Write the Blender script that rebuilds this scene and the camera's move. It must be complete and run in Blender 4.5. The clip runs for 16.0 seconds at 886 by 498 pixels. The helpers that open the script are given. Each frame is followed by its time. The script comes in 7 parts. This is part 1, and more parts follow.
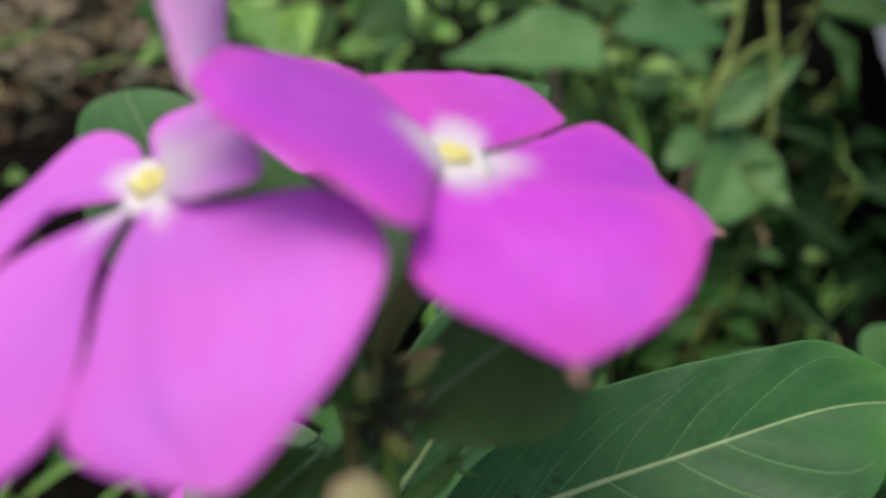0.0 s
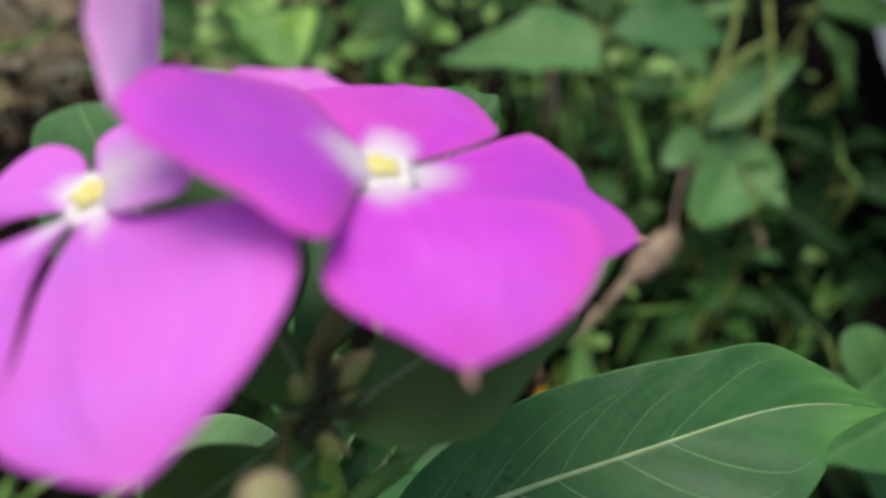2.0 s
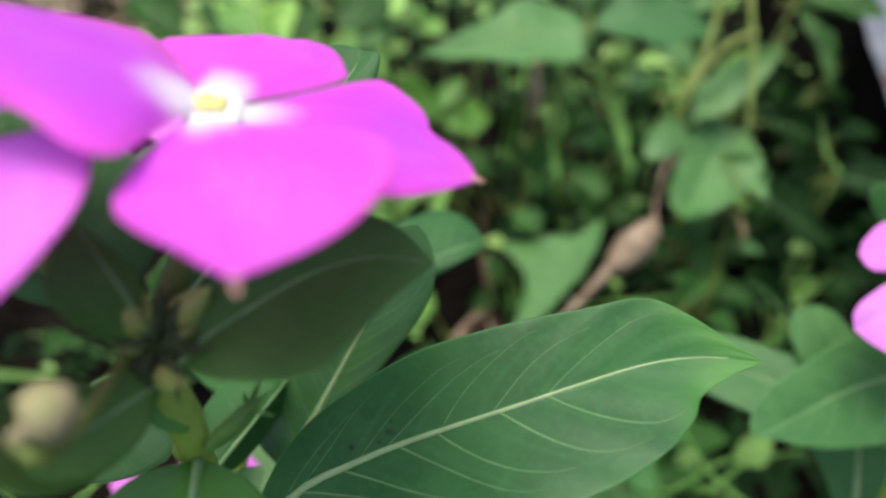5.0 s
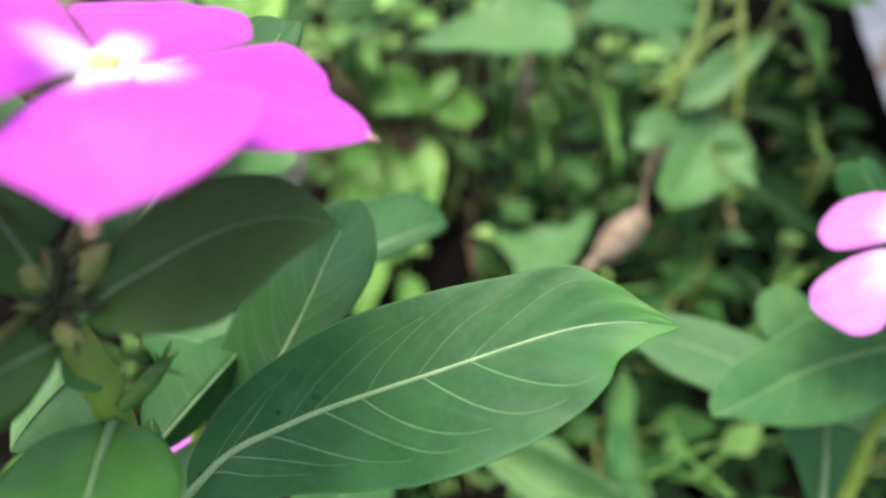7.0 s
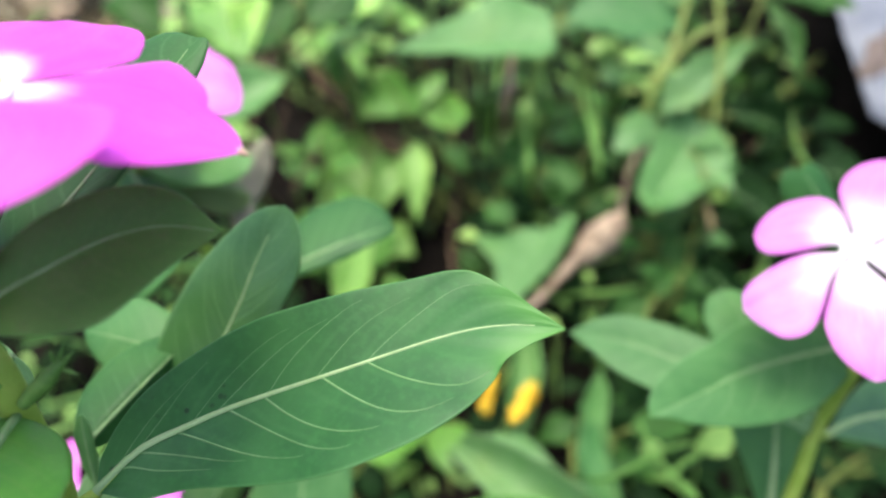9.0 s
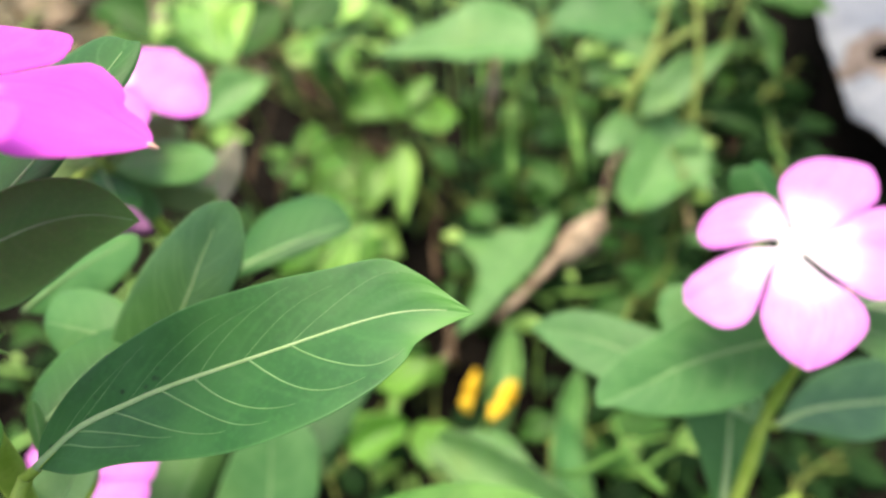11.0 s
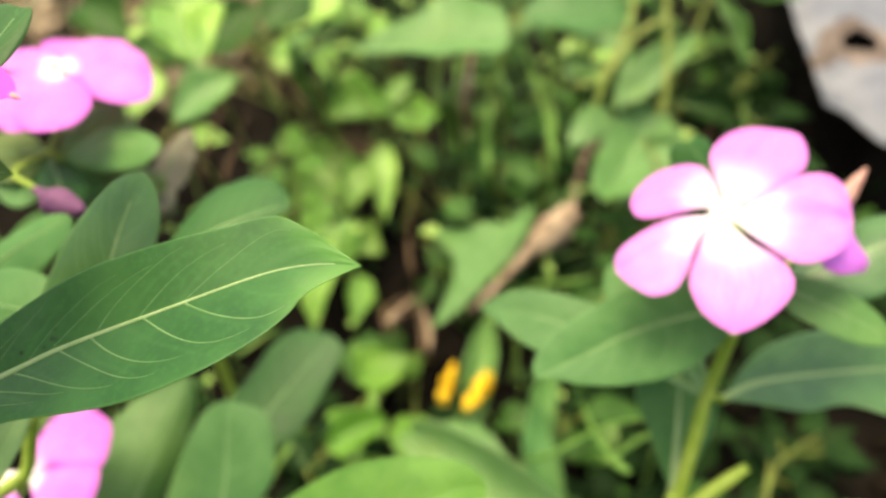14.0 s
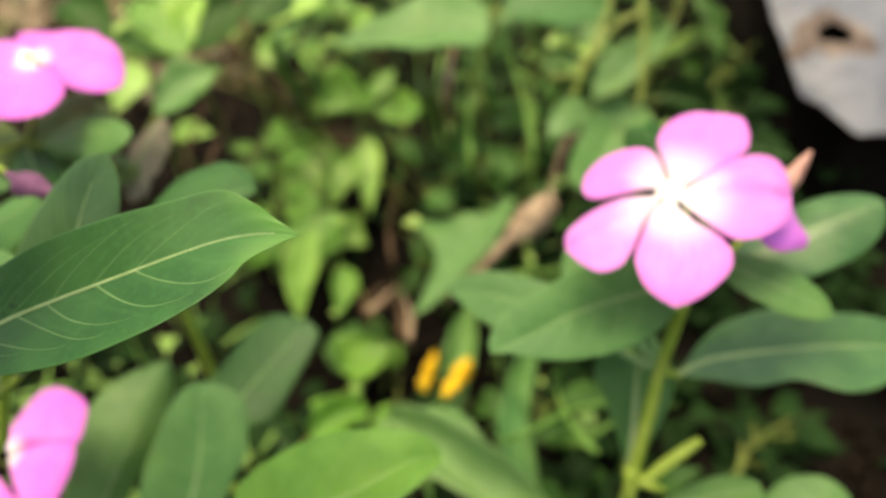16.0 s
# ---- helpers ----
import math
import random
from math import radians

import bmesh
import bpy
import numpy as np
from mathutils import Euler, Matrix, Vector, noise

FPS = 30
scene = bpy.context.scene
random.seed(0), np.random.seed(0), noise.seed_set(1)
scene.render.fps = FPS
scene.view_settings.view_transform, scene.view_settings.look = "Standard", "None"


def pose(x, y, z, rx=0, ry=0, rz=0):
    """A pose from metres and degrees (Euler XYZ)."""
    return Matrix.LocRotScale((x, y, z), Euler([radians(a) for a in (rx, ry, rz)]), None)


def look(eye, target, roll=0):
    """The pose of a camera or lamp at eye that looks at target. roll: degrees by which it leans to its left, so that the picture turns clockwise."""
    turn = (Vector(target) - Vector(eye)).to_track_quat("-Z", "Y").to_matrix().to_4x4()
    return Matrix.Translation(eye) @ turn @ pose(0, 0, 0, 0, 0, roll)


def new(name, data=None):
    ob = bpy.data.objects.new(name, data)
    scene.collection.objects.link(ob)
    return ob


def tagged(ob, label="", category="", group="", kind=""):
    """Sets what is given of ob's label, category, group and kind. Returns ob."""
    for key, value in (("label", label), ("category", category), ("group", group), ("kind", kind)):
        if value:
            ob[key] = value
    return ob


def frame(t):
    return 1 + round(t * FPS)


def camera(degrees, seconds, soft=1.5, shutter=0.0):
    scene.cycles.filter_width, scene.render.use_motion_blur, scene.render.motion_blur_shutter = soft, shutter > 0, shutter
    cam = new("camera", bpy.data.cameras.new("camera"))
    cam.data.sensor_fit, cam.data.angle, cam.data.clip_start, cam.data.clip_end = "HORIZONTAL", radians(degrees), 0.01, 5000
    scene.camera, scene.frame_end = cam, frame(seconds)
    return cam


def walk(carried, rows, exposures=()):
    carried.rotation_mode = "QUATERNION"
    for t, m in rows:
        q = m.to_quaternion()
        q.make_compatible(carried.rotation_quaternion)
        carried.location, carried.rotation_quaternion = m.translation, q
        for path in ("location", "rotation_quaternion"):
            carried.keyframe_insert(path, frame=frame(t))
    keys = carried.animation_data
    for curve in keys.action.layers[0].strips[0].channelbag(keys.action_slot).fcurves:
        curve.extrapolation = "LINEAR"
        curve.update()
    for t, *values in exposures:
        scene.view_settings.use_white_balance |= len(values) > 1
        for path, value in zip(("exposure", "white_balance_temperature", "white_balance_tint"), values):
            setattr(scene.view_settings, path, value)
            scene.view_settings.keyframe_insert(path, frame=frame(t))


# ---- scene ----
cam = camera(63.9, 16.0, soft=2.2)
cam.data.dof.use_dof = True
cam.data.dof.focus_distance = 0.087
cam.data.dof.aperture_fstop = 12.0
METRES, EYE, TILT, LEAN, TURN = 0.088, 0.30, -40.0, 0.0, 0.0
ROWS = [
    (0.0, 0.0, 0.0, 0.0, 0.0, 0.0, -0.0),
    (0.5, 0.0053, -0.0032, -0.0019, 0.13, -0.07, 0.0),
    (1.0, 0.0196, -0.0097, 0.0003, 0.27, -0.1, 0.01),
    (1.5, 0.043, -0.0185, 0.0055, 0.47, -0.1, 0.02),
    (2.0, 0.0722, -0.0283, 0.0075, 0.72, -0.04, 0.03),
    (2.5, 0.1018, -0.0357, 0.0043, 0.99, 0.04, 0.08),
    (3.0, 0.1285, -0.0382, -0.0053, 1.14, 0.07, 0.0),
    (3.5, 0.1569, -0.0383, -0.0143, 1.2, 0.09, -0.03),
    (4.0, 0.1852, -0.0404, -0.0244, 1.22, 0.14, -0.09),
    (6.5, 0.3148, -0.0363, -0.0881, 1.75, -0.2, 0.32),
    (7.0, 0.346, -0.0448, -0.0915, 1.86, -0.22, 0.26),
    (7.5, 0.3829, -0.055, -0.0883, 2.0, -0.2, 0.27),
    (8.0, 0.4189, -0.0676, -0.0861, 2.1, -0.17, 0.29),
    (8.5, 0.4548, -0.0762, -0.0847, 2.17, -0.15, 0.2),
    (9.0, 0.493, -0.0839, -0.0855, 2.23, -0.13, 0.22),
    (11.5, 0.6475, -0.1526, -0.1139, 2.43, 0.21, 0.43),
    (12.0, 0.68, -0.1589, -0.1224, 2.42, 0.24, 0.65),
    (12.5, 0.7151, -0.1646, -0.1294, 2.51, 0.33, 0.91),
    (13.0, 0.7471, -0.1621, -0.1432, 2.72, 0.38, 1.24),
    (13.5, 0.767, -0.1517, -0.1612, 2.7, 0.49, 1.45),
    (14.0, 0.7836, -0.1498, -0.1857, 2.54, 0.64, 1.58),
    (14.5, 0.8068, -0.1649, -0.2102, 2.49, 0.61, 1.64),
    (15.0, 0.8296, -0.1806, -0.2273, 2.41, 0.48, 1.68),
    (15.5, 0.8576, -0.2023, -0.2338, 2.32, 0.4, 1.75),
    (16.0, 0.8839, -0.2182, -0.232, 2.23, 0.37, 1.9),
]
EXPOSURES = [(0.0, -0.04, 6500, 5), (4.0, 0.39, 6400, 2), (6.5, 0.97, 6400, 2), (9.0, 1.28, 6400, 2), (11.5, 1.4, 7600, 0), (13.0, 1.4, 8500, -1), (16.0, 0.94, 9000, 0)]
walk(cam, [(t, pose(0, 0, EYE, TILT, LEAN, TURN) @ pose(METRES * x, METRES * y, METRES * z, 90 + pitch, roll, yaw)) for t, x, y, z, yaw, pitch, roll in ROWS], EXPOSURES)

# ---- sky and sun: bright open shade under a thin overcast ----
world = bpy.data.worlds.new("sky")
scene.world = world
world.use_nodes = True
wn = world.node_tree.nodes
sky = wn.new("ShaderNodeTexSky")
sky.sky_type = "NISHITA"
sky.sun_disc = False
SUN_UP, SUN_ROUND = radians(82), radians(282)
sky.sun_elevation, sky.sun_rotation = SUN_UP, SUN_ROUND
sky.dust_density, sky.air_density = 6.0, 1.0
wn["Background"].inputs["Strength"].default_value = 0.18
world.node_tree.links.new(sky.outputs[0], wn["Background"].inputs["Color"])

sun = new("sun", bpy.data.lights.new("sun", "SUN"))
sun.data.energy, sun.data.angle, sun.data.color = 1.25, radians(28), (1.0, 0.95, 0.87)
sun_way = Vector((math.sin(SUN_ROUND) * math.cos(SUN_UP), math.cos(SUN_ROUND) * math.cos(SUN_UP), math.sin(SUN_UP)))
sun.matrix_world = look(sun_way * 5, (0, 0, 0))


# ---- materials ----
class Mat:
    """A node material with short ways to add nodes."""

    def __init__(self, name):
        self.mat = bpy.data.materials.new(name)
        self.mat.use_nodes = True
        self.n, self.l = self.mat.node_tree.nodes, self.mat.node_tree.links
        self.bsdf, self.out = self.n["Principled BSDF"], self.n["Material Output"]

    def put(self, socket, value):
        if isinstance(value, bpy.types.NodeSocket):
            self.l.new(value, socket)
        else:
            socket.default_value = value

    def math(self, op, a, b=0.0, c=0.0):
        m = self.n.new("ShaderNodeMath")
        m.operation = op
        for s, v in zip(m.inputs, (a, b, c)):
            self.put(s, v)
        return m.outputs[0]

    def noise(self, scale, detail=3.0, vector=None, rough=0.55):
        m = self.n.new("ShaderNodeTexNoise")
        m.inputs["Scale"].default_value, m.inputs["Detail"].default_value, m.inputs["Roughness"].default_value = scale, detail, rough
        if vector is None:
            vector = self.n.new("ShaderNodeTexCoord").outputs["Object"]
        self.put(m.inputs["Vector"], vector)
        return m.outputs["Fac"]

    def mix(self, fac, a, b):
        m = self.n.new("ShaderNodeMix")
        m.data_type = "RGBA"
        self.put(m.inputs[0], fac)
        for s, v in ((m.inputs[6], a), (m.inputs[7], b)):
            self.put(s, v if isinstance(v, bpy.types.NodeSocket) else (*v, 1.0))
        return m.outputs[2]

    def ramp(self, fac, low, high):
        m = self.n.new("ShaderNodeMapRange")
        m.interpolation_type = "SMOOTHSTEP"
        self.put(m.inputs[0], fac)
        self.put(m.inputs[1], low)
        self.put(m.inputs[2], high)
        return m.outputs[0]

    def uv(self):
        s = self.n.new("ShaderNodeSeparateXYZ")
        self.l.new(self.n.new("ShaderNodeUVMap").outputs[0], s.inputs[0])
        return s.outputs[0], s.outputs[1]

    def bump(self, height, strength, distance):
        m = self.n.new("ShaderNodeBump")
        m.inputs["Strength"].default_value, m.inputs["Distance"].default_value = strength, distance
        self.l.new(height, m.inputs["Height"])
        self.l.new(m.outputs[0], self.bsdf.inputs["Normal"])
        return m.outputs[0]

    def finish(self, color, rough=0.5, spec=0.4, through_light=0.0, light_color=None):
        self.put(self.bsdf.inputs["Base Color"], color if isinstance(color, bpy.types.NodeSocket) else (*color, 1.0))
        self.put(self.bsdf.inputs["Roughness"], rough)
        self.bsdf.inputs["Specular IOR Level"].default_value = spec
        if through_light:
            t = self.n.new("ShaderNodeBsdfTranslucent")
            c = light_color if light_color is not None else color
            self.put(t.inputs["Color"], c if isinstance(c, bpy.types.NodeSocket) else (*c, 1.0))
            s = self.n.new("ShaderNodeMixShader")
            s.inputs[0].default_value = through_light
            self.l.new(self.bsdf.outputs[0], s.inputs[1])
            self.l.new(t.outputs[0], s.inputs[2])
            self.l.new(s.outputs[0], self.out.inputs["Surface"])
        return self.mat


def leaf_material(name, dark, light, vein, veins=8.0, slant=0.22, vein_width=0.05, vein_gain=0.5, rough=0.45, spec=0.32, glow=0.3, blotch=120.0, island=0.0, spots=0.0, relief=0.12, tip=0.0):
    """Leaf blade: side veins from the leaf's own u, v, blotches, fine grain, a paler margin."""
    m = Mat(name)
    u, v = m.uv()
    side = m.math("ABSOLUTE", m.math("MULTIPLY_ADD", v, 2.0, -1.0))
    big, fine = m.noise(blotch, 4.0), m.noise(blotch * 14, 2.0)
    wob = m.math("MULTIPLY_ADD", m.noise(blotch * 0.8, 1.0), 0.06, u)
    bend = m.math("MULTIPLY", m.math("POWER", side, 1.35), slant)
    phase = m.math("MULTIPLY", m.math("SUBTRACT", wob, bend), veins)
    line = m.math("PINGPONG", phase, 0.5)
    mask = m.math("SUBTRACT", 1.0, m.ramp(line, vein_width * 0.35, vein_width * 2.2))
    fade = m.math("SUBTRACT", 1.0, m.ramp(side, 0.45, 0.98))
    mask = m.math("MULTIPLY", mask, m.math("MULTIPLY", fade, vein_gain))
    base = m.mix(m.ramp(big, 0.36, 0.66), dark, light)
    wide = m.noise(blotch * 0.28, 3.0)
    base = m.mix(m.math("MULTIPLY", m.ramp(wide, 0.5, 0.7), 0.4), base, (light[0] * 1.45, light[1] * 1.15, light[2] * 0.9))
    base = m.mix(m.math("MULTIPLY", m.ramp(fine, 0.45, 0.7), 0.22), base, [c * 1.5 for c in light])
    rim = m.math("MULTIPLY", m.ramp(side, 0.955, 1.0), 0.45)
    tone = m.n.new("ShaderNodeObjectInfo").outputs["Random"]
    base = m.mix(m.math("MULTIPLY", tone, 0.35), base, [c * 0.65 for c in dark])
    piece = m.n.new("ShaderNodeNewGeometry").outputs["Random Per Island"]
    base = m.mix(m.math("MULTIPLY", piece, island), base, (dark[0] * 0.55, dark[1] * 0.5, dark[2] * 0.5))
    base = m.mix(rim, base, vein)
    if tip:
        base = m.mix(m.math("MULTIPLY", m.ramp(m.math("MULTIPLY_ADD", side, 0.12, u), 0.84, 1.04), tip), base, (light[0] * 2.3, light[1] * 1.75, light[2] * 1.2))
    col = m.mix(mask, base, vein)
    if spots:
        cells = m.n.new("ShaderNodeTexVoronoi")
        cells.inputs["Scale"].default_value = 560.0
        m.put(cells.inputs["Vector"], m.n.new("ShaderNodeTexCoord").outputs["Object"])
        dot = m.math("SUBTRACT", 1.0, m.ramp(cells.outputs["Distance"], 0.14, 0.26))
        here = m.math("MULTIPLY", m.math("MULTIPLY", m.ramp(m.noise(140.0, 2.0), 0.42, 0.50), m.math("SUBTRACT", 1.0, m.ramp(v, 0.40, 0.48))), m.math("SUBTRACT", 1.0, m.ramp(u, 0.24, 0.44)))
        col = m.mix(m.math("MULTIPLY", m.math("MULTIPLY", dot, here), spots), col, (0.012, 0.03, 0.012))
    h = m.math("ADD", m.math("MULTIPLY", line, 0.9), m.math("MULTIPLY", fine, 0.25))
    m.bump(h, relief, 0.0004)
    r = m.math("MULTIPLY_ADD", big, 0.22, rough - 0.1)
    return m.finish(col, r, spec, glow, m.mix(0.5, col, [min(1, c * 1.9) for c in light]))


def petal_material(name, deep, mid, pale, white_to=0.3, glow=0.35, edge_gain=0.35, fade=(0.55, 1.35), spread=1.3, blush=0.0):
    """Petal: white eye at the base, radiating streaks, deeper margin."""
    m = Mat(name)
    u, v = m.uv()
    side = m.math("ABSOLUTE", m.math("MULTIPLY_ADD", v, 2.0, -1.0))
    coords = m.n.new("ShaderNodeCombineXYZ")
    m.put(coords.inputs[0], m.math("MULTIPLY", u, 2.2))
    m.put(coords.inputs[1], m.math("MULTIPLY", v, 22.0))
    streak = m.noise(2.2, 3.0, coords.outputs[0])
    cloud = m.noise(90.0, 3.0)
    col = m.mix(m.ramp(streak, 0.3, 0.72), mid, deep)
    col = m.mix(m.math("MULTIPLY", m.ramp(cloud, 0.4, 0.75), 0.35), col, pale)
    wide = m.noise(48.0, 2.0)
    col = m.mix(m.math("MULTIPLY", m.ramp(wide, 0.42, 0.68), 0.6), col, (deep[0] * 0.74, deep[1] * 1.25, deep[2] * 0.98))
    if blush:
        col = m.mix(m.math("MULTIPLY", m.ramp(m.noise(75.0, 2.0), 0.46, 0.68), blush), col, (0.84, 0.10, 0.56))
    tone = m.n.new("ShaderNodeObjectInfo").outputs["Random"]
    col = m.mix(m.math("MULTIPLY", tone, 0.55), col, deep)
    edge = m.math("MAXIMUM", m.ramp(u, 0.72, 1.0), m.ramp(side, 0.7, 1.0))
    col = m.mix(m.math("MULTIPLY", edge, edge_gain), col, deep)
    if blush:
        col = m.mix(m.math("MULTIPLY", edge, blush * 0.8), col, (0.86, 0.13, 0.62))
    reach = m.math("MULTIPLY_ADD", streak, 0.12, m.math("MULTIPLY", u, m.math("MULTIPLY_ADD", m.math("POWER", side, 2.0), spread, 1.0)))
    white = m.math("SUBTRACT", 1.0, m.ramp(reach, white_to * fade[0], white_to * fade[1]))
    col = m.mix(white, col, (0.86, 0.80, 0.86))
    col = m.mix(m.math("MULTIPLY", m.ramp(u, 0.965, 1.0), 0.6), col, (0.82, 0.55, 0.62))
    m.bump(m.math("ADD", streak, m.math("MULTIPLY", m.noise(900.0, 2.0), 0.25)), 0.26, 0.0005)
    m.bsdf.inputs["Sheen Weight"].default_value = 0.15
    return m.finish(col, 0.55, 0.25, glow, m.mix(0.3, col, pale))


def plain_material(name, low, high, scale=200.0, rough=0.6, spec=0.3, glow=0.0, relief=0.2):
    m = Mat(name)
    a, b = m.noise(scale, 5.0), m.noise(scale * 9, 2.0)
    col = m.mix(m.ramp(a, 0.3, 0.7), low, high)
    col = m.mix(m.math("MULTIPLY", m.ramp(b, 0.5, 0.75), 0.3), col, [c * 0.55 for c in low])
    m.bump(m.math("ADD", a, m.math("MULTIPLY", b, 0.4)), relief, 0.12 / scale)
    return m.finish(col, rough, spec, glow)


LEAF = leaf_material("periwinkle_leaf", (0.021, 0.084, 0.021), (0.035, 0.118, 0.029), (0.12, 0.25, 0.10), vein_gain=0.18, spec=0.22, glow=0.2)
LEAF_GLOSS = leaf_material("glossy_leaf", (0.022, 0.100, 0.026), (0.050, 0.172, 0.046), (0.09, 0.24, 0.07), vein_gain=0.12, rough=0.40, spec=0.28, glow=0.26, blotch=75.0, spots=0.9, relief=0.35, tip=0.6)
LEAF_SOFT = leaf_material("soft_green_leaf", (0.055, 0.163, 0.048), (0.085, 0.215, 0.068), (0.18, 0.32, 0.13), vein_gain=0.15, spec=0.25)
LEAF_FRESH = leaf_material("fresh_leaf", (0.066, 0.190, 0.030), (0.116, 0.275, 0.050), (0.12, 0.25, 0.07), vein_gain=0.3)
LEAF_DARK = leaf_material("shaded_leaf", (0.062, 0.150, 0.024), (0.090, 0.200, 0.038), (0.14, 0.20, 0.08), rough=0.5, spec=0.28, glow=0.25, vein_gain=0.1)
LEAF_OLIVE = leaf_material("olive_leaf", (0.062, 0.205, 0.028), (0.100, 0.275, 0.044), (0.16, 0.24, 0.07), vein_gain=0.2, rough=0.4, spec=0.3, glow=0.25)
LEAF_SHEEN = leaf_material("shining_leaf", (0.034, 0.115, 0.030), (0.060, 0.165, 0.048), (0.16, 0.29, 0.12), vein_gain=0.15, rough=0.32, spec=0.75, glow=0.25, relief=0.2)
LEAF_PALE = leaf_material("pale_leaf", (0.08, 0.20, 0.055), (0.125, 0.265, 0.085), (0.22, 0.37, 0.16), vein_gain=0.15)
LEAF_STRAP = leaf_material("strap_leaf", (0.18, 0.34, 0.12), (0.26, 0.43, 0.19), (0.32, 0.48, 0.25), vein_gain=0.15)
LEAF_DULL = leaf_material("dull_leaf", (0.10, 0.165, 0.05), (0.155, 0.22, 0.075), (0.22, 0.29, 0.13), rough=0.6, vein_gain=0.1)
WEED = leaf_material("weed_leaf", (0.024, 0.078, 0.014), (0.054, 0.145, 0.028), (0.10, 0.22, 0.06), vein_gain=0.2, rough=0.5, spec=0.16, glow=0.3, blotch=60.0, island=0.7)
# Two lighter copies of the weed leaf, with strong and medium light in the green.
WEED_LIT = leaf_material("lit_toned_weed_leaf", (0.24, 0.44, 0.09), (0.36, 0.58, 0.16), (0.36, 0.57, 0.21), vein_gain=0.2, rough=0.42, spec=0.45, glow=0.36, blotch=60.0, island=0.12)
WEED_HALF_LIT = leaf_material("half_lit_weed_leaf", (0.11, 0.27, 0.04), (0.17, 0.37, 0.065), (0.20, 0.38, 0.10), vein_gain=0.2, rough=0.45, spec=0.4, glow=0.35, blotch=60.0, island=0.4)
# Weed leaf brought near black; the shade low among stems is in its green.
WEED_SHADED = leaf_material("shade_toned_weed_leaf", (0.006, 0.020, 0.005), (0.015, 0.042, 0.011), (0.04, 0.09, 0.03), vein_gain=0.2, rough=0.6, spec=0.06, glow=0.15, blotch=60.0, island=0.7)
GRASS = leaf_material("grass_blade", (0.15, 0.33, 0.07), (0.26, 0.46, 0.12), (0.22, 0.38, 0.13), veins=0.0, vein_gain=0.0, rough=0.5, spec=0.3, glow=0.3, blotch=50.0, island=0.3)
MIDRIB = plain_material("midrib", (0.16, 0.29, 0.105), (0.235, 0.37, 0.16), 300.0, 0.45, 0.4, 0.15, 0.1)
RIB_PALE = plain_material("pale_midrib", (0.27, 0.40, 0.17), (0.36, 0.48, 0.24), 300.0, 0.45, 0.35, 0.15, 0.1)
VEIN = plain_material("side_vein", (0.12, 0.25, 0.085), (0.17, 0.31, 0.125), 300.0, 0.5, 0.35, 0.1, 0.1)
STEM = plain_material("green_stem", (0.29, 0.42, 0.06), (0.41, 0.53, 0.11), 150.0, 0.45, 0.4, 0.3, 0.2)
STEM_OLIVE = plain_material("olive_stem", (0.13, 0.17, 0.04), (0.22, 0.26, 0.07), 200.0, 0.55, 0.3, 0.1, 0.2)
SEED_GREEN = plain_material("dark_seed_pod", (0.075, 0.155, 0.03), (0.14, 0.25, 0.055), 300.0, 0.55, 0.3, 0.05, 0.4)
DRY_TAN = plain_material("dry_tan", (0.20, 0.14, 0.095), (0.38, 0.29, 0.21), 70.0, 0.75, 0.2, 0.1, 0.5)
VINE = plain_material("yellow_vine", (0.16, 0.21, 0.04), (0.24, 0.29, 0.08), 90.0, 0.5, 0.3, 0.1, 0.2)
SEPAL = plain_material("dark_sepal", (0.03, 0.045, 0.015), (0.07, 0.09, 0.03), 300.0, 0.6, 0.3, 0.1, 0.3)
BUD_BEIGE = plain_material("bud_beige", (0.27, 0.27, 0.12), (0.44, 0.35, 0.23), 200.0, 0.55, 0.3, 0.15, 0.2)
BUD = plain_material("bud_green", (0.27, 0.32, 0.07), (0.38, 0.43, 0.13), 250.0, 0.5, 0.3, 0.15, 0.2)
BUD_PINK = plain_material("bud_pinkish", (0.46, 0.24, 0.22), (0.56, 0.32, 0.28), 200.0, 0.55, 0.3, 0.15, 0.2)
PETAL = petal_material("magenta_petal", (0.64, 0.055, 0.70), (0.80, 0.10, 0.85), (0.88, 0.26, 0.94), 0.31, 0.42, blush=0.5)
PETAL_LIGHT = petal_material("light_magenta_petal", (0.74, 0.15, 0.80), (0.86, 0.27, 0.90), (0.92, 0.44, 0.95), 0.30, 0.36, blush=0.3)
PETAL_WIDE = petal_material("wide_magenta_petal", (0.74, 0.15, 0.80), (0.86, 0.27, 0.90), (0.92, 0.44, 0.95), 0.27, 0.36, 0.35, (0.5, 1.35), 5.0, blush=0.3)
# Wide white eye; its pinks also raised against the shade cast on it.
PETAL_SHORT = petal_material("short_lightened_petal", (0.91, 0.38, 0.88), (0.94, 0.52, 0.93), (0.96, 0.70, 0.96), 0.62, 0.6, 0.35, (0.4, 1.3), 0.8)
PETAL_PINK = petal_material("pink_petal", (0.70, 0.18, 0.68), (0.80, 0.35, 0.79), (0.86, 0.48, 0.84), 0.36, 0.3, 0.65, (0.2, 1.95), 0.5)
PETAL_ROSE = petal_material("rose_petal", (0.70, 0.12, 0.66), (0.82, 0.26, 0.80), (0.88, 0.40, 0.87), 0.26, 0.32, 0.6, (0.5, 1.4), 0.8)
# Yellow bleached almost white: overexposed light put into the colour.
THROAT_BURNT = plain_material("burnt_out_throat", (0.84, 0.80, 0.66), (0.88, 0.85, 0.76), 600.0, 0.55, 0.3, 0.1, 0.1)
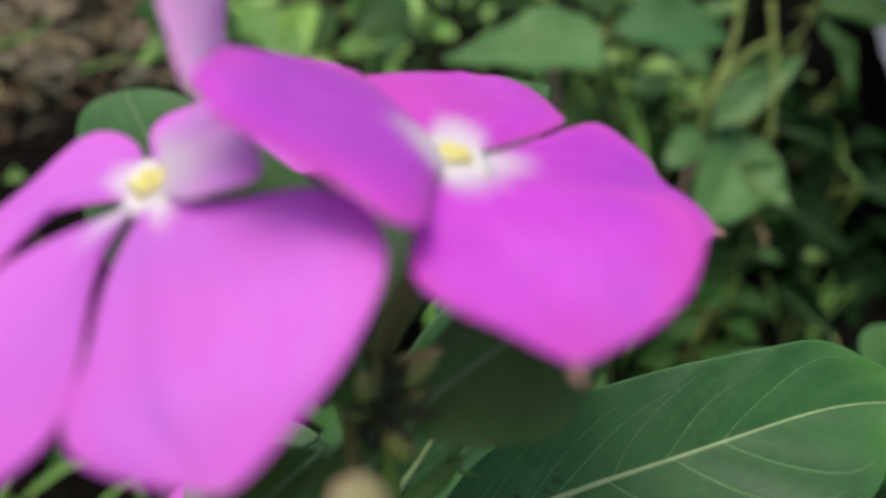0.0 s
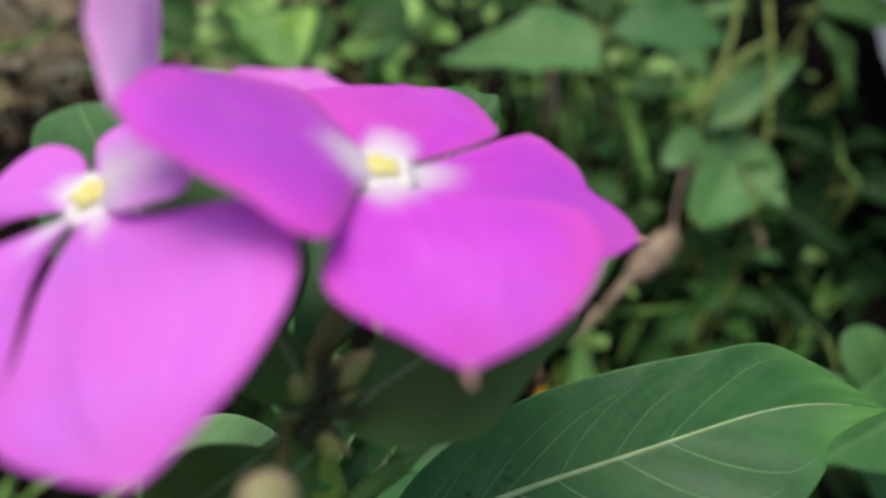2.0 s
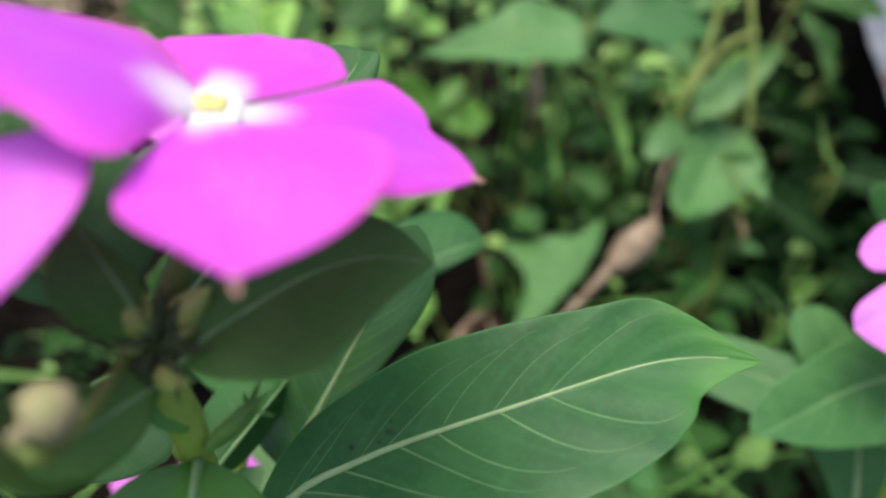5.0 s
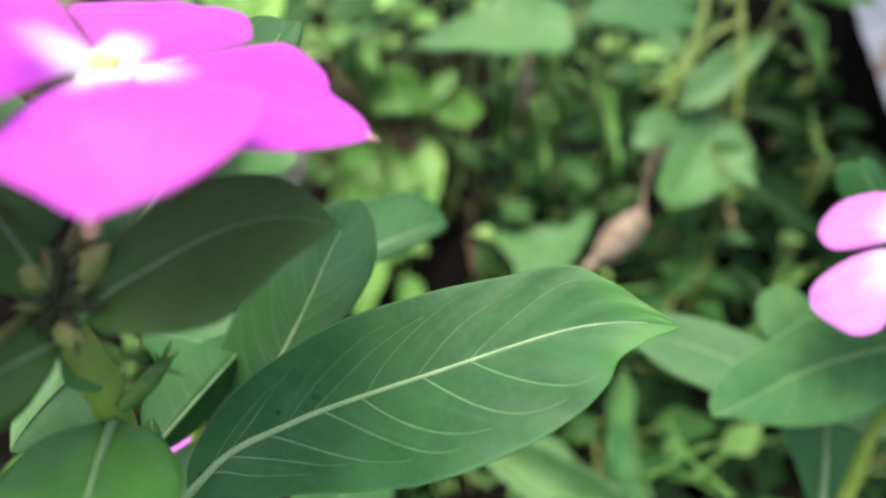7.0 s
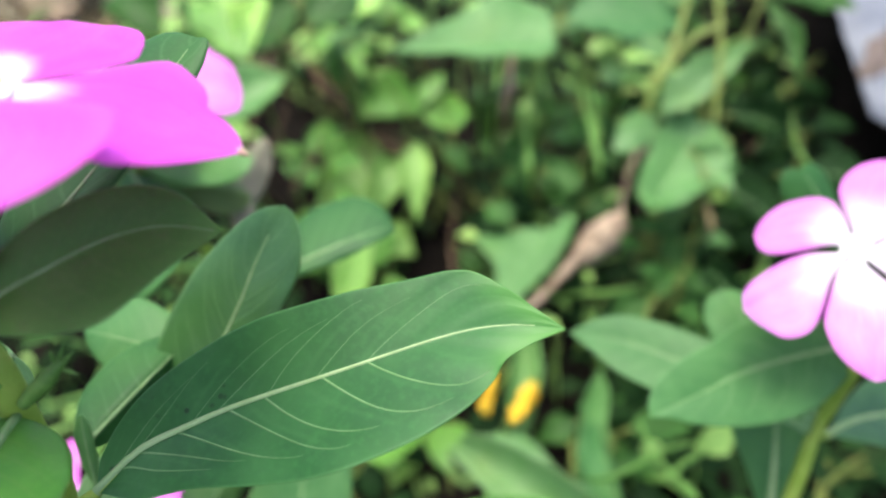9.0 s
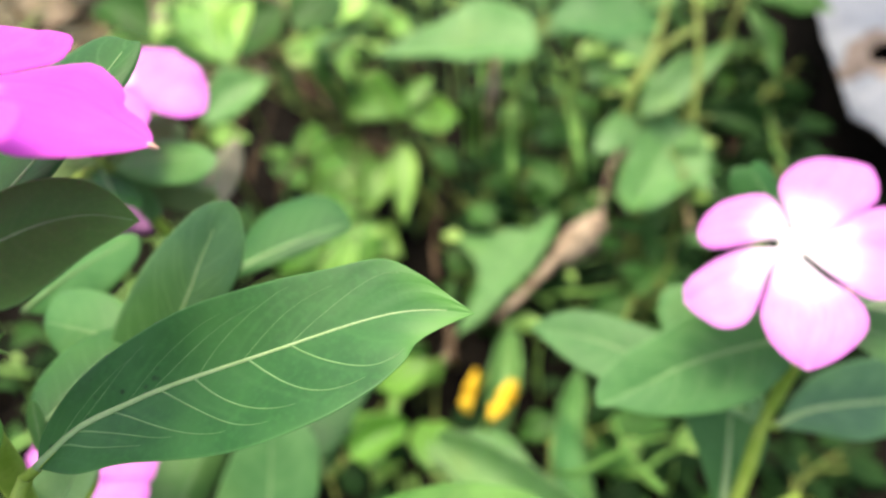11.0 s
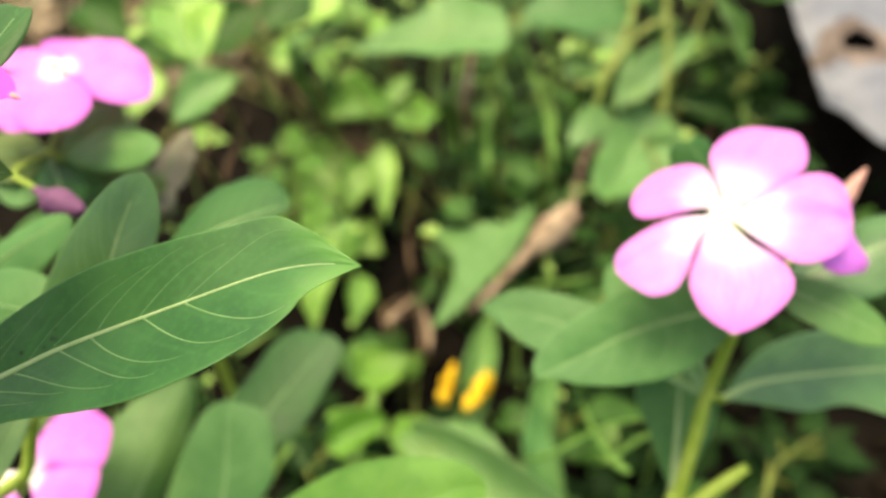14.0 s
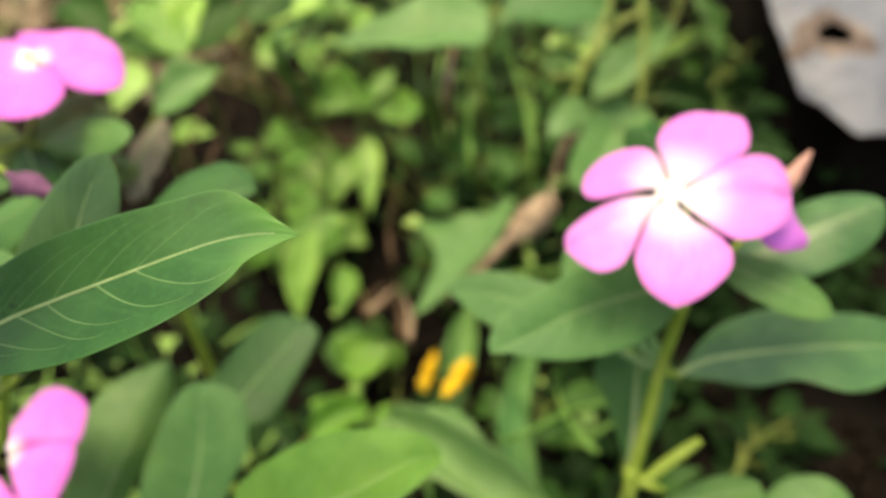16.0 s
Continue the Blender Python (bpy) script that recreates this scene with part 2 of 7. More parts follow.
PETAL_UNDER = petal_material("petal_underside", (0.96, 0.44, 0.88), (0.97, 0.60, 0.93), (0.98, 0.76, 0.96), 0.05, 0.5, 0.5)
THROAT = plain_material("yellow_throat", (0.70, 0.62, 0.16), (0.78, 0.72, 0.30), 600.0, 0.55, 0.3, 0.1, 0.3)
WHITE_EYE = plain_material("white_eye", (0.78, 0.72, 0.72), (0.84, 0.80, 0.78), 500.0, 0.55, 0.3, 0.15, 0.1)
DRY = plain_material("dry_brown", (0.040, 0.026, 0.016), (0.105, 0.070, 0.043), 90.0, 0.75, 0.06, 0.08, 0.5)
DRY_PALE = plain_material("dry_pale", (0.17, 0.16, 0.11), (0.28, 0.25, 0.18), 90.0, 0.7, 0.2, 0.12, 0.4)
STRAW = plain_material("straw", (0.13, 0.10, 0.05), (0.26, 0.21, 0.11), 60.0, 0.7, 0.25, 0.08, 0.4)
STRAW_PALE = plain_material("pale_straw", (0.30, 0.21, 0.14), (0.44, 0.33, 0.23), 60.0, 0.7, 0.25, 0.1, 0.4)
WILTED = plain_material("wilted_pink", (0.11, 0.045, 0.11), (0.22, 0.085, 0.19), 150.0, 0.65, 0.2, 0.15, 0.4)
YELLOW = plain_material("orange_yellow_floret", (0.74, 0.40, 0.02), (0.80, 0.54, 0.05), 200.0, 0.6, 0.2, 0.15, 0.4)
# Soil and clods kept near black: the shade between weeds is in their colour.
SOIL = plain_material("shade_dark_soil", (0.0028, 0.0024, 0.0021), (0.009, 0.0072, 0.0058), 26.0, 0.95, 0.02, 0.0, 0.9)
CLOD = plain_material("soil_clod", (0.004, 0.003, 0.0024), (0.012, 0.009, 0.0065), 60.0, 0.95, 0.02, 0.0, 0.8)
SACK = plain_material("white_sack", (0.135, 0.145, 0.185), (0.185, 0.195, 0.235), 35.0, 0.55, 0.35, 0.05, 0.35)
SACK_RIM = plain_material("rusty_tear", (0.085, 0.065, 0.060), (0.19, 0.15, 0.135), 70.0, 0.8, 0.2, 0.0, 0.5)


# ---- building helpers ----
def thing(name, base, label, category, group="", kind=""):
    e = new(name)
    e.empty_display_size = 0.01
    e.location = base
    return tagged(e, label, category, group, kind)


def part(name, bm, material, parent, label=""):
    """Links a bmesh in world coordinates as one mesh under a thing or a part."""
    root = parent
    while root is not None and root.parent:
        root = root.parent
    if root is not None:
        bmesh.ops.translate(bm, verts=bm.verts, vec=-Vector(root.location))
    me = bpy.data.meshes.new(name)
    bm.to_mesh(me)
    bm.free()
    for x in material if isinstance(material, (list, tuple)) else [material]:
        me.materials.append(x)
    for p in me.polygons:
        p.use_smooth = True
    ob = new(name, me)
    ob.parent = parent
    return tagged(ob, label) if label else ob


def bezier(pts, n):
    """n + 1 points of a smooth curve through pts."""
    pts = [Vector(p) for p in pts]
    if len(pts) == 2:
        return [pts[0].lerp(pts[1], i / n) for i in range(n + 1)]
    full = [2 * pts[0] - pts[1]] + pts + [2 * pts[-1] - pts[-2]]
    out = []
    for i in range(n + 1):
        s = i / n * (len(pts) - 1)
        k = min(int(s), len(pts) - 2)
        f = s - k
        a, b, c, d = full[k:k + 4]
        out.append(0.5 * (2 * b + (c - a) * f + (2 * a - 5 * b + 4 * c - d) * f * f + (3 * b - a - 3 * c + d) * f ** 3))
    return out


def tube(bm, line, radius, sides=7):
    """A closed tube along a line; radius is a function of 0..1 or a number."""
    n = len(line)
    rings = []
    way = (line[1] - line[0]).normalized()
    x = way.orthogonal().normalized()
    for i, p in enumerate(line):
        way = (line[min(i + 1, n - 1)] - line[max(i - 1, 0)]).normalized()
        x = (x - way * x.dot(way)).normalized()
        y = way.cross(x)
        r = radius(i / (n - 1)) if callable(radius) else radius
        rings.append([bm.verts.new(p + (x * math.cos(a) + y * math.sin(a)) * r) for a in [2 * math.pi * k / sides for k in range(sides)]])
    for a, b in zip(rings, rings[1:]):
        for k in range(sides):
            bm.faces.new((a[k], a[(k + 1) % sides], b[(k + 1) % sides], b[k]))
    bm.faces.new(rings[0][::-1])
    bm.faces.new(rings[-1])
    return bm


def stalk(name, pts, r0, r1, material, parent, label="", n=14, sides=8, knots=0.0):
    line = bezier(pts, n)
    return part(name, tube(bmesh.new(), line, lambda s: r0 + (r1 - r0) * s + knots * math.sin(s * 9.0) ** 8, sides), material, parent, label)


class Blade:
    """The surface of a leaf or petal: an axis from base to tip, and the farthest points of its two sides."""

    def __init__(self, base, tip, left, right, a, b, sag=0.0, wave=0.0, waves=3.0, curl=0.0, foot=0.0, seed=0, um=None, bow=0.0, rag=0.0, start=2.0, end=2.0, quilt=0.0, folds=9, pleat=0.0):
        self.pleat = pleat
        self.quilt, self.folds = quilt, folds
        self.b, self.t, self.l, self.r = (Vector(p) for p in (base, tip, left, right))
        self.pa = a if isinstance(a, tuple) else (a, a)
        self.pb, self.foot = b, foot
        self.um = um if isinstance(um, tuple) else (um or self.pa[0] / (self.pa[0] + b),) * 2
        self.start, self.end, self.rag = start, end, rag
        across, along = self.r - self.l, self.t - self.b
        self.n = along.cross(across).normalized()
        if self.n.dot(Vector((0, -0.5, 0.86))) < 0:
            self.n = -self.n
        self.size = along.length
        self.side = (across - along * (across.dot(along) / along.length_squared)).normalized()
        self.bow, self.wave = bow, wave
        self.sag, self.waves, self.curl, self.ph = sag, waves, curl, seed * 1.7
        self.lv, self.rv = self.l - self.axis(self.um[0]), self.r - self.axis(self.um[1])

    def axis(self, u):
        return self.b.lerp(self.t, u) + (self.n * self.sag + self.side * self.bow) * (4 * u * (1 - u) * self.size)

    def width(self, u, v):
        u, um = min(max(u, 0.0), 1.0), self.um[1 if v > 0 else 0]
        if u < um:
            f = (1 - (1 - u / um) ** self.start) ** self.pa[1 if v > 0 else 0]
        else:
            f = (1 - ((u - um) / (1 - um)) ** self.end) ** self.pb
        f *= 1 + self.rag * (noise.noise(Vector((u * 9, self.ph, 0))) + (0.6 * noise.noise(Vector((u * 26, self.ph + v, 3))) if self.rag > 0.1 else 0))
        return max(f, self.foot * (1 - u) ** 2)

    def at(self, u, v):
        f = self.width(u, v)
        p = self.axis(u) + (self.rv * v if v > 0 else self.lv * -v) * f
        lift = self.wave * math.sin(u * self.waves * 6.28 + self.ph + (1.3 if v > 0 else 0)) * v * v * f
        lift += self.quilt * math.sin(6.283 * self.folds * (u - 0.19 * abs(v) ** 1.5) / 0.82) * abs(v) * (1 - abs(v)) * 2
        lift += self.pleat * (math.sin(v * 6.0 + self.ph) * 0.6 + math.sin(v * 13.0 + self.ph * 2) * 0.25) * min(1, u * 1.6)
        lift -= self.curl * (abs(v) ** 2.5) * f
        return p + self.n * lift * self.size

    def mesh(self, nu, nv, thick):
        """A thin closed skin with u, v coordinates; the underside takes the second material."""
        bm = bmesh.new()
        uvl = bm.loops.layers.uv.new("UVMap")
        us = [0.5 - 0.5 * math.cos(math.pi * (0.02 + 0.98 * i / nu)) if i else 0.0 for i in range(nu + 1)]
        vs = [math.sin(math.pi / 2 * (2 * j / nv - 1)) * 0.5 + (2 * j / nv - 1) * 0.5 for j in range(nv + 1)]
        grid = {}
        for s in (0, 1):
            for i, u in enumerate(us):
                for j, v in enumerate(vs):
                    edge = (1 - v * v) ** 0.5 * min(1.0, 8 * (1 - u) + 0.05)
                    grid[s, i, j] = (bm.verts.new(self.at(u, v) + self.n * thick * (0.5 - s) * (0.25 + 0.75 * edge)), (u, 0.5 + v / 2))
        def face(keys, mi):
            f = bm.faces.new([grid[k][0] for k in keys])
            f.material_index = mi
            for loop, k in zip(f.loops, keys):
                loop[uvl].uv = grid[k][1]
        for i in range(nu):
            for j in range(nv):
                face([(0, i, j), (0, i + 1, j), (0, i + 1, j + 1), (0, i, j + 1)], 0)
                face([(1, i, j), (1, i, j + 1), (1, i + 1, j + 1), (1, i + 1, j)], 1)
            face([(0, i, 0), (1, i, 0), (1, i + 1, 0), (0, i + 1, 0)], 0)
            face([(0, i, nv), (0, i + 1, nv), (1, i + 1, nv), (1, i, nv)], 0)
        for j in range(nv):
            face([(0, 0, j), (0, 0, j + 1), (1, 0, j + 1), (1, 0, j)], 0)
            face([(0, nu, j), (1, nu, j), (1, nu, j + 1), (0, nu, j + 1)], 0)
        bmesh.ops.recalc_face_normals(bm, faces=bm.faces)
        return bm


def margin_line(pts):
    """A smooth curve through pts, to be read by its share of length."""
    fine = bezier(pts, 16 * (len(pts) - 1))
    run = [0.0]
    for a, b in zip(fine, fine[1:]):
        run.append(run[-1] + (b - a).length)

    def at(s):
        d = min(max(s, 0.0), 1.0) * run[-1]
        k = 0
        lo, hi = 0, len(run) - 1
        while hi - lo > 1:
            k = (lo + hi) // 2
            lo, hi = (k, hi) if run[k] <= d else (lo, k)
        w = (d - run[lo]) / max(1e-9, run[hi] - run[lo])
        return fine[lo].lerp(fine[hi], w)
    return at


class Sheet(Blade):
    """A leaf or petal spanned between its middle line and its two margins."""

    def __init__(self, axis, left, right, crease=0.0, dome=0.0, wave=0.0, waves=3.0, seed=0, rag=0.0, pleat=0.0, quilt=0.0, folds=8, over=0.0):
        axis, left, right = ([Vector(p) for p in q] for q in (axis, left, right))
        self.line = margin_line(axis)
        self.left, self.right = margin_line([axis[0]] + left + [axis[-1]]), margin_line([axis[0]] + right + [axis[-1]])
        along, across = axis[-1] - axis[0], self.right(0.5) - self.left(0.5)
        self.n = along.cross(across).normalized()
        if self.n.dot(Vector((0, -0.5, 0.86))) < 0:
            self.n = -self.n
        self.size, self.span = along.length, across.length
        self.crease, self.dome, self.wave, self.waves, self.ph = crease, dome, wave, waves, seed * 1.7
        self.rag, self.pleat, self.quilt, self.folds, self.over = rag, pleat, quilt, folds, over

    def axis(self, u):
        return self.at(u, 0.0)

    def at(self, u, v):
        a, e = self.line(u), self.right(u) if v > 0 else self.left(u)
        k = abs(v)
        e = e + (e - a) * self.rag * (noise.noise(Vector((u * 11, self.ph, 0 if v > 0 else 7))) + 0.5 * noise.noise(Vector((u * 31, self.ph, 2 if v > 0 else 9)))) * min(1, 6 * u)
        p = a.lerp(e, k)
        body = min(1.0, 4 * u) * min(1.0, 5 * (1 - u))
        lift = (self.crease * (k - 1) + self.dome * (1 - k * k)) * body
        lift += self.wave * math.sin(u * self.waves * 6.28 + self.ph + (1.3 if v > 0 else 0)) * v * v * body
        lift += self.pleat * (math.sin(v * 6.0 + self.ph) * 0.6 + math.sin(v * 13.0 + self.ph * 2) * 0.3) * (1 - k ** 3) * min(1, u * 1.6) * min(1.0, 5 * (1 - u))
        lift += self.quilt * math.sin(6.283 * self.folds * (u - 0.22 * k ** 0.7)) * k * (1 - k) * 2 * body
        return p + self.n * (lift * self.span + self.over * min(1.0, 3 * u))


def side_veins(ob, s, starts, reach=0.82, run=0.24, bend=1.9, radii=(0.0001, 0.00004), seed=0):
    """Raised side veins that leave the midrib and sweep towards the tip; the first radius for one side, the second for the other."""
    rng = random.Random(seed)
    for u0 in starts:
        for sd, fine in ((1, radii[0]), (-1, radii[1])):
            top, far, off = reach * rng.uniform(0.85, 1.05), run * rng.uniform(0.85, 1.15), rng.uniform(-0.02, 0.02)
            line = []
            for i in range(15):
                q = i / 14
                v = top * (1 - (1 - q) ** (bend if sd > 0 else 1.35))
                line.append(s.at(min(u0 + off + far * q + 0.004 * math.sin(6 * q + u0 * 40), 0.97), sd * v) + s.n * 0.00013)
            part("side_vein", tube(bmesh.new(), line, lambda q: fine * (1 - 0.93 * q) + 0.000008, 4), VEIN, ob)


def sheet_leaf(parent, axis, left, right, mat=None, rib=0.0005, veins=(), label="", stem_to=None, nu=36, nv=18, radii=(0.0001, 0.00004), rib_mat=None, rib_end=0.97, **shape):
    """A leaf between given margins, with its raised midrib and, where they show, side veins."""
    s = Sheet(axis, left, right, **shape)
    ob = part("leaf", s.mesh(nu, nv, 0.0003), [mat or LEAF, mat or LEAF], parent, label)
    line = [s.axis(rib_end * i / 24) + s.n * 0.00012 for i in range(25)]
    part("midrib", tube(bmesh.new(), line, lambda q: rib * (1.05 - 1.02 * q ** 0.65) + 0.00004, 6), rib_mat or MIDRIB, ob, "pale green raised midrib")
    if veins:
        side_veins(ob, s, veins, radii=radii, seed=len(veins))
    if stem_to:
        stalk("petiole", [stem_to, Vector(stem_to).lerp(Vector(axis[0]), 0.6), axis[0], s.axis(0.05)], rib * 1.3, rib, STEM, ob, "", 8, 6)
    return ob


def leaf(parent, base, tip, left, right, mat=None, a=0.7, b=0.7, sag=0.06, wave=0.012, curl=0.02, rib=0.0007, veins=0, seed=0, nu=22, nv=10, label="", stem_to=None, um=None, bow=0.0, rag=0.03, end=2.0, start=2.0, vein_gain=1.0, quilt=0.0):
    """A leaf with its raised midrib, side veins where they show, and a petiole."""
    s = Blade(base, tip, left, right, a, b, sag, wave, 2.2, curl, 0.0, seed, um, bow, rag, start, end, quilt, veins or 8)
    ob = part("leaf", s.mesh(nu, nv, 0.0003), [mat or LEAF, mat or LEAF], parent, label)
    if rib:
        line = [s.axis(0.95 * i / 16) + s.n * 0.00012 for i in range(17)]
        part("midrib", tube(bmesh.new(), line, lambda q: rib * (1.06 - 1.02 * q ** 0.8) + 0.00005, 6), MIDRIB, ob, "pale green raised midrib")
    if veins:
        rng = random.Random(seed)
        for k in range(veins):
            for sd in (-1, 1):
                u0 = 0.03 + 0.64 * (k + 0.12 * sd + 0.5 + rng.uniform(-0.15, 0.15)) / veins
                reach = rng.uniform(0.68, 0.86)
                fine = (0.0001 if sd > 0 else 0.000035) * vein_gain
                line = []
                for i in range(13):
                    q = i / 12
                    u = u0 + 0.10 * q + 0.12 * q ** 2 + 0.004 * math.sin(5 * q + k)
                    line.append(s.at(min(u, 0.97), sd * reach * q ** 0.85) + s.n * 0.00014)
                bm = tube(bmesh.new(), line, lambda q: fine * (1 - 0.7 * q) + 0.000012, 4)
                part("side_vein", bm, VEIN, ob)
    if stem_to:
        stalk("petiole", [stem_to, Vector(stem_to).lerp(Vector(base), 0.6), base, s.axis(0.06)], rib * 1.3, rib, STEM, ob, "", 8, 6)
    return ob


def petal(flower, centre, tip, left, right, mats, sag=0.05, wave=0.02, curl=0.0, seed=0, um=0.62, a=1.0, start=1.08, b=0.6, end=2.2, label="", rag=0.03, bow=0.0, pleat=0.018):
    s = Blade(centre, tip, left, right, a, b, sag, wave, 1.3, curl, 0.2, seed, um, bow, rag, start, end, 0.0, 9, pleat)
    return part("petal", s.mesh(26, 22, 0.00025), mats, flower, label)


def star(centre, normal, r_out, r_in, lobes, rise, hole=0.25):
    """A small lobed cushion with a sunken middle."""
    n = Vector(normal).normalized()
    x = n.orthogonal().normalized()
    y = n.cross(x)
    bm = bmesh.new()
    rings = []
    for q, h in ((1.0, 0.0), (0.8, 0.8), (0.5, 1.0), (hole, 0.5), (hole * 0.7, -1.2)):
        ring = []
        for k in range(lobes * 6):
            ang = 2 * math.pi * k / (lobes * 6)
            r = (r_in + (r_out - r_in) * (0.5 + 0.5 * math.cos(lobes * ang)) ** 1.5 if q > 0.7 else r_in) * q
            ring.append(bm.verts.new(Vector(centre) + (x * math.cos(ang) + y * math.sin(ang)) * r + n * rise * h))
        rings.append(ring)
    for a, b in zip(rings, rings[1:]):
        for k in range(len(a)):
            bm.faces.new((a[k], a[(k + 1) % len(a)], b[(k + 1) % len(a)], b[k]))
    bm.faces.new(rings[-1])
    bm.faces.new(rings[0][::-1])
    return bm


def flower(plant, centre, normal, petals, node, mats, size=1.0, label="", throat=None):
    """Five petals round a white eye and a yellow throat, on a slender tube that runs down to the node."""
    c, n = Vector(centre), Vector(normal).normalized()
    f = part("flower", tube(bmesh.new(), bezier([c - n * 0.0004, c - n * 0.009 * size, c.lerp(Vector(node), 0.6) - n * 0.004, node], 14), lambda q: (0.0009 + 0.0005 * q) * size, 8), STEM_OLIVE, plant, label)
    for k, (tip, left, right, *rest) in enumerate(petals):
        opt = dict(rest[0]) if rest else {}
        pm = opt.pop("mats", mats)
        if isinstance(tip, list):
            part("petal", Sheet(tip, left, right, seed=k + 1, **opt).mesh(34, 30, 0.00025), pm, f)
        else:
            petal(f, c + n * 0.0001 * k, tip, left, right, pm, seed=k + 1, **opt)
    part("eye", star(c + n * 0.0002, n, 0.0036 * size, 0.0027 * size, 5, 0.0003 * size, 0.5), WHITE_EYE, f, "white star-shaped eye")
    part("throat", star(c + n * 0.0006, n, 0.0018 * size, 0.0013 * size, 5, 0.0003 * size, 0.12), throat or THROAT, f, "pale yellow throat")
    return f


def pod(name, pts, radii, material, parent, label="", sides=10, n=16, ridge=0.0):
    """A spindle along pts with radii at even steps."""
    line = bezier(pts, n)
    def r(q):
        s = q * (len(radii) - 1)
        k = min(int(s), len(radii) - 2)
        w = s - k
        w = w * w * (3 - 2 * w)
        return radii[k] * (1 - w) + radii[k + 1] * w
    bm = tube(bmesh.new(), line, r, sides)
    for v in bm.verts:
        v.co += Vector(noise.noise_vector(v.co * 400)) * ridge
    return part(name, bm, material, parent, label)


def weed_leaf(parent, base, tip, left, right, mat=None, seed=0, fold=0.28, **shape):
    """A thin pointed weed leaf, folded along its midrib and arched, on a short petiole."""
    rng = random.Random(seed * 7 + 3)
    shape = dict(dict(a=0.55, b=1.2, end=1.4, um=0.36, rag=0.14, wave=0.03, sag=rng.uniform(0.02, 0.14), curl=-fold * rng.uniform(0.3, 1.3), rib=0.0003, nu=22, nv=8), **shape)
    ob = leaf(parent, base, tip, left, right, mat=mat or WEED, seed=seed, **shape)
    b, t = Vector(base), Vector(tip)
    back = b + (b - t).normalized() * 0.012 - Vector((0, 0, 0.008))
    stalk("petiole", [back, b, b.lerp(t, 0.05)], 0.0006, 0.0004, VINE, ob, "", 6, 5)
    return ob


def sprig(pts, count, size, mat, label, seed):
    """A weed of its own: a thin stem with pointed leaves of uneven size and tilt along it."""
    rng = random.Random(seed)
    foot = Vector(pts[0])
    foot.z = ground_height(foot.x, foot.y) - 0.003
    weed = thing("weed", foot, label, "weed", "weeds")
    line = bezier([foot] + [Vector(p) for p in pts], 40)
    part("stem", tube(bmesh.new(), line, lambda q: 0.0012 - 0.0008 * q, 6), STEM_OLIVE, weed)
    for k in range(count):
        p = line[min(40, int(8 + 32 * (k + rng.random()) / count))]
        ang = k * 2.4 + rng.uniform(-0.5, 0.5)
        way = Vector((math.cos(ang), 0.8 * math.sin(ang) - 0.25, rng.uniform(-0.7, 0.35))).normalized()
        up = Vector((rng.gauss(0, 0.35), rng.gauss(-0.35, 0.3), 1)).normalized()
        side = way.cross(up).normalized()
        s = rng.uniform(*size)
        base = p + way * rng.uniform(0.003, 0.012)
        mid = base + way * (s * 0.42)
        w = s * rng.uniform(0.26, 0.38)
        weed_leaf(weed, base, base + way * s, mid - side * w, mid + side * w, mat=mat, seed=seed * 31 + k, fold=0.2, nu=12, nv=6, rib=0.0)
    return weed


# ---- ground ----
def ground_height(x, y):
    return 0.010 * noise.noise(Vector((x * 7, y * 7, 0.3))) + 0.005 * noise.noise(Vector((x * 25, y * 25, 1.7))) - 0.05


def build_ground():
    bm = bmesh.new()
    xs = [-40, -12, -4, -1.5] + [-0.8 + 0.016 * i for i in range(113)] + [1.8, 4, 12, 40]
    ys = [-40, -12, -4, -1.2] + [-0.4 + 0.016 * i for i in range(100)] + [1.8, 4, 12, 40]
    grid = [[bm.verts.new((x, y, ground_height(x, y))) for y in ys] for x in xs]
    for i in range(len(xs) - 1):
        for j in range(len(ys) - 1):
            bm.faces.new((grid[i][j], grid[i + 1][j], grid[i + 1][j + 1], grid[i][j + 1]))
    return tagged(part("ground", bm, SOIL, None), "soil near black for shade, with crumbs and dry litter", "ground", kind="structure")


build_ground()


def blade(pts, width, mat, label):
    """A grass blade with a keel, rooted in the soil below its foot."""
    foot = Vector(pts[0])
    lean = max(0.01, 0.95 * (foot.z - ground_height(foot.x, foot.y)))
    root = Vector((foot.x, foot.y + lean, ground_height(foot.x, foot.y + lean) - 0.004))
    line = bezier([root] + list(pts), 18)
    bm = bmesh.new()
    uvl = bm.loops.layers.uv.new("UVMap")
    side = (line[-1] - line[0]).cross(Vector((0, -0.77, 0.64))).normalized()
    rows = []
    for i, p in enumerate(line):
        q = i / 18
        w = width * 0.5 * min(1.0, 0.25 + 1.6 * q) * (1 - q ** 1.7) + 0.0002
        n = Vector((0, -0.5, 0.5)) * w
        rows.append([bm.verts.new(p - side * w + n * 0.5), bm.verts.new(p - n * 0.3), bm.verts.new(p + side * w + n * 0.5), bm.verts.new(p - n * 0.55)])
    for i, (a, b) in enumerate(zip(rows, rows[1:])):
        for k in range(4):
            f = bm.faces.new((a[k], a[(k + 1) % 4], b[(k + 1) % 4], b[k]))
            for loop, u in zip(f.loops, (i, i, i + 1, i + 1)):
                loop[uvl].uv = (u / 18, 0.5)
    bm.faces.new(rows[0][::-1])
    bm.faces.new(rows[-1])
    bmesh.ops.recalc_face_normals(bm, faces=bm.faces)
    ob = part("grass_blade", bm, mat, None)
    return tagged(ob, label + " among the weeds", "grass", "grass blades")


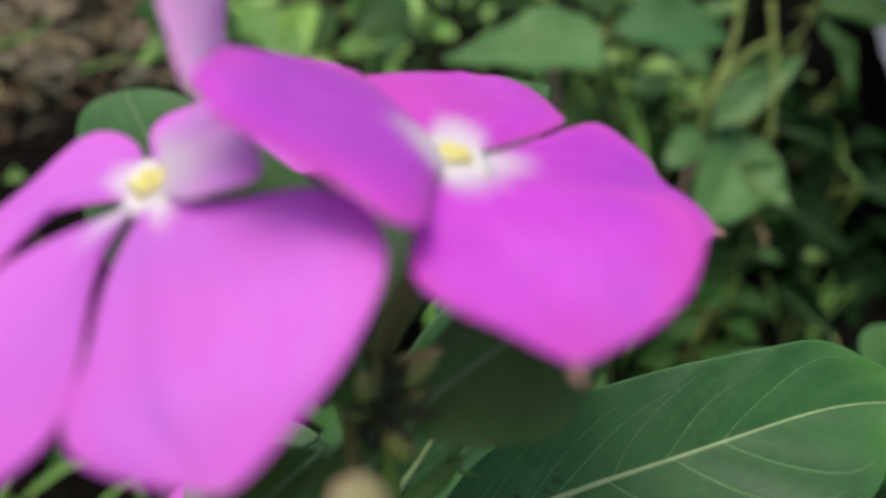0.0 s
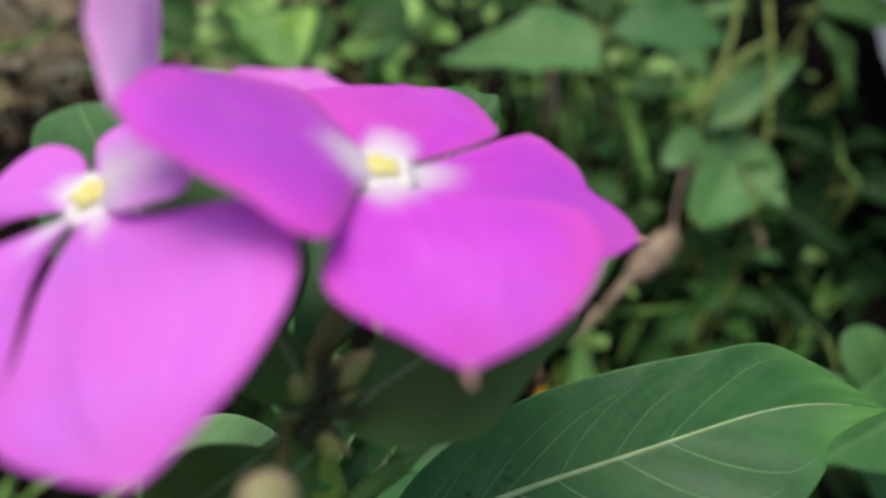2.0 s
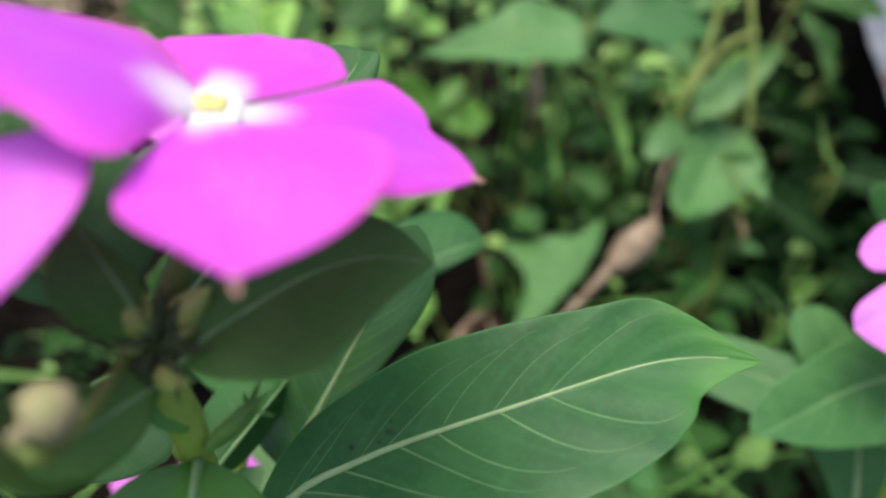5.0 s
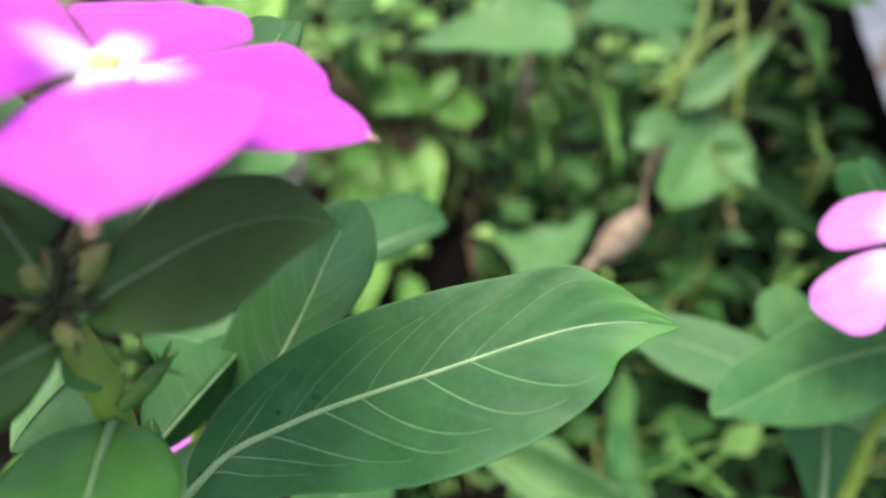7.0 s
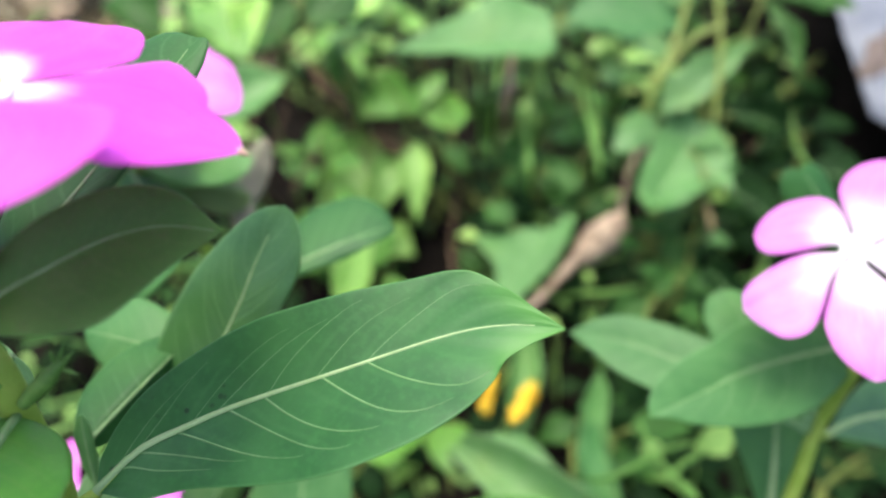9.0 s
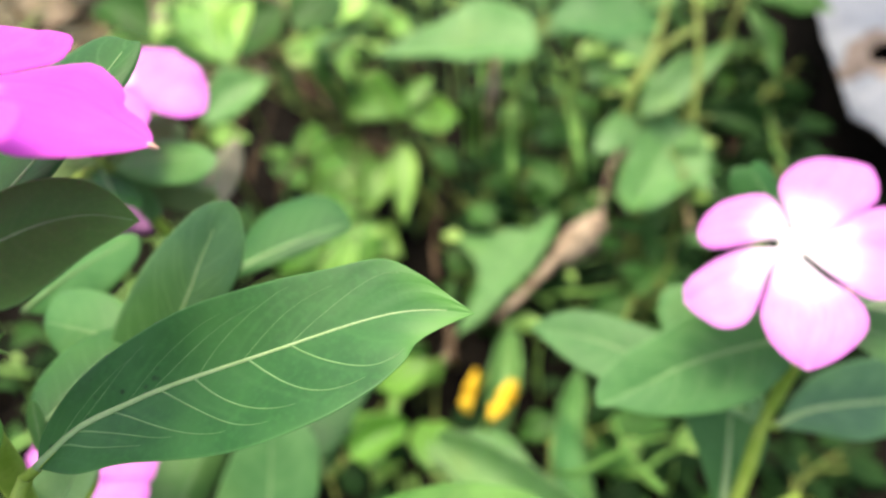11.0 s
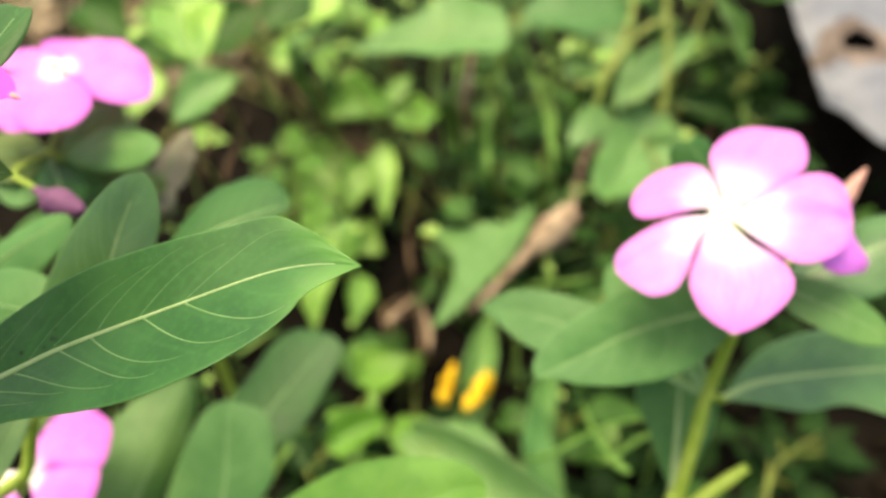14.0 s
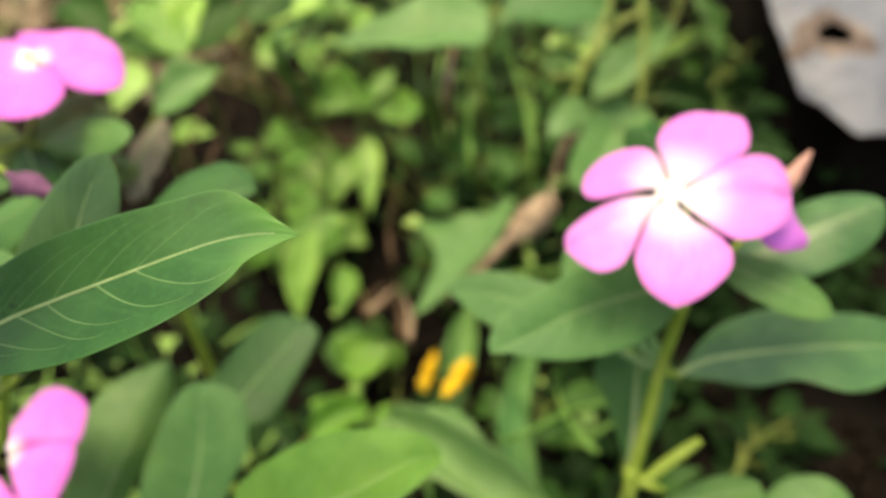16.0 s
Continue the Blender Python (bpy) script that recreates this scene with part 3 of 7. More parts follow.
# ---- front periwinkle ----
front = thing("periwinkle_plant", (-0.07, 0.06, -0.045), "flowering periwinkle with magenta flowers and glossy green leaves growing from soil", "plant", "periwinkle plants")
stalk("stem", [(-0.07, 0.06, -0.045), (-0.042, 0.056, 0.12), (-0.021, 0.046, 0.19), (-0.01, 0.039, 0.222), (-0.0057, 0.036, 0.237), (-0.0082, 0.0386, 0.2512)], 0.0022, 0.0014, STEM, front, "", 40, 10, 0.0004)
flower(front, (0.0007, 0.0452, 0.2708), (0.2348, 0.0556, 0.9705), [
    ([(0.0009, 0.0452, 0.2707), (0.0097, 0.0472, 0.2680), (0.0163, 0.0468, 0.2659), (0.0223, 0.0450, 0.2640)],
     [(0.0040, 0.0471, 0.2702), (0.0075, 0.0499, 0.2697), (0.0107, 0.0528, 0.2691), (0.0138, 0.0549, 0.2683), (0.0161, 0.0535, 0.2674), (0.0178, 0.0516, 0.2665), (0.0183, 0.0496, 0.2660), (0.0202, 0.0484, 0.2652), (0.0217, 0.0467, 0.2645)],
     [(0.0028, 0.0435, 0.2703), (0.0059, 0.0410, 0.2696), (0.0093, 0.0384, 0.2689), (0.0133, 0.0376, 0.2677), (0.0173, 0.0397, 0.2662), (0.0205, 0.0427, 0.2648)], dict(dome=0.03, pleat=0.016, rag=0.02)),
    ([(0.0007, 0.0460, 0.2707), (0.0012, 0.0534, 0.2700), (0.0036, 0.0634, 0.2687)],
     [(-0.0013, 0.0486, 0.2709), (-0.0039, 0.0527, 0.2710), (-0.0072, 0.0574, 0.2712), (-0.0053, 0.0593, 0.2709), (-0.0013, 0.0609, 0.2702)],
     [(0.0037, 0.0475, 0.2703), (0.0057, 0.0490, 0.2700), (0.0085, 0.0514, 0.2695), (0.0105, 0.0540, 0.2691), (0.0098, 0.0576, 0.2686), (0.0082, 0.0620, 0.2681), (0.0062, 0.0643, 0.2679)], dict(dome=0.05, pleat=0.012, rag=0.02)),
    ([(0.0003, 0.0445, 0.2712), (-0.0056, 0.0429, 0.2746), (-0.0106, 0.0422, 0.2773), (-0.0163, 0.0418, 0.2804)],
     [(-0.0006, 0.0398, 0.2724), (-0.0011, 0.0339, 0.2736), (-0.0021, 0.0317, 0.2745), (-0.0040, 0.0320, 0.2755), (-0.0063, 0.0334, 0.2765), (-0.0091, 0.0339, 0.2779), (-0.0110, 0.0349, 0.2787), (-0.0125, 0.0349, 0.2795), (-0.0145, 0.0375, 0.2801)],
     [(-0.0008, 0.0473, 0.2712), (-0.0036, 0.0509, 0.2718), (-0.0068, 0.0543, 0.2728), (-0.0100, 0.0525, 0.2749), (-0.0132, 0.0495, 0.2771), (-0.0150, 0.0471, 0.2786), (-0.0161, 0.0451, 0.2795)], dict(dome=0.05, pleat=0.016, rag=0.02, over=0.0004)),
    ([(0.0007, 0.0444, 0.2708), (0.0032, 0.0366, 0.2703), (0.0056, 0.0302, 0.2699), (0.0074, 0.0255, 0.2696)],
     [(-0.0006, 0.0415, 0.2709), (-0.0016, 0.0373, 0.2710), (-0.0020, 0.0331, 0.2709), (-0.0015, 0.0309, 0.2708), (0.0005, 0.0290, 0.2705), (0.0031, 0.0277, 0.2702), (0.0055, 0.0263, 0.2699)],
     [(0.0043, 0.0423, 0.2708), (0.0086, 0.0409, 0.2710), (0.0131, 0.0397, 0.2713), (0.0158, 0.0382, 0.2714), (0.0166, 0.0355, 0.2712), (0.0159, 0.0328, 0.2709), (0.0144, 0.0302, 0.2706), (0.0121, 0.0279, 0.2702), (0.0092, 0.0264, 0.2698)], dict(dome=0.05, pleat=0.02, rag=0.012, over=0.0007)),
], (-0.0069, 0.0383, 0.2523), [PETAL, PETAL], 0.95, "magenta periwinkle flower with white eye")
for tip, way in (((0.0074, 0.0255, 0.2696), (0.30, -0.95, -0.06)), ((0.0223, 0.0450, 0.2640), (0.92, -0.28, -0.28))):
    tip, way = Vector(tip), Vector(way)
    pod("petal_tip", [tip - way * 0.0005, tip + way * 0.0001, tip + way * 0.0007], [0.0003, 0.0003, 0.0001], BUD_PINK, front.children[1], "tiny dry beige tip of a petal", n=6)
part("petal", Sheet([(-0.0147, 0.0407, 0.2785), (-0.0155, 0.0429, 0.2805), (-0.0159, 0.0452, 0.2826), (-0.0164, 0.0479, 0.2853)],
     [(-0.0150, 0.0382, 0.2802), (-0.0160, 0.0397, 0.2814), (-0.0167, 0.0413, 0.2827), (-0.0174, 0.0429, 0.2840), (-0.0173, 0.0446, 0.2853)],
     [(-0.0147, 0.0460, 0.2779), (-0.0154, 0.0479, 0.2795), (-0.0154, 0.0499, 0.2812), (-0.0159, 0.0519, 0.2830)], dome=0.08, pleat=0.02, rag=0.02).mesh(26, 22, 0.00025), [PETAL_UNDER, PETAL_UNDER], front.children[1], "upturned petal showing its pale underside")
flower(front, (-0.0211, 0.0425, 0.2702), (-0.1286, -0.1612, 0.9785), [
    ((-0.0199, 0.052, 0.2718), (-0.023, 0.0487, 0.2709), (-0.0166, 0.0488, 0.2726), dict(sag=0.03)),
    ([(-0.0209, 0.0425, 0.2703), (-0.0186, 0.0449, 0.2714), (-0.0150, 0.0471, 0.2730)],
     [(-0.0210, 0.0441, 0.2709), (-0.0217, 0.0462, 0.2716), (-0.0221, 0.0472, 0.2720), (-0.0204, 0.0478, 0.2728), (-0.0179, 0.0484, 0.2740)],
     [(-0.0173, 0.0381, 0.2723), (-0.0138, 0.0371, 0.2739), (-0.0120, 0.0372, 0.2745), (-0.0123, 0.0407, 0.2738)], dict(mats=[PETAL_SHORT, PETAL_SHORT], dome=0.04, pleat=0.012, rag=0.02)),
    ([(-0.0214, 0.0427, 0.2702), (-0.0270, 0.0433, 0.2697), (-0.0321, 0.0380, 0.2692)],
     [(-0.0227, 0.0411, 0.2702), (-0.0256, 0.0409, 0.2698), (-0.0274, 0.0399, 0.2697), (-0.0280, 0.0366, 0.2701), (-0.0285, 0.0334, 0.2704)],
     [(-0.0223, 0.0445, 0.2705), (-0.0234, 0.0470, 0.2708), (-0.0253, 0.0486, 0.2710), (-0.0274, 0.0489, 0.2710), (-0.0289, 0.0475, 0.2707), (-0.0304, 0.0437, 0.2700), (-0.0320, 0.0406, 0.2694), (-0.0329, 0.0393, 0.2692)], dict(dome=0.04, pleat=0.014, rag=0.015)),
    ([(-0.0213, 0.0423, 0.2702), (-0.0240, 0.0335, 0.2691), (-0.0249, 0.0253, 0.2680), (-0.0237, 0.0190, 0.2670)],
     [(-0.0226, 0.0400, 0.2700), (-0.0256, 0.0372, 0.2699), (-0.0283, 0.0339, 0.2697), (-0.0302, 0.0298, 0.2693), (-0.0301, 0.0249, 0.2686), (-0.0271, 0.0203, 0.2675)],
     [(-0.0220, 0.0389, 0.2697), (-0.0224, 0.0360, 0.2694), (-0.0222, 0.0326, 0.2689), (-0.0214, 0.0288, 0.2684), (-0.0208, 0.0252, 0.2680), (-0.0211, 0.0223, 0.2676), (-0.0227, 0.0201, 0.2673)], dict(dome=0.05, pleat=0.02, rag=0.012, over=0.0003)),
    ([(-0.0208, 0.0420, 0.2701), (-0.0162, 0.0326, 0.2690), (-0.0131, 0.0253, 0.2681), (-0.0112, 0.0193, 0.2672)],
     [(-0.0212, 0.0391, 0.2697), (-0.0214, 0.0352, 0.2691), (-0.0212, 0.0317, 0.2686), (-0.0207, 0.0282, 0.2681), (-0.0207, 0.0254, 0.2677), (-0.0205, 0.0233, 0.2674), (-0.0193, 0.0215, 0.2671), (-0.0155, 0.0201, 0.2671)],
     [(-0.0187, 0.0406, 0.2703), (-0.0149, 0.0394, 0.2709), (-0.0117, 0.0392, 0.2716), (-0.0085, 0.0388, 0.2723), (-0.0053, 0.0368, 0.2726), (-0.0036, 0.0341, 0.2723), (-0.0033, 0.0312, 0.2717), (-0.0041, 0.0281, 0.2708), (-0.0056, 0.0250, 0.2698), (-0.0078, 0.0222, 0.2686), (-0.0099, 0.0199, 0.2676)], dict(mats=[PETAL_WIDE, PETAL_WIDE], dome=0.06, pleat=0.022, rag=0.012, over=0.0006)),
], (-0.0094, 0.0385, 0.251), [PETAL_LIGHT, PETAL_LIGHT], 0.95, "magenta periwinkle flower with white eye")
sheet_leaf(front, [(-0.0020, 0.0351, 0.2221), (0.0026, 0.0394, 0.2246), (0.0085, 0.0414, 0.2267), (0.0149, 0.0430, 0.2289), (0.0275, 0.0456, 0.2323), (0.0411, 0.0486, 0.2356), (0.0484, 0.0489, 0.2369), (0.0546, 0.0477, 0.2375)],
           [(-0.0019, 0.0395, 0.2247), (0.0029, 0.0455, 0.2291), (0.0139, 0.0511, 0.2341), (0.0249, 0.0535, 0.2370), (0.0357, 0.0546, 0.2392), (0.0425, 0.0550, 0.2404), (0.0473, 0.0528, 0.2397), (0.0513, 0.0500, 0.2385)],
           [(0.0050, 0.0328, 0.2245), (0.0113, 0.0332, 0.2262), (0.0245, 0.0320, 0.2300), (0.0339, 0.0338, 0.2325), (0.0413, 0.0372, 0.2344), (0.0457, 0.0412, 0.2354), (0.0473, 0.0443, 0.2357), (0.0501, 0.0461, 0.2364)],
           mat=LEAF_GLOSS, rib=0.00062, veins=(0.04, 0.12, 0.20, 0.29, 0.39, 0.50, 0.61), radii=(0.00016, 0.00006), crease=0.0, dome=0.0, quilt=0.007, folds=8, rag=0.008, nu=90, nv=44, rib_mat=RIB_PALE, rib_end=0.94, label="broad glossy green leaf with pale veins", stem_to=(-0.0047, 0.0354, 0.2195))
stalk("stem", [(-0.026, 0.048, 0.172), (-0.0085, 0.0336, 0.2114), (-0.0047, 0.0354, 0.2195)], 0.0012, 0.0010, STEM, front)
sheet_leaf(front, [(-0.0030, 0.0339, 0.2527), (-0.0007, 0.0365, 0.2538), (0.0023, 0.0388, 0.2545), (0.0059, 0.0414, 0.2553), (0.0092, 0.0432, 0.2557), (0.0132, 0.0444, 0.2557), (0.0183, 0.0446, 0.2549)],
           [(-0.0020, 0.0377, 0.2558), (0.0010, 0.0412, 0.2581), (0.0051, 0.0441, 0.2594), (0.0084, 0.0457, 0.2597), (0.0110, 0.0465, 0.2594), (0.0137, 0.0467, 0.2585), (0.0163, 0.0460, 0.2567)],
           [(0.0010, 0.0324, 0.2527), (0.0053, 0.0326, 0.2526), (0.0090, 0.0335, 0.2528), (0.0114, 0.0360, 0.2533), (0.0143, 0.0399, 0.2542), (0.0171, 0.0427, 0.2548)],
           mat=LEAF_DARK, rib=0.00026, crease=0.03, dome=0.05, rag=0.01)
sheet_leaf(front, [(-0.0086, 0.0605, 0.1961), (-0.0032, 0.0640, 0.2041), (0.0019, 0.0678, 0.2125), (0.0058, 0.0709, 0.2192), (0.0095, 0.0743, 0.2263), (0.0146, 0.0775, 0.2338)],
           [(-0.0126, 0.0636, 0.1991), (-0.0122, 0.0666, 0.2040), (-0.0084, 0.0712, 0.2129), (-0.0016, 0.0753, 0.2226), (0.0062, 0.0776, 0.2299), (0.0108, 0.0781, 0.2328)],
           [(-0.0018, 0.0616, 0.2011), (0.0061, 0.0656, 0.2110), (0.0133, 0.0690, 0.2198), (0.0166, 0.0716, 0.2254), (0.0171, 0.0742, 0.2297), (0.0162, 0.0763, 0.2325)],
           mat=LEAF_SHEEN, rib=0.0008, veins=(0.1, 0.2, 0.3, 0.4, 0.5, 0.6), radii=(0.00009, 0.00009), crease=0.08, dome=0.04, rag=0.01, rib_mat=RIB_PALE, rib_end=0.88, stem_to=(-0.021, 0.046, 0.19))
leaf(front, (-0.0154, 0.0512, 0.208), (-0.0047, 0.0746, 0.2087), (-0.0179, 0.0655, 0.2096), (-0.01, 0.0611, 0.204), mat=LEAF, sag=0.04, rib=0.00036, seed=7)
leaf(front, (-0.0028, 0.0693, 0.207), (-0.0262, 0.076, 0.2073), (-0.0176, 0.0809, 0.211), (-0.0143, 0.0667, 0.2047), mat=LEAF_SOFT, a=0.5, b=0.4, sag=0.05, seed=8, rib=0.0003)
leaf(front, (-0.0014, 0.1022, 0.1947), (0.0259, 0.1148, 0.2002), (0.0102, 0.1221, 0.2021), (0.0165, 0.1065, 0.1987), mat=LEAF, a=0.6, b=0.5, sag=0.05, seed=9)
leaf(front, (-0.0088, 0.0428, 0.2473), (0.0101, 0.0716, 0.2637), (-0.006, 0.065, 0.258), (0.0066, 0.0595, 0.2576), mat=LEAF, a=0.95, b=0.3, um=0.6, sag=-0.02, rib=0.00042, seed=10)
sheet_leaf(front, [(-0.0111, 0.0415, 0.2523), (-0.0179, 0.0465, 0.2591), (-0.0242, 0.0519, 0.2661), (-0.0276, 0.0560, 0.2710)],
           [(-0.0177, 0.0407, 0.2532), (-0.0251, 0.0425, 0.2569), (-0.0282, 0.0451, 0.2603), (-0.0303, 0.0479, 0.2636), (-0.0312, 0.0526, 0.2685), (-0.0304, 0.0546, 0.2703)],
           [(-0.0080, 0.0454, 0.2554), (-0.0071, 0.0494, 0.2593), (-0.0114, 0.0523, 0.2632), (-0.0168, 0.0545, 0.2668), (-0.0218, 0.0562, 0.2698), (-0.0251, 0.0565, 0.2708)],
           mat=LEAF_SOFT, rib=0.0003, veins=(0.2, 0.35, 0.5, 0.65), radii=(0.00006, 0.00006), crease=0.03, dome=0.04, rag=0.01, rib_mat=RIB_PALE, rib_end=0.99)
leaf(front, (-0.0054, 0.0353, 0.2551), (-0.0096, 0.038, 0.2647), (-0.0103, 0.0329, 0.2602), (-0.0061, 0.0383, 0.2586), mat=LEAF_DARK, sag=0.05, seed=12, rib=0.0003)
leaf(front, (-0.0048, 0.0333, 0.2512), (-0.0115, 0.0238, 0.2527), (-0.0081, 0.0308, 0.2546), (-0.0063, 0.0258, 0.2501), mat=LEAF_DARK, sag=0.05, seed=13, rib=0.00025)
sheet_leaf(front, [(-0.0051, 0.0377, 0.2424), (-0.0063, 0.0367, 0.2443), (-0.0086, 0.0364, 0.2457)],
           [(-0.0061, 0.0392, 0.2443), (-0.0077, 0.0389, 0.2455), (-0.0087, 0.0379, 0.2460)],
           [(-0.0050, 0.0349, 0.2422), (-0.0061, 0.0342, 0.2429), (-0.0080, 0.0346, 0.2436)],
           mat=LEAF_OLIVE, rib=0.0003, crease=0.05, dome=0.08, rag=0.02, label="small olive-green bract below the buds")
pod("node", [(-0.0071, 0.0384, 0.2379), (-0.0068, 0.0370, 0.2363), (-0.0065, 0.0359, 0.2349)], [0.0012, 0.0019, 0.0012], STEM, front)
pod("leaf_scar", [(-0.0071, 0.0365, 0.2386), (-0.0066, 0.0359, 0.2380), (-0.0063, 0.0354, 0.2372)], [0.0003, 0.0006, 0.0003], BUD_BEIGE, front, "pale scar of a fallen leaf")
leaf(front, (-0.005, 0.0345, 0.2378), (-0.0005, 0.0165, 0.2419), (-0.0115, 0.0258, 0.241), (0.0045, 0.0269, 0.2385), mat=LEAF_OLIVE, a=0.5, b=0.6, sag=0.06, rib=0.00049, seed=15, nu=26, nv=12)
leaf(front, (-0.0139, 0.0475, 0.2328), (-0.0337, 0.0483, 0.2115), (-0.0312, 0.0566, 0.2212), (-0.0165, 0.0448, 0.2219), mat=LEAF_STRAP, sag=0.04, rib=0.00035, seed=16)
leaf(front, (-0.0113, 0.0385, 0.243), (-0.0164, 0.0254, 0.2509), (-0.0167, 0.0324, 0.2514), (-0.0097, 0.0262, 0.247), mat=LEAF_DARK, sag=0.05, seed=17, rib=0.0003)
leaf(front, (-0.0135, 0.0473, 0.2032), (-0.0148, 0.053, 0.2133), (-0.0163, 0.0506, 0.2089), (-0.0133, 0.0507, 0.2088), mat=LEAF_PALE, sag=0.03, rib=0.00021, seed=18)
pod("bud", [(-0.0052, 0.038, 0.252), (-0.0029, 0.0376, 0.2554), (-0.0001, 0.0375, 0.2583)], [0.0008, 0.0016, 0.0016, 0.0011, 0.0003], BUD, front, "pointed yellow-green flower bud")
pod("bud", [(-0.0065, 0.0196, 0.2624), (-0.0051, 0.0207, 0.2628), (-0.0047, 0.0236, 0.2624)], [0.0004, 0.0006, 0.0019, 0.0019, 0.0006], BUD_BEIGE, front, "round pinkish bud on a thin stalk")
stalk("pedicel", [(-0.0082, 0.0386, 0.2512), (-0.005, 0.0208, 0.2598), (-0.0065, 0.0196, 0.2624)], 0.0006, 0.0004, STEM_OLIVE, front)
pod("bud", [(-0.0045, 0.0339, 0.2527), (-0.0028, 0.0315, 0.2521)], [0.0005, 0.0011, 0.0010, 0.0002], BUD, front)
pod("bud", [(-0.0062, 0.0351, 0.2549), (-0.0067, 0.036, 0.2583)], [0.0005, 0.0011, 0.0010, 0.0002], BUD, front)
pod("sepal", [(-0.0052, 0.0357, 0.2543), (-0.0053, 0.0369, 0.2585)], [0.0005, 0.0007, 0.0005, 0.0001], STEM_OLIVE, front)
pod("sepal", [(-0.0047, 0.0359, 0.2545), (-0.0041, 0.0375, 0.2586)], [0.0005, 0.0007, 0.0005, 0.0001], SEPAL, front)
pod("sepal", [(-0.0042, 0.0357, 0.2543), (-0.0027, 0.0371, 0.2574)], [0.0005, 0.0007, 0.0005, 0.0001], SEPAL, front)
pod("sepal", [(-0.0057, 0.0351, 0.2536), (-0.008, 0.0336, 0.2547)], [0.0005, 0.0007, 0.0005, 0.0001], STEM_OLIVE, front)
pod("sepal", [(-0.0059, 0.0346, 0.253), (-0.008, 0.0325, 0.2528)], [0.0005, 0.0007, 0.0005, 0.0001], SEPAL, front)
pod("sepal", [(-0.0052, 0.0345, 0.2528), (-0.0056, 0.0319, 0.2513)], [0.0005, 0.0007, 0.0005, 0.0001], SEPAL, front)
pod("sepal", [(-0.0042, 0.0345, 0.2528), (-0.0018, 0.0317, 0.2522)], [0.0005, 0.0007, 0.0005, 0.0001], STEM_OLIVE, front)
pod("sepal", [(-0.004, 0.0351, 0.2536), (-0.0001, 0.0342, 0.2544)], [0.0005, 0.0007, 0.0005, 0.0001], SEPAL, front)
pod("sepal", [(-0.0054, 0.0356, 0.2542), (-0.0073, 0.0362, 0.2566)], [0.0005, 0.0007, 0.0005, 0.0001], SEPAL, front)
pod("sepal", [(-0.0044, 0.0354, 0.2539), (-0.001, 0.0351, 0.2562)], [0.0005, 0.0007, 0.0005, 0.0001], STEM_OLIVE, front)
pod("sepal", [(-0.005, 0.035, 0.2535), (-0.0028, 0.0344, 0.2545), (-0.0014, 0.0335, 0.2544)], [0.0004, 0.00042, 0.0003, 0.00008], SEPAL, front)
pod("sepal", [(-0.005, 0.035, 0.2535), (-0.0031, 0.0334, 0.2533), (-0.0025, 0.0321, 0.252)], [0.0004, 0.00042, 0.0003, 0.00008], SEPAL, front)
pod("sepal", [(-0.005, 0.035, 0.2535), (-0.0031, 0.033, 0.2529), (-0.0029, 0.0318, 0.2508)], [0.0004, 0.00042, 0.0003, 0.00008], SEPAL, front)
pod("sepal", [(-0.005, 0.035, 0.2535), (-0.0037, 0.0333, 0.2533), (-0.0032, 0.0318, 0.2524)], [0.0004, 0.00042, 0.0003, 0.00008], SEPAL, front)
pod("sepal", [(-0.005, 0.035, 0.2535), (-0.0054, 0.0331, 0.2531), (-0.0067, 0.032, 0.252)], [0.0004, 0.00042, 0.0003, 0.00008], SEPAL, front)
pod("sepal", [(-0.005, 0.035, 0.2535), (-0.0052, 0.0336, 0.2537), (-0.0064, 0.0332, 0.2526)], [0.0004, 0.00042, 0.0003, 0.00008], SEPAL, front)
pod("sepal", [(-0.005, 0.035, 0.2535), (-0.0057, 0.0334, 0.2535), (-0.0068, 0.0323, 0.2532)], [0.0004, 0.00042, 0.0003, 0.00008], SEPAL, front)
pod("sepal", [(-0.005, 0.035, 0.2535), (-0.0068, 0.0345, 0.2548), (-0.0086, 0.0347, 0.2553)], [0.0004, 0.00042, 0.0003, 0.00008], SEPAL, front)
pod("sepal", [(-0.005, 0.035, 0.2535), (-0.006, 0.0346, 0.2549), (-0.0074, 0.0352, 0.255)], [0.0004, 0.00042, 0.0003, 0.00008], SEPAL, front)
pod("sepal", [(-0.005, 0.035, 0.2535), (-0.0063, 0.0348, 0.2552), (-0.0074, 0.035, 0.2564)], [0.0004, 0.00042, 0.0003, 0.00008], SEPAL, front)
pod("sepal", [(-0.005, 0.035, 0.2535), (-0.0047, 0.0352, 0.2556), (-0.0046, 0.0358, 0.2564)], [0.0004, 0.00042, 0.0003, 0.00008], SEPAL, front)
pod("sepal", [(-0.005, 0.035, 0.2535), (-0.0046, 0.0356, 0.256), (-0.0045, 0.0368, 0.2568)], [0.0004, 0.00042, 0.0003, 0.00008], SEPAL, front)
pod("sepal", [(-0.005, 0.035, 0.2535), (-0.0043, 0.0359, 0.2564), (-0.0033, 0.0366, 0.2581)], [0.0004, 0.00042, 0.0003, 0.00008], SEPAL, front)
pod("sepal", [(-0.005, 0.035, 0.2535), (-0.003, 0.0351, 0.2553), (-0.0016, 0.0352, 0.2555)], [0.0004, 0.00042, 0.0003, 0.00008], SEPAL, front)
pod("sepal", [(-0.005, 0.035, 0.2535), (-0.0024, 0.0351, 0.2553), (-0.0008, 0.0355, 0.2551)], [0.0004, 0.00042, 0.0003, 0.00008], SEPAL, front)
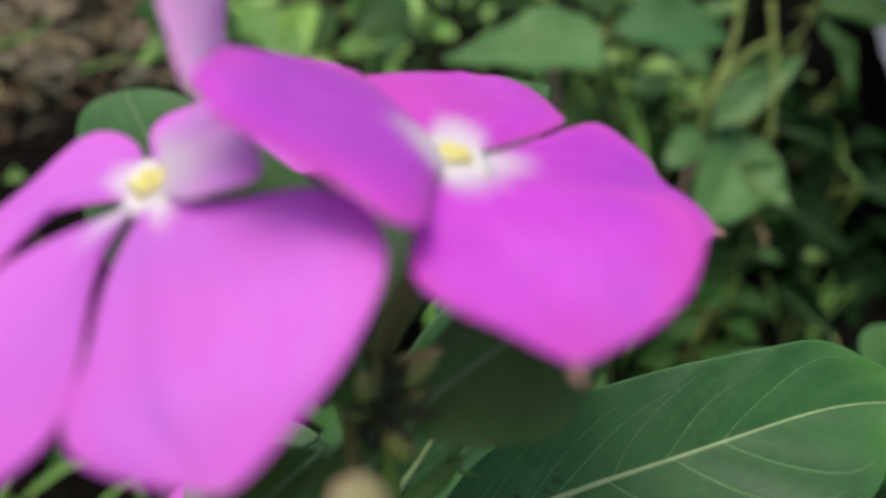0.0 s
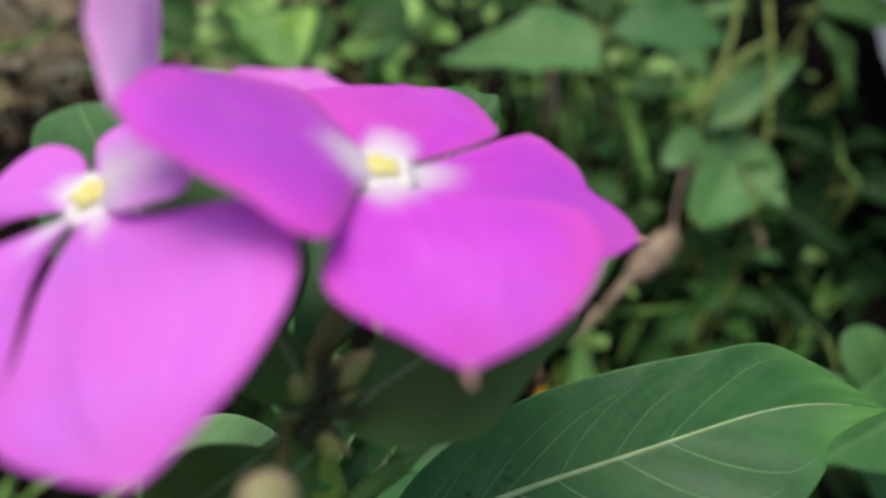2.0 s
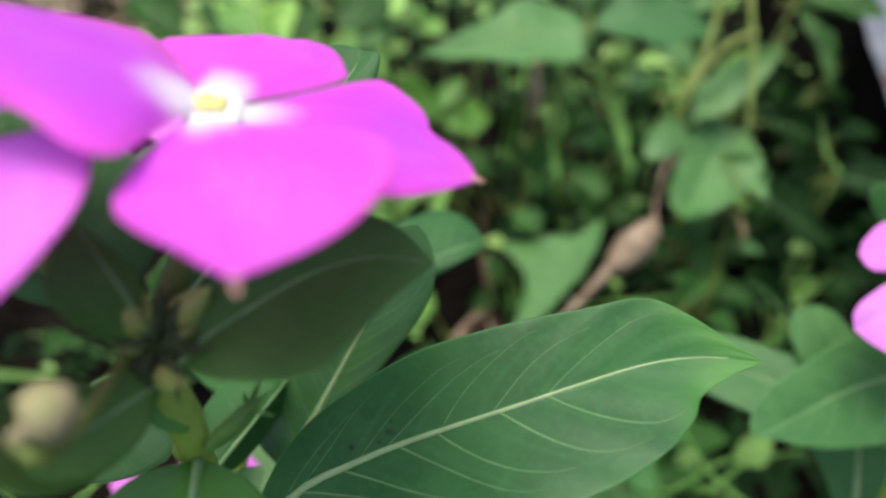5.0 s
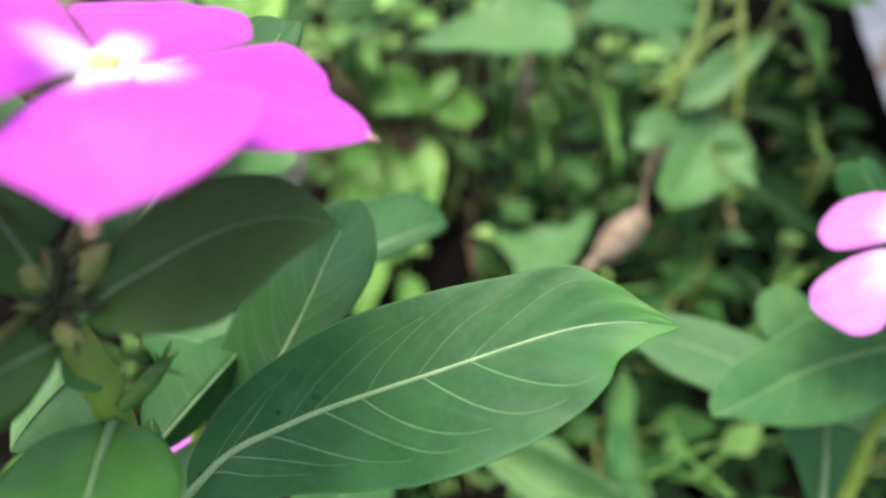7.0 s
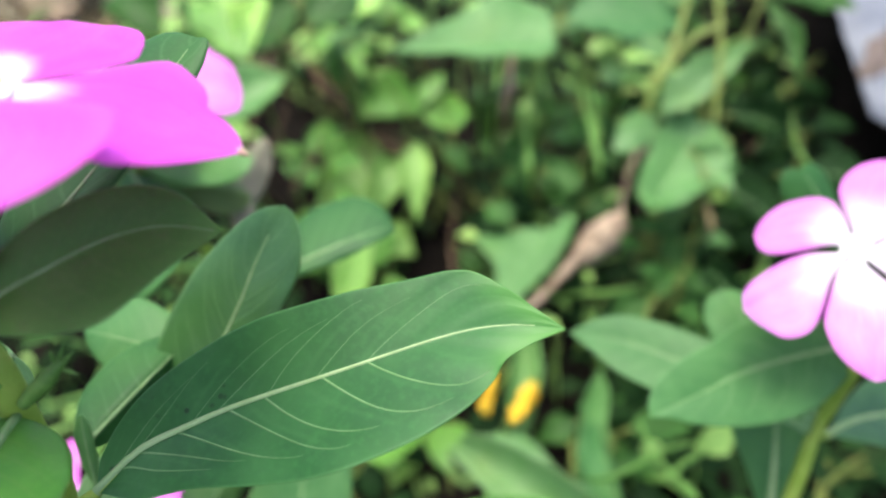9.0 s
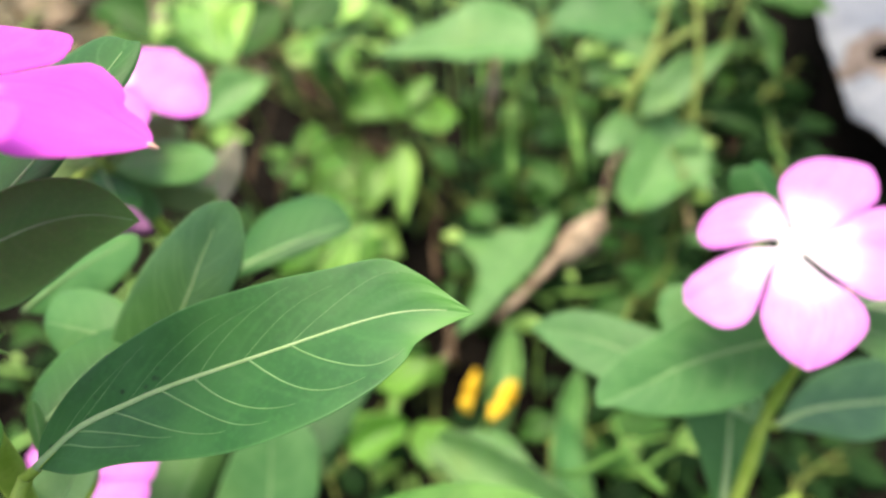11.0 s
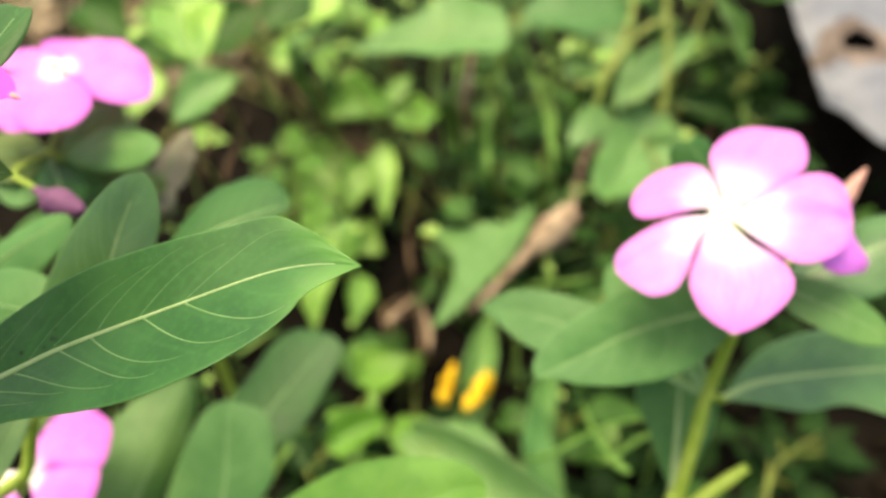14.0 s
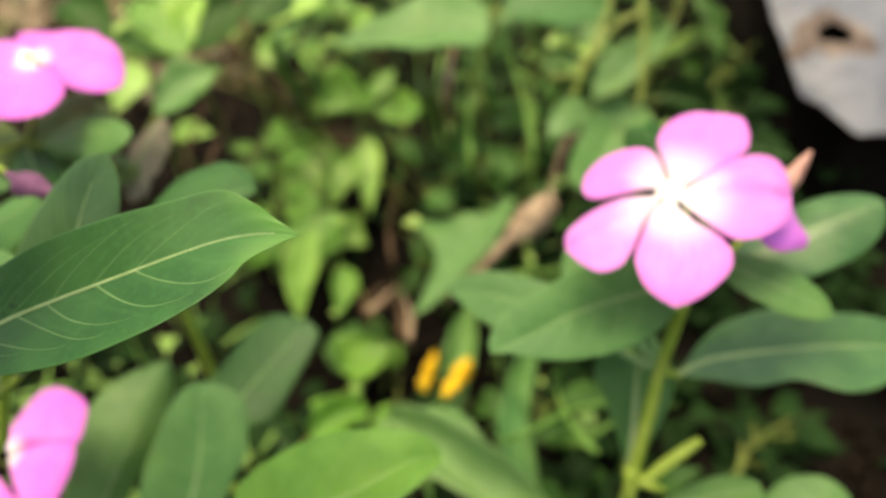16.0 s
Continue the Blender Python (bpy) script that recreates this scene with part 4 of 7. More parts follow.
pod("sepal", [(-0.005, 0.035, 0.2535), (-0.003, 0.0347, 0.2549), (-0.0014, 0.0342, 0.2551)], [0.0004, 0.00042, 0.0003, 0.00008], SEPAL, front)
pod("seed_pod", [(-0.0036, 0.0348, 0.2398), (-0.001, 0.0355, 0.2421), (0.0015, 0.0368, 0.2442)], [0.0007, 0.0010, 0.0009, 0.0004], SEED_GREEN, front, "dark green seed pod with dry sepals", ridge=0.0002)
pod("sepal", [(0.0005, 0.0367, 0.2434), (0.0021, 0.0379, 0.2464)], [0.00030, 0.00024, 0.00006], SEED_GREEN, front)
pod("sepal", [(0.0005, 0.0367, 0.2434), (0.0029, 0.0371, 0.2454)], [0.00030, 0.00024, 0.00006], SEED_GREEN, front)
pod("sepal", [(0.0005, 0.0367, 0.2434), (0.0034, 0.0356, 0.2435)], [0.00030, 0.00024, 0.00006], SEED_GREEN, front)
pod("sepal", [(0.0005, 0.0367, 0.2434), (0.0004, 0.0371, 0.2454)], [0.00030, 0.00024, 0.00006], SEED_GREEN, front)


# ---- periwinkle with the flower that faces the path ----
side = thing("periwinkle_plant", (0.125, 0.115, -0.045), "slender periwinkle with one open pink flower and broad leaves", "plant", "periwinkle plants")
flower(side, (0.1236, 0.1045, 0.2017), (-0.1012, -0.3898, 0.9153), [
    ([(0.1236, 0.1047, 0.2018), (0.1291, 0.1134, 0.2067), (0.1367, 0.1220, 0.2115)],
     [(0.1232, 0.1082, 0.2042), (0.1218, 0.1132, 0.2076), (0.1222, 0.1161, 0.2094), (0.1255, 0.1195, 0.2112), (0.1309, 0.1217, 0.2120)],
     [(0.1272, 0.1052, 0.2029), (0.1334, 0.1071, 0.2051), (0.1402, 0.1099, 0.2078), (0.1422, 0.1135, 0.2097), (0.1420, 0.1182, 0.2115), (0.1398, 0.1203, 0.2117)], dict(dome=0.05, pleat=0.012, rag=0.015)),
    ([(0.1243, 0.1033, 0.2012), (0.1364, 0.1016, 0.2011), (0.1489, 0.1004, 0.2011)],
     [(0.1274, 0.1047, 0.2025), (0.1328, 0.1066, 0.2048), (0.1385, 0.1085, 0.2071), (0.1435, 0.1086, 0.2078), (0.1470, 0.1067, 0.2068), (0.1484, 0.1037, 0.2045)],
     [(0.1258, 0.1001, 0.2008), (0.1287, 0.0956, 0.2000), (0.1325, 0.0911, 0.1990), (0.1359, 0.0898, 0.1987), (0.1409, 0.0911, 0.1989), (0.1461, 0.0947, 0.1996)], dict(dome=0.06, pleat=0.014, rag=0.012, over=0.0004)),
    ([(0.1229, 0.1027, 0.2010), (0.1220, 0.0904, 0.1963), (0.1196, 0.0779, 0.1912)],
     [(0.1190, 0.1003, 0.2001), (0.1158, 0.0950, 0.1979), (0.1131, 0.0889, 0.1954), (0.1139, 0.0836, 0.1933), (0.1163, 0.0802, 0.1921)],
     [(0.1248, 0.0994, 0.2002), (0.1274, 0.0958, 0.1993), (0.1311, 0.0920, 0.1987), (0.1330, 0.0875, 0.1974), (0.1316, 0.0836, 0.1958), (0.1274, 0.0803, 0.1937), (0.1230, 0.0785, 0.1921)], dict(dome=0.06, pleat=0.016, rag=0.012, over=0.0002)),
    ([(0.1221, 0.1035, 0.2011), (0.1111, 0.0982, 0.1978), (0.0989, 0.0936, 0.1946)],
     [(0.1178, 0.1035, 0.2013), (0.1113, 0.1028, 0.2012), (0.1041, 0.0999, 0.1994), (0.0993, 0.0965, 0.1971)],
     [(0.1188, 0.1008, 0.1999), (0.1163, 0.0976, 0.1984), (0.1137, 0.0926, 0.1965), (0.1103, 0.0881, 0.1946), (0.1057, 0.0872, 0.1934), (0.1015, 0.0902, 0.1938)], dict(dome=0.05, pleat=0.012, rag=0.015)),
    ([(0.1226, 0.1048, 0.2017), (0.1140, 0.1100, 0.2028), (0.1041, 0.1091, 0.2012)],
     [(0.1187, 0.1058, 0.2017), (0.1136, 0.1051, 0.2012), (0.1071, 0.1043, 0.2005), (0.1044, 0.1058, 0.2007)],
     [(0.1224, 0.1093, 0.2045), (0.1207, 0.1135, 0.2067), (0.1168, 0.1152, 0.2070), (0.1099, 0.1144, 0.2053), (0.1056, 0.1116, 0.2029)], dict(dome=0.05, pleat=0.012, rag=0.015)),
], (0.1295, 0.0966, 0.1840), [PETAL_PINK, PETAL_PINK], 1.1, "pale pink periwinkle flower with burnt-out white eye", THROAT_BURNT)
# This corner bends away from the light; its shade is in the deeper pink.
part("petal", Sheet([(0.1488, 0.1048, 0.2007), (0.1497, 0.1014, 0.1960), (0.1537, 0.0972, 0.1896)],
     [(0.1504, 0.1043, 0.1993), (0.1518, 0.1016, 0.1953), (0.1546, 0.0990, 0.1915)],
     [(0.1449, 0.0985, 0.1975), (0.1415, 0.0947, 0.1960), (0.1422, 0.0936, 0.1944), (0.1465, 0.0939, 0.1919)], dome=0.06, pleat=0.01, rag=0.02).mesh(20, 16, 0.00025), [PETAL_LIGHT, PETAL_LIGHT], side.children[0], "downturned edge of a petal, deeper pink for its shade")
stalk("stem", [(0.1250, 0.1150, -0.0450), (0.1230, 0.1000, 0.0600), (0.1188, 0.0804, 0.1141), (0.1198, 0.0820, 0.1254), (0.1229, 0.0880, 0.1419), (0.1252, 0.0930, 0.1540), (0.1270, 0.0944, 0.1650), (0.1279, 0.0946, 0.1746), (0.1295, 0.0966, 0.1840)], 0.0021, 0.0012, STEM, side, "", 70, 10, 0.0002)
pod("side_shoot", [(0.1204, 0.0794, 0.1222), (0.1251, 0.0812, 0.1257), (0.1314, 0.0837, 0.1299), (0.1373, 0.0858, 0.1336)], [0.0010, 0.0017, 0.0018, 0.0017, 0.0012], STEM, side, "short blunt yellow-green side shoot", n=16)
pod("swelling", [(0.1182, 0.0788, 0.1216), (0.1194, 0.0817, 0.1251), (0.1206, 0.0840, 0.1277)], [0.0012, 0.0027, 0.0012], STEM, side)
pod("side_shoot", [(0.1205, 0.0798, 0.1242), (0.1235, 0.0792, 0.1234), (0.1280, 0.0783, 0.1220)], [0.0008, 0.0014, 0.0004], STEM, side)
sheet_leaf(side, [(0.1296, 0.1006, 0.1771), (0.1246, 0.0992, 0.1769), (0.1115, 0.0959, 0.1762), (0.1014, 0.0924, 0.1754), (0.0933, 0.0886, 0.1742), (0.0816, 0.0834, 0.1727)],
           [(0.1247, 0.1040, 0.1801), (0.1145, 0.1048, 0.1819), (0.1038, 0.1024, 0.1817), (0.0975, 0.0988, 0.1802), (0.0894, 0.0946, 0.1785), (0.0843, 0.0907, 0.1768), (0.0814, 0.0864, 0.1744)],
           [(0.1274, 0.0945, 0.1748), (0.1174, 0.0862, 0.1722), (0.1084, 0.0831, 0.1715), (0.0993, 0.0818, 0.1715), (0.0913, 0.0821, 0.1719), (0.0862, 0.0832, 0.1726)],
           mat=LEAF_SOFT, rib=0.0007, crease=0.05, dome=0.05, rag=0.012, veins=(0.15, 0.3, 0.45, 0.6), radii=(0.00005, 0.00005), stem_to=(0.1252, 0.0930, 0.1540))
sheet_leaf(side, [(0.1085, 0.1010, 0.1605), (0.0921, 0.1123, 0.1600), (0.0817, 0.1178, 0.1591), (0.0698, 0.1223, 0.1575)],
           [(0.1078, 0.1108, 0.1638), (0.1002, 0.1157, 0.1638), (0.0917, 0.1205, 0.1635), (0.0837, 0.1237, 0.1626), (0.0765, 0.1242, 0.1606)],
           [(0.0973, 0.0977, 0.1584), (0.0873, 0.1037, 0.1574), (0.0800, 0.1096, 0.1570), (0.0744, 0.1166, 0.1573)],
           mat=LEAF_SOFT, rib=0.00042, crease=0.06, dome=0.04, rag=0.015, stem_to=(0.1252, 0.0930, 0.1540))
leaf(side, (0.1187, 0.0986, 0.1570), (0.1083, 0.1225, 0.1729), (0.1034, 0.1121, 0.1657), (0.1202, 0.1134, 0.1664), mat=LEAF_SOFT, a=0.5, b=0.7, sag=0.03, rib=0.00042, seed=23)
sheet_leaf(side, [(0.1320, 0.0979, 0.1458), (0.1432, 0.1037, 0.1450), (0.1627, 0.1081, 0.1429), (0.1826, 0.1110, 0.1408), (0.1963, 0.1116, 0.1391), (0.2074, 0.1100, 0.1375)],
           [(0.1414, 0.1086, 0.1483), (0.1515, 0.1149, 0.1493), (0.1663, 0.1192, 0.1488), (0.1816, 0.1192, 0.1465), (0.1977, 0.1178, 0.1436)],
           [(0.1411, 0.0963, 0.1455), (0.1521, 0.0946, 0.1445), (0.1650, 0.0979, 0.1426), (0.1772, 0.0938, 0.1420), (0.1899, 0.0983, 0.1399)],
           mat=LEAF_SHEEN, rib=0.00095, crease=0.05, dome=0.05, rag=0.015, rib_mat=RIB_PALE, stem_to=(0.1252, 0.0930, 0.1540))
leaf(side, (0.1423, 0.1055, 0.1774), (0.1795, 0.1144, 0.1892), (0.1616, 0.1191, 0.1861), (0.1644, 0.1007, 0.1802), mat=LEAF_SHEEN, a=0.6, b=0.45, sag=0.04, rib=0.00056, seed=25, stem_to=(0.1295, 0.0966, 0.1840))
leaf(side, (0.1360, 0.1015, 0.1829), (0.1606, 0.0893, 0.1764), (0.1514, 0.0999, 0.1833), (0.1461, 0.0893, 0.1791), mat=LEAF_PALE, a=0.6, b=0.5, sag=0.04, rib=0.00049, seed=26, stem_to=(0.1295, 0.0966, 0.1840))
leaf(side, (0.1347, 0.1234, 0.1835), (0.1239, 0.1366, 0.2002), (0.1203, 0.1318, 0.1945), (0.1326, 0.1361, 0.1957), mat=LEAF, a=0.6, b=0.4, sag=0.03, rib=0.00042, seed=27, stem_to=(0.1295, 0.0966, 0.1840))
sheet_leaf(side, [(0.1198, 0.0840, 0.1215), (0.1216, 0.0932, 0.1326), (0.1234, 0.1035, 0.1418), (0.1245, 0.1105, 0.1469)],
           [(0.1176, 0.0882, 0.1268), (0.1144, 0.0961, 0.1349), (0.1113, 0.1041, 0.1416), (0.1156, 0.1106, 0.1460)],
           [(0.1254, 0.0893, 0.1276), (0.1315, 0.0969, 0.1349), (0.1334, 0.1038, 0.1399), (0.1300, 0.1107, 0.1453)],
           mat=LEAF_SOFT, rib=0.0019, crease=0.10, dome=0.03, rag=0.012, rib_mat=RIB_PALE, rib_end=0.9)
leaf(side, (0.1274, 0.0816, 0.1049), (0.1574, 0.0831, 0.1132), (0.1457, 0.0885, 0.1122), (0.1434, 0.0746, 0.1121), mat=LEAF_PALE, seed=30)
leaf(side, (0.1569, 0.0819, 0.0954), (0.1846, 0.0846, 0.1052), (0.1708, 0.0919, 0.1065), (0.1689, 0.0766, 0.1046), mat=LEAF_PALE, seed=31)
pod("bud", [(0.1544, 0.1198, 0.1874), (0.1593, 0.1224, 0.1919), (0.1639, 0.1258, 0.1972)], [0.0012, 0.0026, 0.0024, 0.0015, 0.0005], BUD_PINK, side, "pinkish spindle bud")
stalk("pedicel", [(0.1295, 0.0966, 0.1840), (0.1452, 0.1138, 0.1758), (0.1544, 0.1198, 0.1874)], 0.0008, 0.0006, STEM, side)
pod("shoot", [(0.1241, 0.0932, 0.1544), (0.1183, 0.0941, 0.1574), (0.1116, 0.0957, 0.1612)], [0.0005, 0.0009, 0.0008, 0.0002], LEAF_STRAP, side, "young side shoot")
pod("shoot", [(0.1241, 0.0936, 0.1549), (0.1217, 0.0951, 0.1584), (0.1184, 0.0974, 0.1629)], [0.0005, 0.0010, 0.0009, 0.0002], LEAF_STRAP, side, "young side shoot")
pod("shoot", [(0.1247, 0.0939, 0.1552), (0.1242, 0.0956, 0.1588), (0.1228, 0.0980, 0.1634)], [0.0005, 0.0011, 0.0010, 0.0002], LEAF_STRAP, side, "young side shoot")
pod("shoot", [(0.1227, 0.0934, 0.1547), (0.1216, 0.0928, 0.1556), (0.1196, 0.0930, 0.1575)], [0.0005, 0.0008, 0.0007, 0.0002], LEAF_STRAP, side, "young side shoot")


# ---- periwinkle behind, with a wilted bud ----
rear = thing("periwinkle_plant", (-0.05, 0.2, -0.045), "periwinkle with a tilted pink flower and a wilted bud", "plant", "periwinkle plants")
flower(rear, (-0.0394, 0.1516, 0.2197), (0.0551, -0.1459, 0.9878), [
    ((-0.0387, 0.1676, 0.2202), (-0.0501, 0.1667, 0.2198), (-0.0256, 0.1654, 0.2198), dict(sag=0.04)),
    ([(-0.0403, 0.1531, 0.2200), (-0.0470, 0.1563, 0.2208), (-0.0572, 0.1584, 0.2217)],
     [(-0.0423, 0.1504, 0.2197), (-0.0479, 0.1493, 0.2198), (-0.0551, 0.1518, 0.2206)],
     [(-0.0406, 0.1569, 0.2206), (-0.0463, 0.1602, 0.2214), (-0.0517, 0.1601, 0.2216)], dict(dome=0.05, rag=0.02)),
    ((-0.0485, 0.1323, 0.2158), (-0.0553, 0.1452, 0.2192), (-0.0372, 0.1297, 0.2152), dict(sag=0.04)),
    ([(-0.0382, 0.1515, 0.2195), (-0.0267, 0.1521, 0.2175), (-0.0151, 0.1533, 0.2157)],
     [(-0.0384, 0.1572, 0.2206), (-0.0352, 0.1645, 0.2215), (-0.0278, 0.1652, 0.2203), (-0.0197, 0.1611, 0.2181)],
     [(-0.0326, 0.1478, 0.2177), (-0.0267, 0.1421, 0.2156), (-0.0196, 0.1406, 0.2140), (-0.0141, 0.1430, 0.2135), (-0.0137, 0.1482, 0.2145)], dict(dome=0.06, rag=0.02, over=0.0004)),
    ([(-0.0381, 0.1494, 0.2193), (-0.0338, 0.1386, 0.2175), (-0.0302, 0.1259, 0.2154)],
     [(-0.0420, 0.1478, 0.2193), (-0.0423, 0.1397, 0.2181), (-0.0423, 0.1314, 0.2169), (-0.0358, 0.1258, 0.2157)],
     [(-0.0312, 0.1459, 0.2184), (-0.0252, 0.1385, 0.2170), (-0.0247, 0.1323, 0.2160), (-0.0262, 0.1282, 0.2155)], dict(dome=0.06, rag=0.02)),
], (-0.0455, 0.145, 0.1991), [PETAL_ROSE, PETAL_ROSE], 1.0, "pink periwinkle flower with white eye")
stalk("stem", [(-0.05, 0.2, -0.045), (-0.045, 0.185, 0.1), (-0.0455, 0.145, 0.1991)], 0.0022, 0.0014, STEM, rear, "", 30)
leaf(rear, (-0.0425, 0.1433, 0.1969), (-0.0095, 0.1337, 0.2068), (-0.0283, 0.1448, 0.2056), (-0.0196, 0.1291, 0.2018), mat=LEAF_PALE, sag=0.05, rib=0.00042, seed=41, stem_to=(-0.0455, 0.145, 0.1991))
leaf(rear, (-0.044, 0.1445, 0.1984), (-0.0295, 0.1578, 0.2057), (-0.0434, 0.1551, 0.2033), (-0.0295, 0.1482, 0.202), mat=LEAF_DULL, sag=0.04, rib=0.00042, seed=42)
leaf(rear, (-0.0472, 0.1445, 0.1986), (-0.0591, 0.1348, 0.2032), (-0.0565, 0.1485, 0.2039), (-0.0487, 0.131, 0.198), mat=LEAF_DULL, sag=0.05, seed=43)
leaf(rear, (-0.0456, 0.1433, 0.197), (-0.0338, 0.1241, 0.1966), (-0.0442, 0.131, 0.1978), (-0.0306, 0.1311, 0.1971), mat=LEAF, sag=0.05, seed=44)
leaf(rear, (-0.0563, 0.1221, 0.1721), (-0.0338, 0.1282, 0.1938), (-0.0507, 0.1223, 0.1877), (-0.0402, 0.1244, 0.1817), mat=LEAF_PALE, sag=0.05, seed=45)
leaf(rear, (-0.0419, 0.0904, 0.1957), (-0.0127, 0.0936, 0.2135), (-0.0288, 0.0951, 0.2084), (-0.0210, 0.0856, 0.2044), mat=LEAF_SOFT, sag=0.05, seed=46)
pod("wilted_flower", [(-0.0249, 0.1039, 0.214), (-0.0194, 0.1004, 0.2127), (-0.0124, 0.0975, 0.2119)], [0.0008, 0.0012, 0.0034, 0.0028, 0.0012], WILTED, rear, "wilted dull purple flower bud", ridge=0.0006)
stalk("pedicel", [(-0.0455, 0.145, 0.1991), (-0.04, 0.1202, 0.208), (-0.0249, 0.1039, 0.214)], 0.0008, 0.0006, STEM, rear)
leaf(rear, (-0.0471, 0.148, 0.1949), (-0.0141, 0.1397, 0.1908), (-0.0324, 0.1489, 0.1952), (-0.0269, 0.137, 0.1883), mat=LEAF_DULL, sag=0.05, rib=0.0004, seed=48, stem_to=(-0.0455, 0.145, 0.1991))
leaf(rear, (-0.0484, 0.1526, 0.1928), (-0.0305, 0.1647, 0.1985), (-0.0443, 0.163, 0.1972), (-0.0316, 0.1554, 0.1951), mat=LEAF_DULL, sag=0.05, rib=0.0004, seed=49, stem_to=(-0.0455, 0.145, 0.1991))
leaf(rear, (-0.0472, 0.1433, 0.1971), (-0.0534, 0.128, 0.1948), (-0.055, 0.1381, 0.1992), (-0.0443, 0.1281, 0.1943), mat=LEAF_SOFT, sag=0.05, rib=0.0004, seed=50)
leaf(rear, (-0.0471, 0.1476, 0.1944), (-0.0334, 0.1344, 0.1856), (-0.0444, 0.1364, 0.1886), (-0.0315, 0.1395, 0.1916), mat=LEAF_PALE, sag=0.05, rib=0.0004, seed=40)
leaf(rear, (-0.0235, 0.1459, 0.1801), (-0.0174, 0.1703, 0.1903), (-0.027, 0.1575, 0.1848), (-0.0158, 0.1585, 0.1822), mat=DRY_PALE, a=0.6, b=0.6, sag=0.08, rib=0.00042, seed=47, label="withered grey leaf")
pod("withered_bud", [(-0.0199, 0.1381, 0.1814), (-0.0167, 0.147, 0.1841)], [0.0012, 0.003, 0.0026, 0.0008], DRY_PALE, rear, "withered pale bud", ridge=0.0006)


# ---- low periwinkle below ----
low = thing("periwinkle_plant", (-0.005, 0.135, -0.045), "low periwinkle with one pink flower turned aside", "plant", "periwinkle plants")
flower(low, (-0.0566, 0.0841, 0.1341), (-0.3297, -0.2651, 0.9061), [
    ([(-0.0495, 0.0841, 0.1366), (-0.0424, 0.0906, 0.1400), (-0.0323, 0.0974, 0.1446)],
     [(-0.0540, 0.0905, 0.1354), (-0.0529, 0.0991, 0.1361), (-0.0490, 0.1050, 0.1380), (-0.0407, 0.1029, 0.1416)],
     [(-0.0424, 0.0855, 0.1382), (-0.0292, 0.0832, 0.1410), (-0.0279, 0.0899, 0.1432), (-0.0291, 0.0945, 0.1441)], dict(dome=0.08, rag=0.015)),
    ([(-0.0499, 0.0839, 0.1356), (-0.0397, 0.0779, 0.1363), (-0.0302, 0.0682, 0.1359)],
     [(-0.0421, 0.0852, 0.1385), (-0.0292, 0.0833, 0.1413), (-0.0281, 0.0775, 0.1391), (-0.0292, 0.0738, 0.1372)],
     [(-0.0467, 0.0787, 0.1353), (-0.0414, 0.0718, 0.1356), (-0.0348, 0.0637, 0.1359)], dict(dome=0.08, rag=0.015, over=0.0003)),
    ((-0.0729, 0.0986, 0.129), (-0.0629, 0.0855, 0.1283), (-0.066, 0.1029, 0.1338)),
    ((-0.0549, 0.0711, 0.1261), (-0.0642, 0.0796, 0.1291), (-0.041, 0.0705, 0.1324)),
], (-0.0601, 0.0858, 0.0971), [PETAL_ROSE, PETAL_ROSE], 1.0, "pink periwinkle flower turned aside")
stalk("stem", [(-0.005, 0.135, -0.045), (-0.008, 0.125, 0.05), (-0.0601, 0.0858, 0.0971)], 0.002, 0.0013, STEM, low, "", 24)
stalk("stem", [(-0.005, 0.135, -0.045), (-0.0299, 0.0546, 0.1521), (-0.0228, 0.062, 0.1747), (-0.0143, 0.0692, 0.2003)], 0.0016, 0.0012, STEM, low, "", 24)
sheet_leaf(low, [(-0.0053, 0.0765, 0.1117), (-0.0039, 0.0857, 0.1171), (-0.0032, 0.0938, 0.1220), (-0.0045, 0.1114, 0.1329)],
           [(-0.0167, 0.0774, 0.1152), (-0.0184, 0.0855, 0.1208), (-0.0158, 0.0956, 0.1265), (-0.0123, 0.1045, 0.1312), (-0.0086, 0.1090, 0.1331)],
           [(0.0026, 0.0778, 0.1122), (0.0072, 0.0877, 0.1179), (0.0103, 0.0932, 0.1211), (0.0094, 0.1038, 0.1274), (0.0052, 0.1091, 0.1306)],
           mat=LEAF_SOFT, rib=0.0007, crease=0.05, dome=0.05, rag=0.012, stem_to=(-0.0601, 0.0858, 0.0971))
sheet_leaf(low, [(-0.0102, 0.1124, 0.1045), (-0.0012, 0.1258, 0.1078), (0.0085, 0.1401, 0.1114), (0.0179, 0.1540, 0.1149)],
           [(-0.0161, 0.1265, 0.1075), (-0.0097, 0.1390, 0.1104), (-0.0032, 0.1511, 0.1132), (0.0034, 0.1567, 0.1145), (0.0101, 0.1569, 0.1147)],
           [(0.0021, 0.1157, 0.1038), (0.0095, 0.1200, 0.1041), (0.0159, 0.1322, 0.1077), (0.0217, 0.1458, 0.1119), (0.0218, 0.1499, 0.1135)],
           mat=LEAF, rib=0.0005, crease=0.05, dome=0.04, rag=0.012)
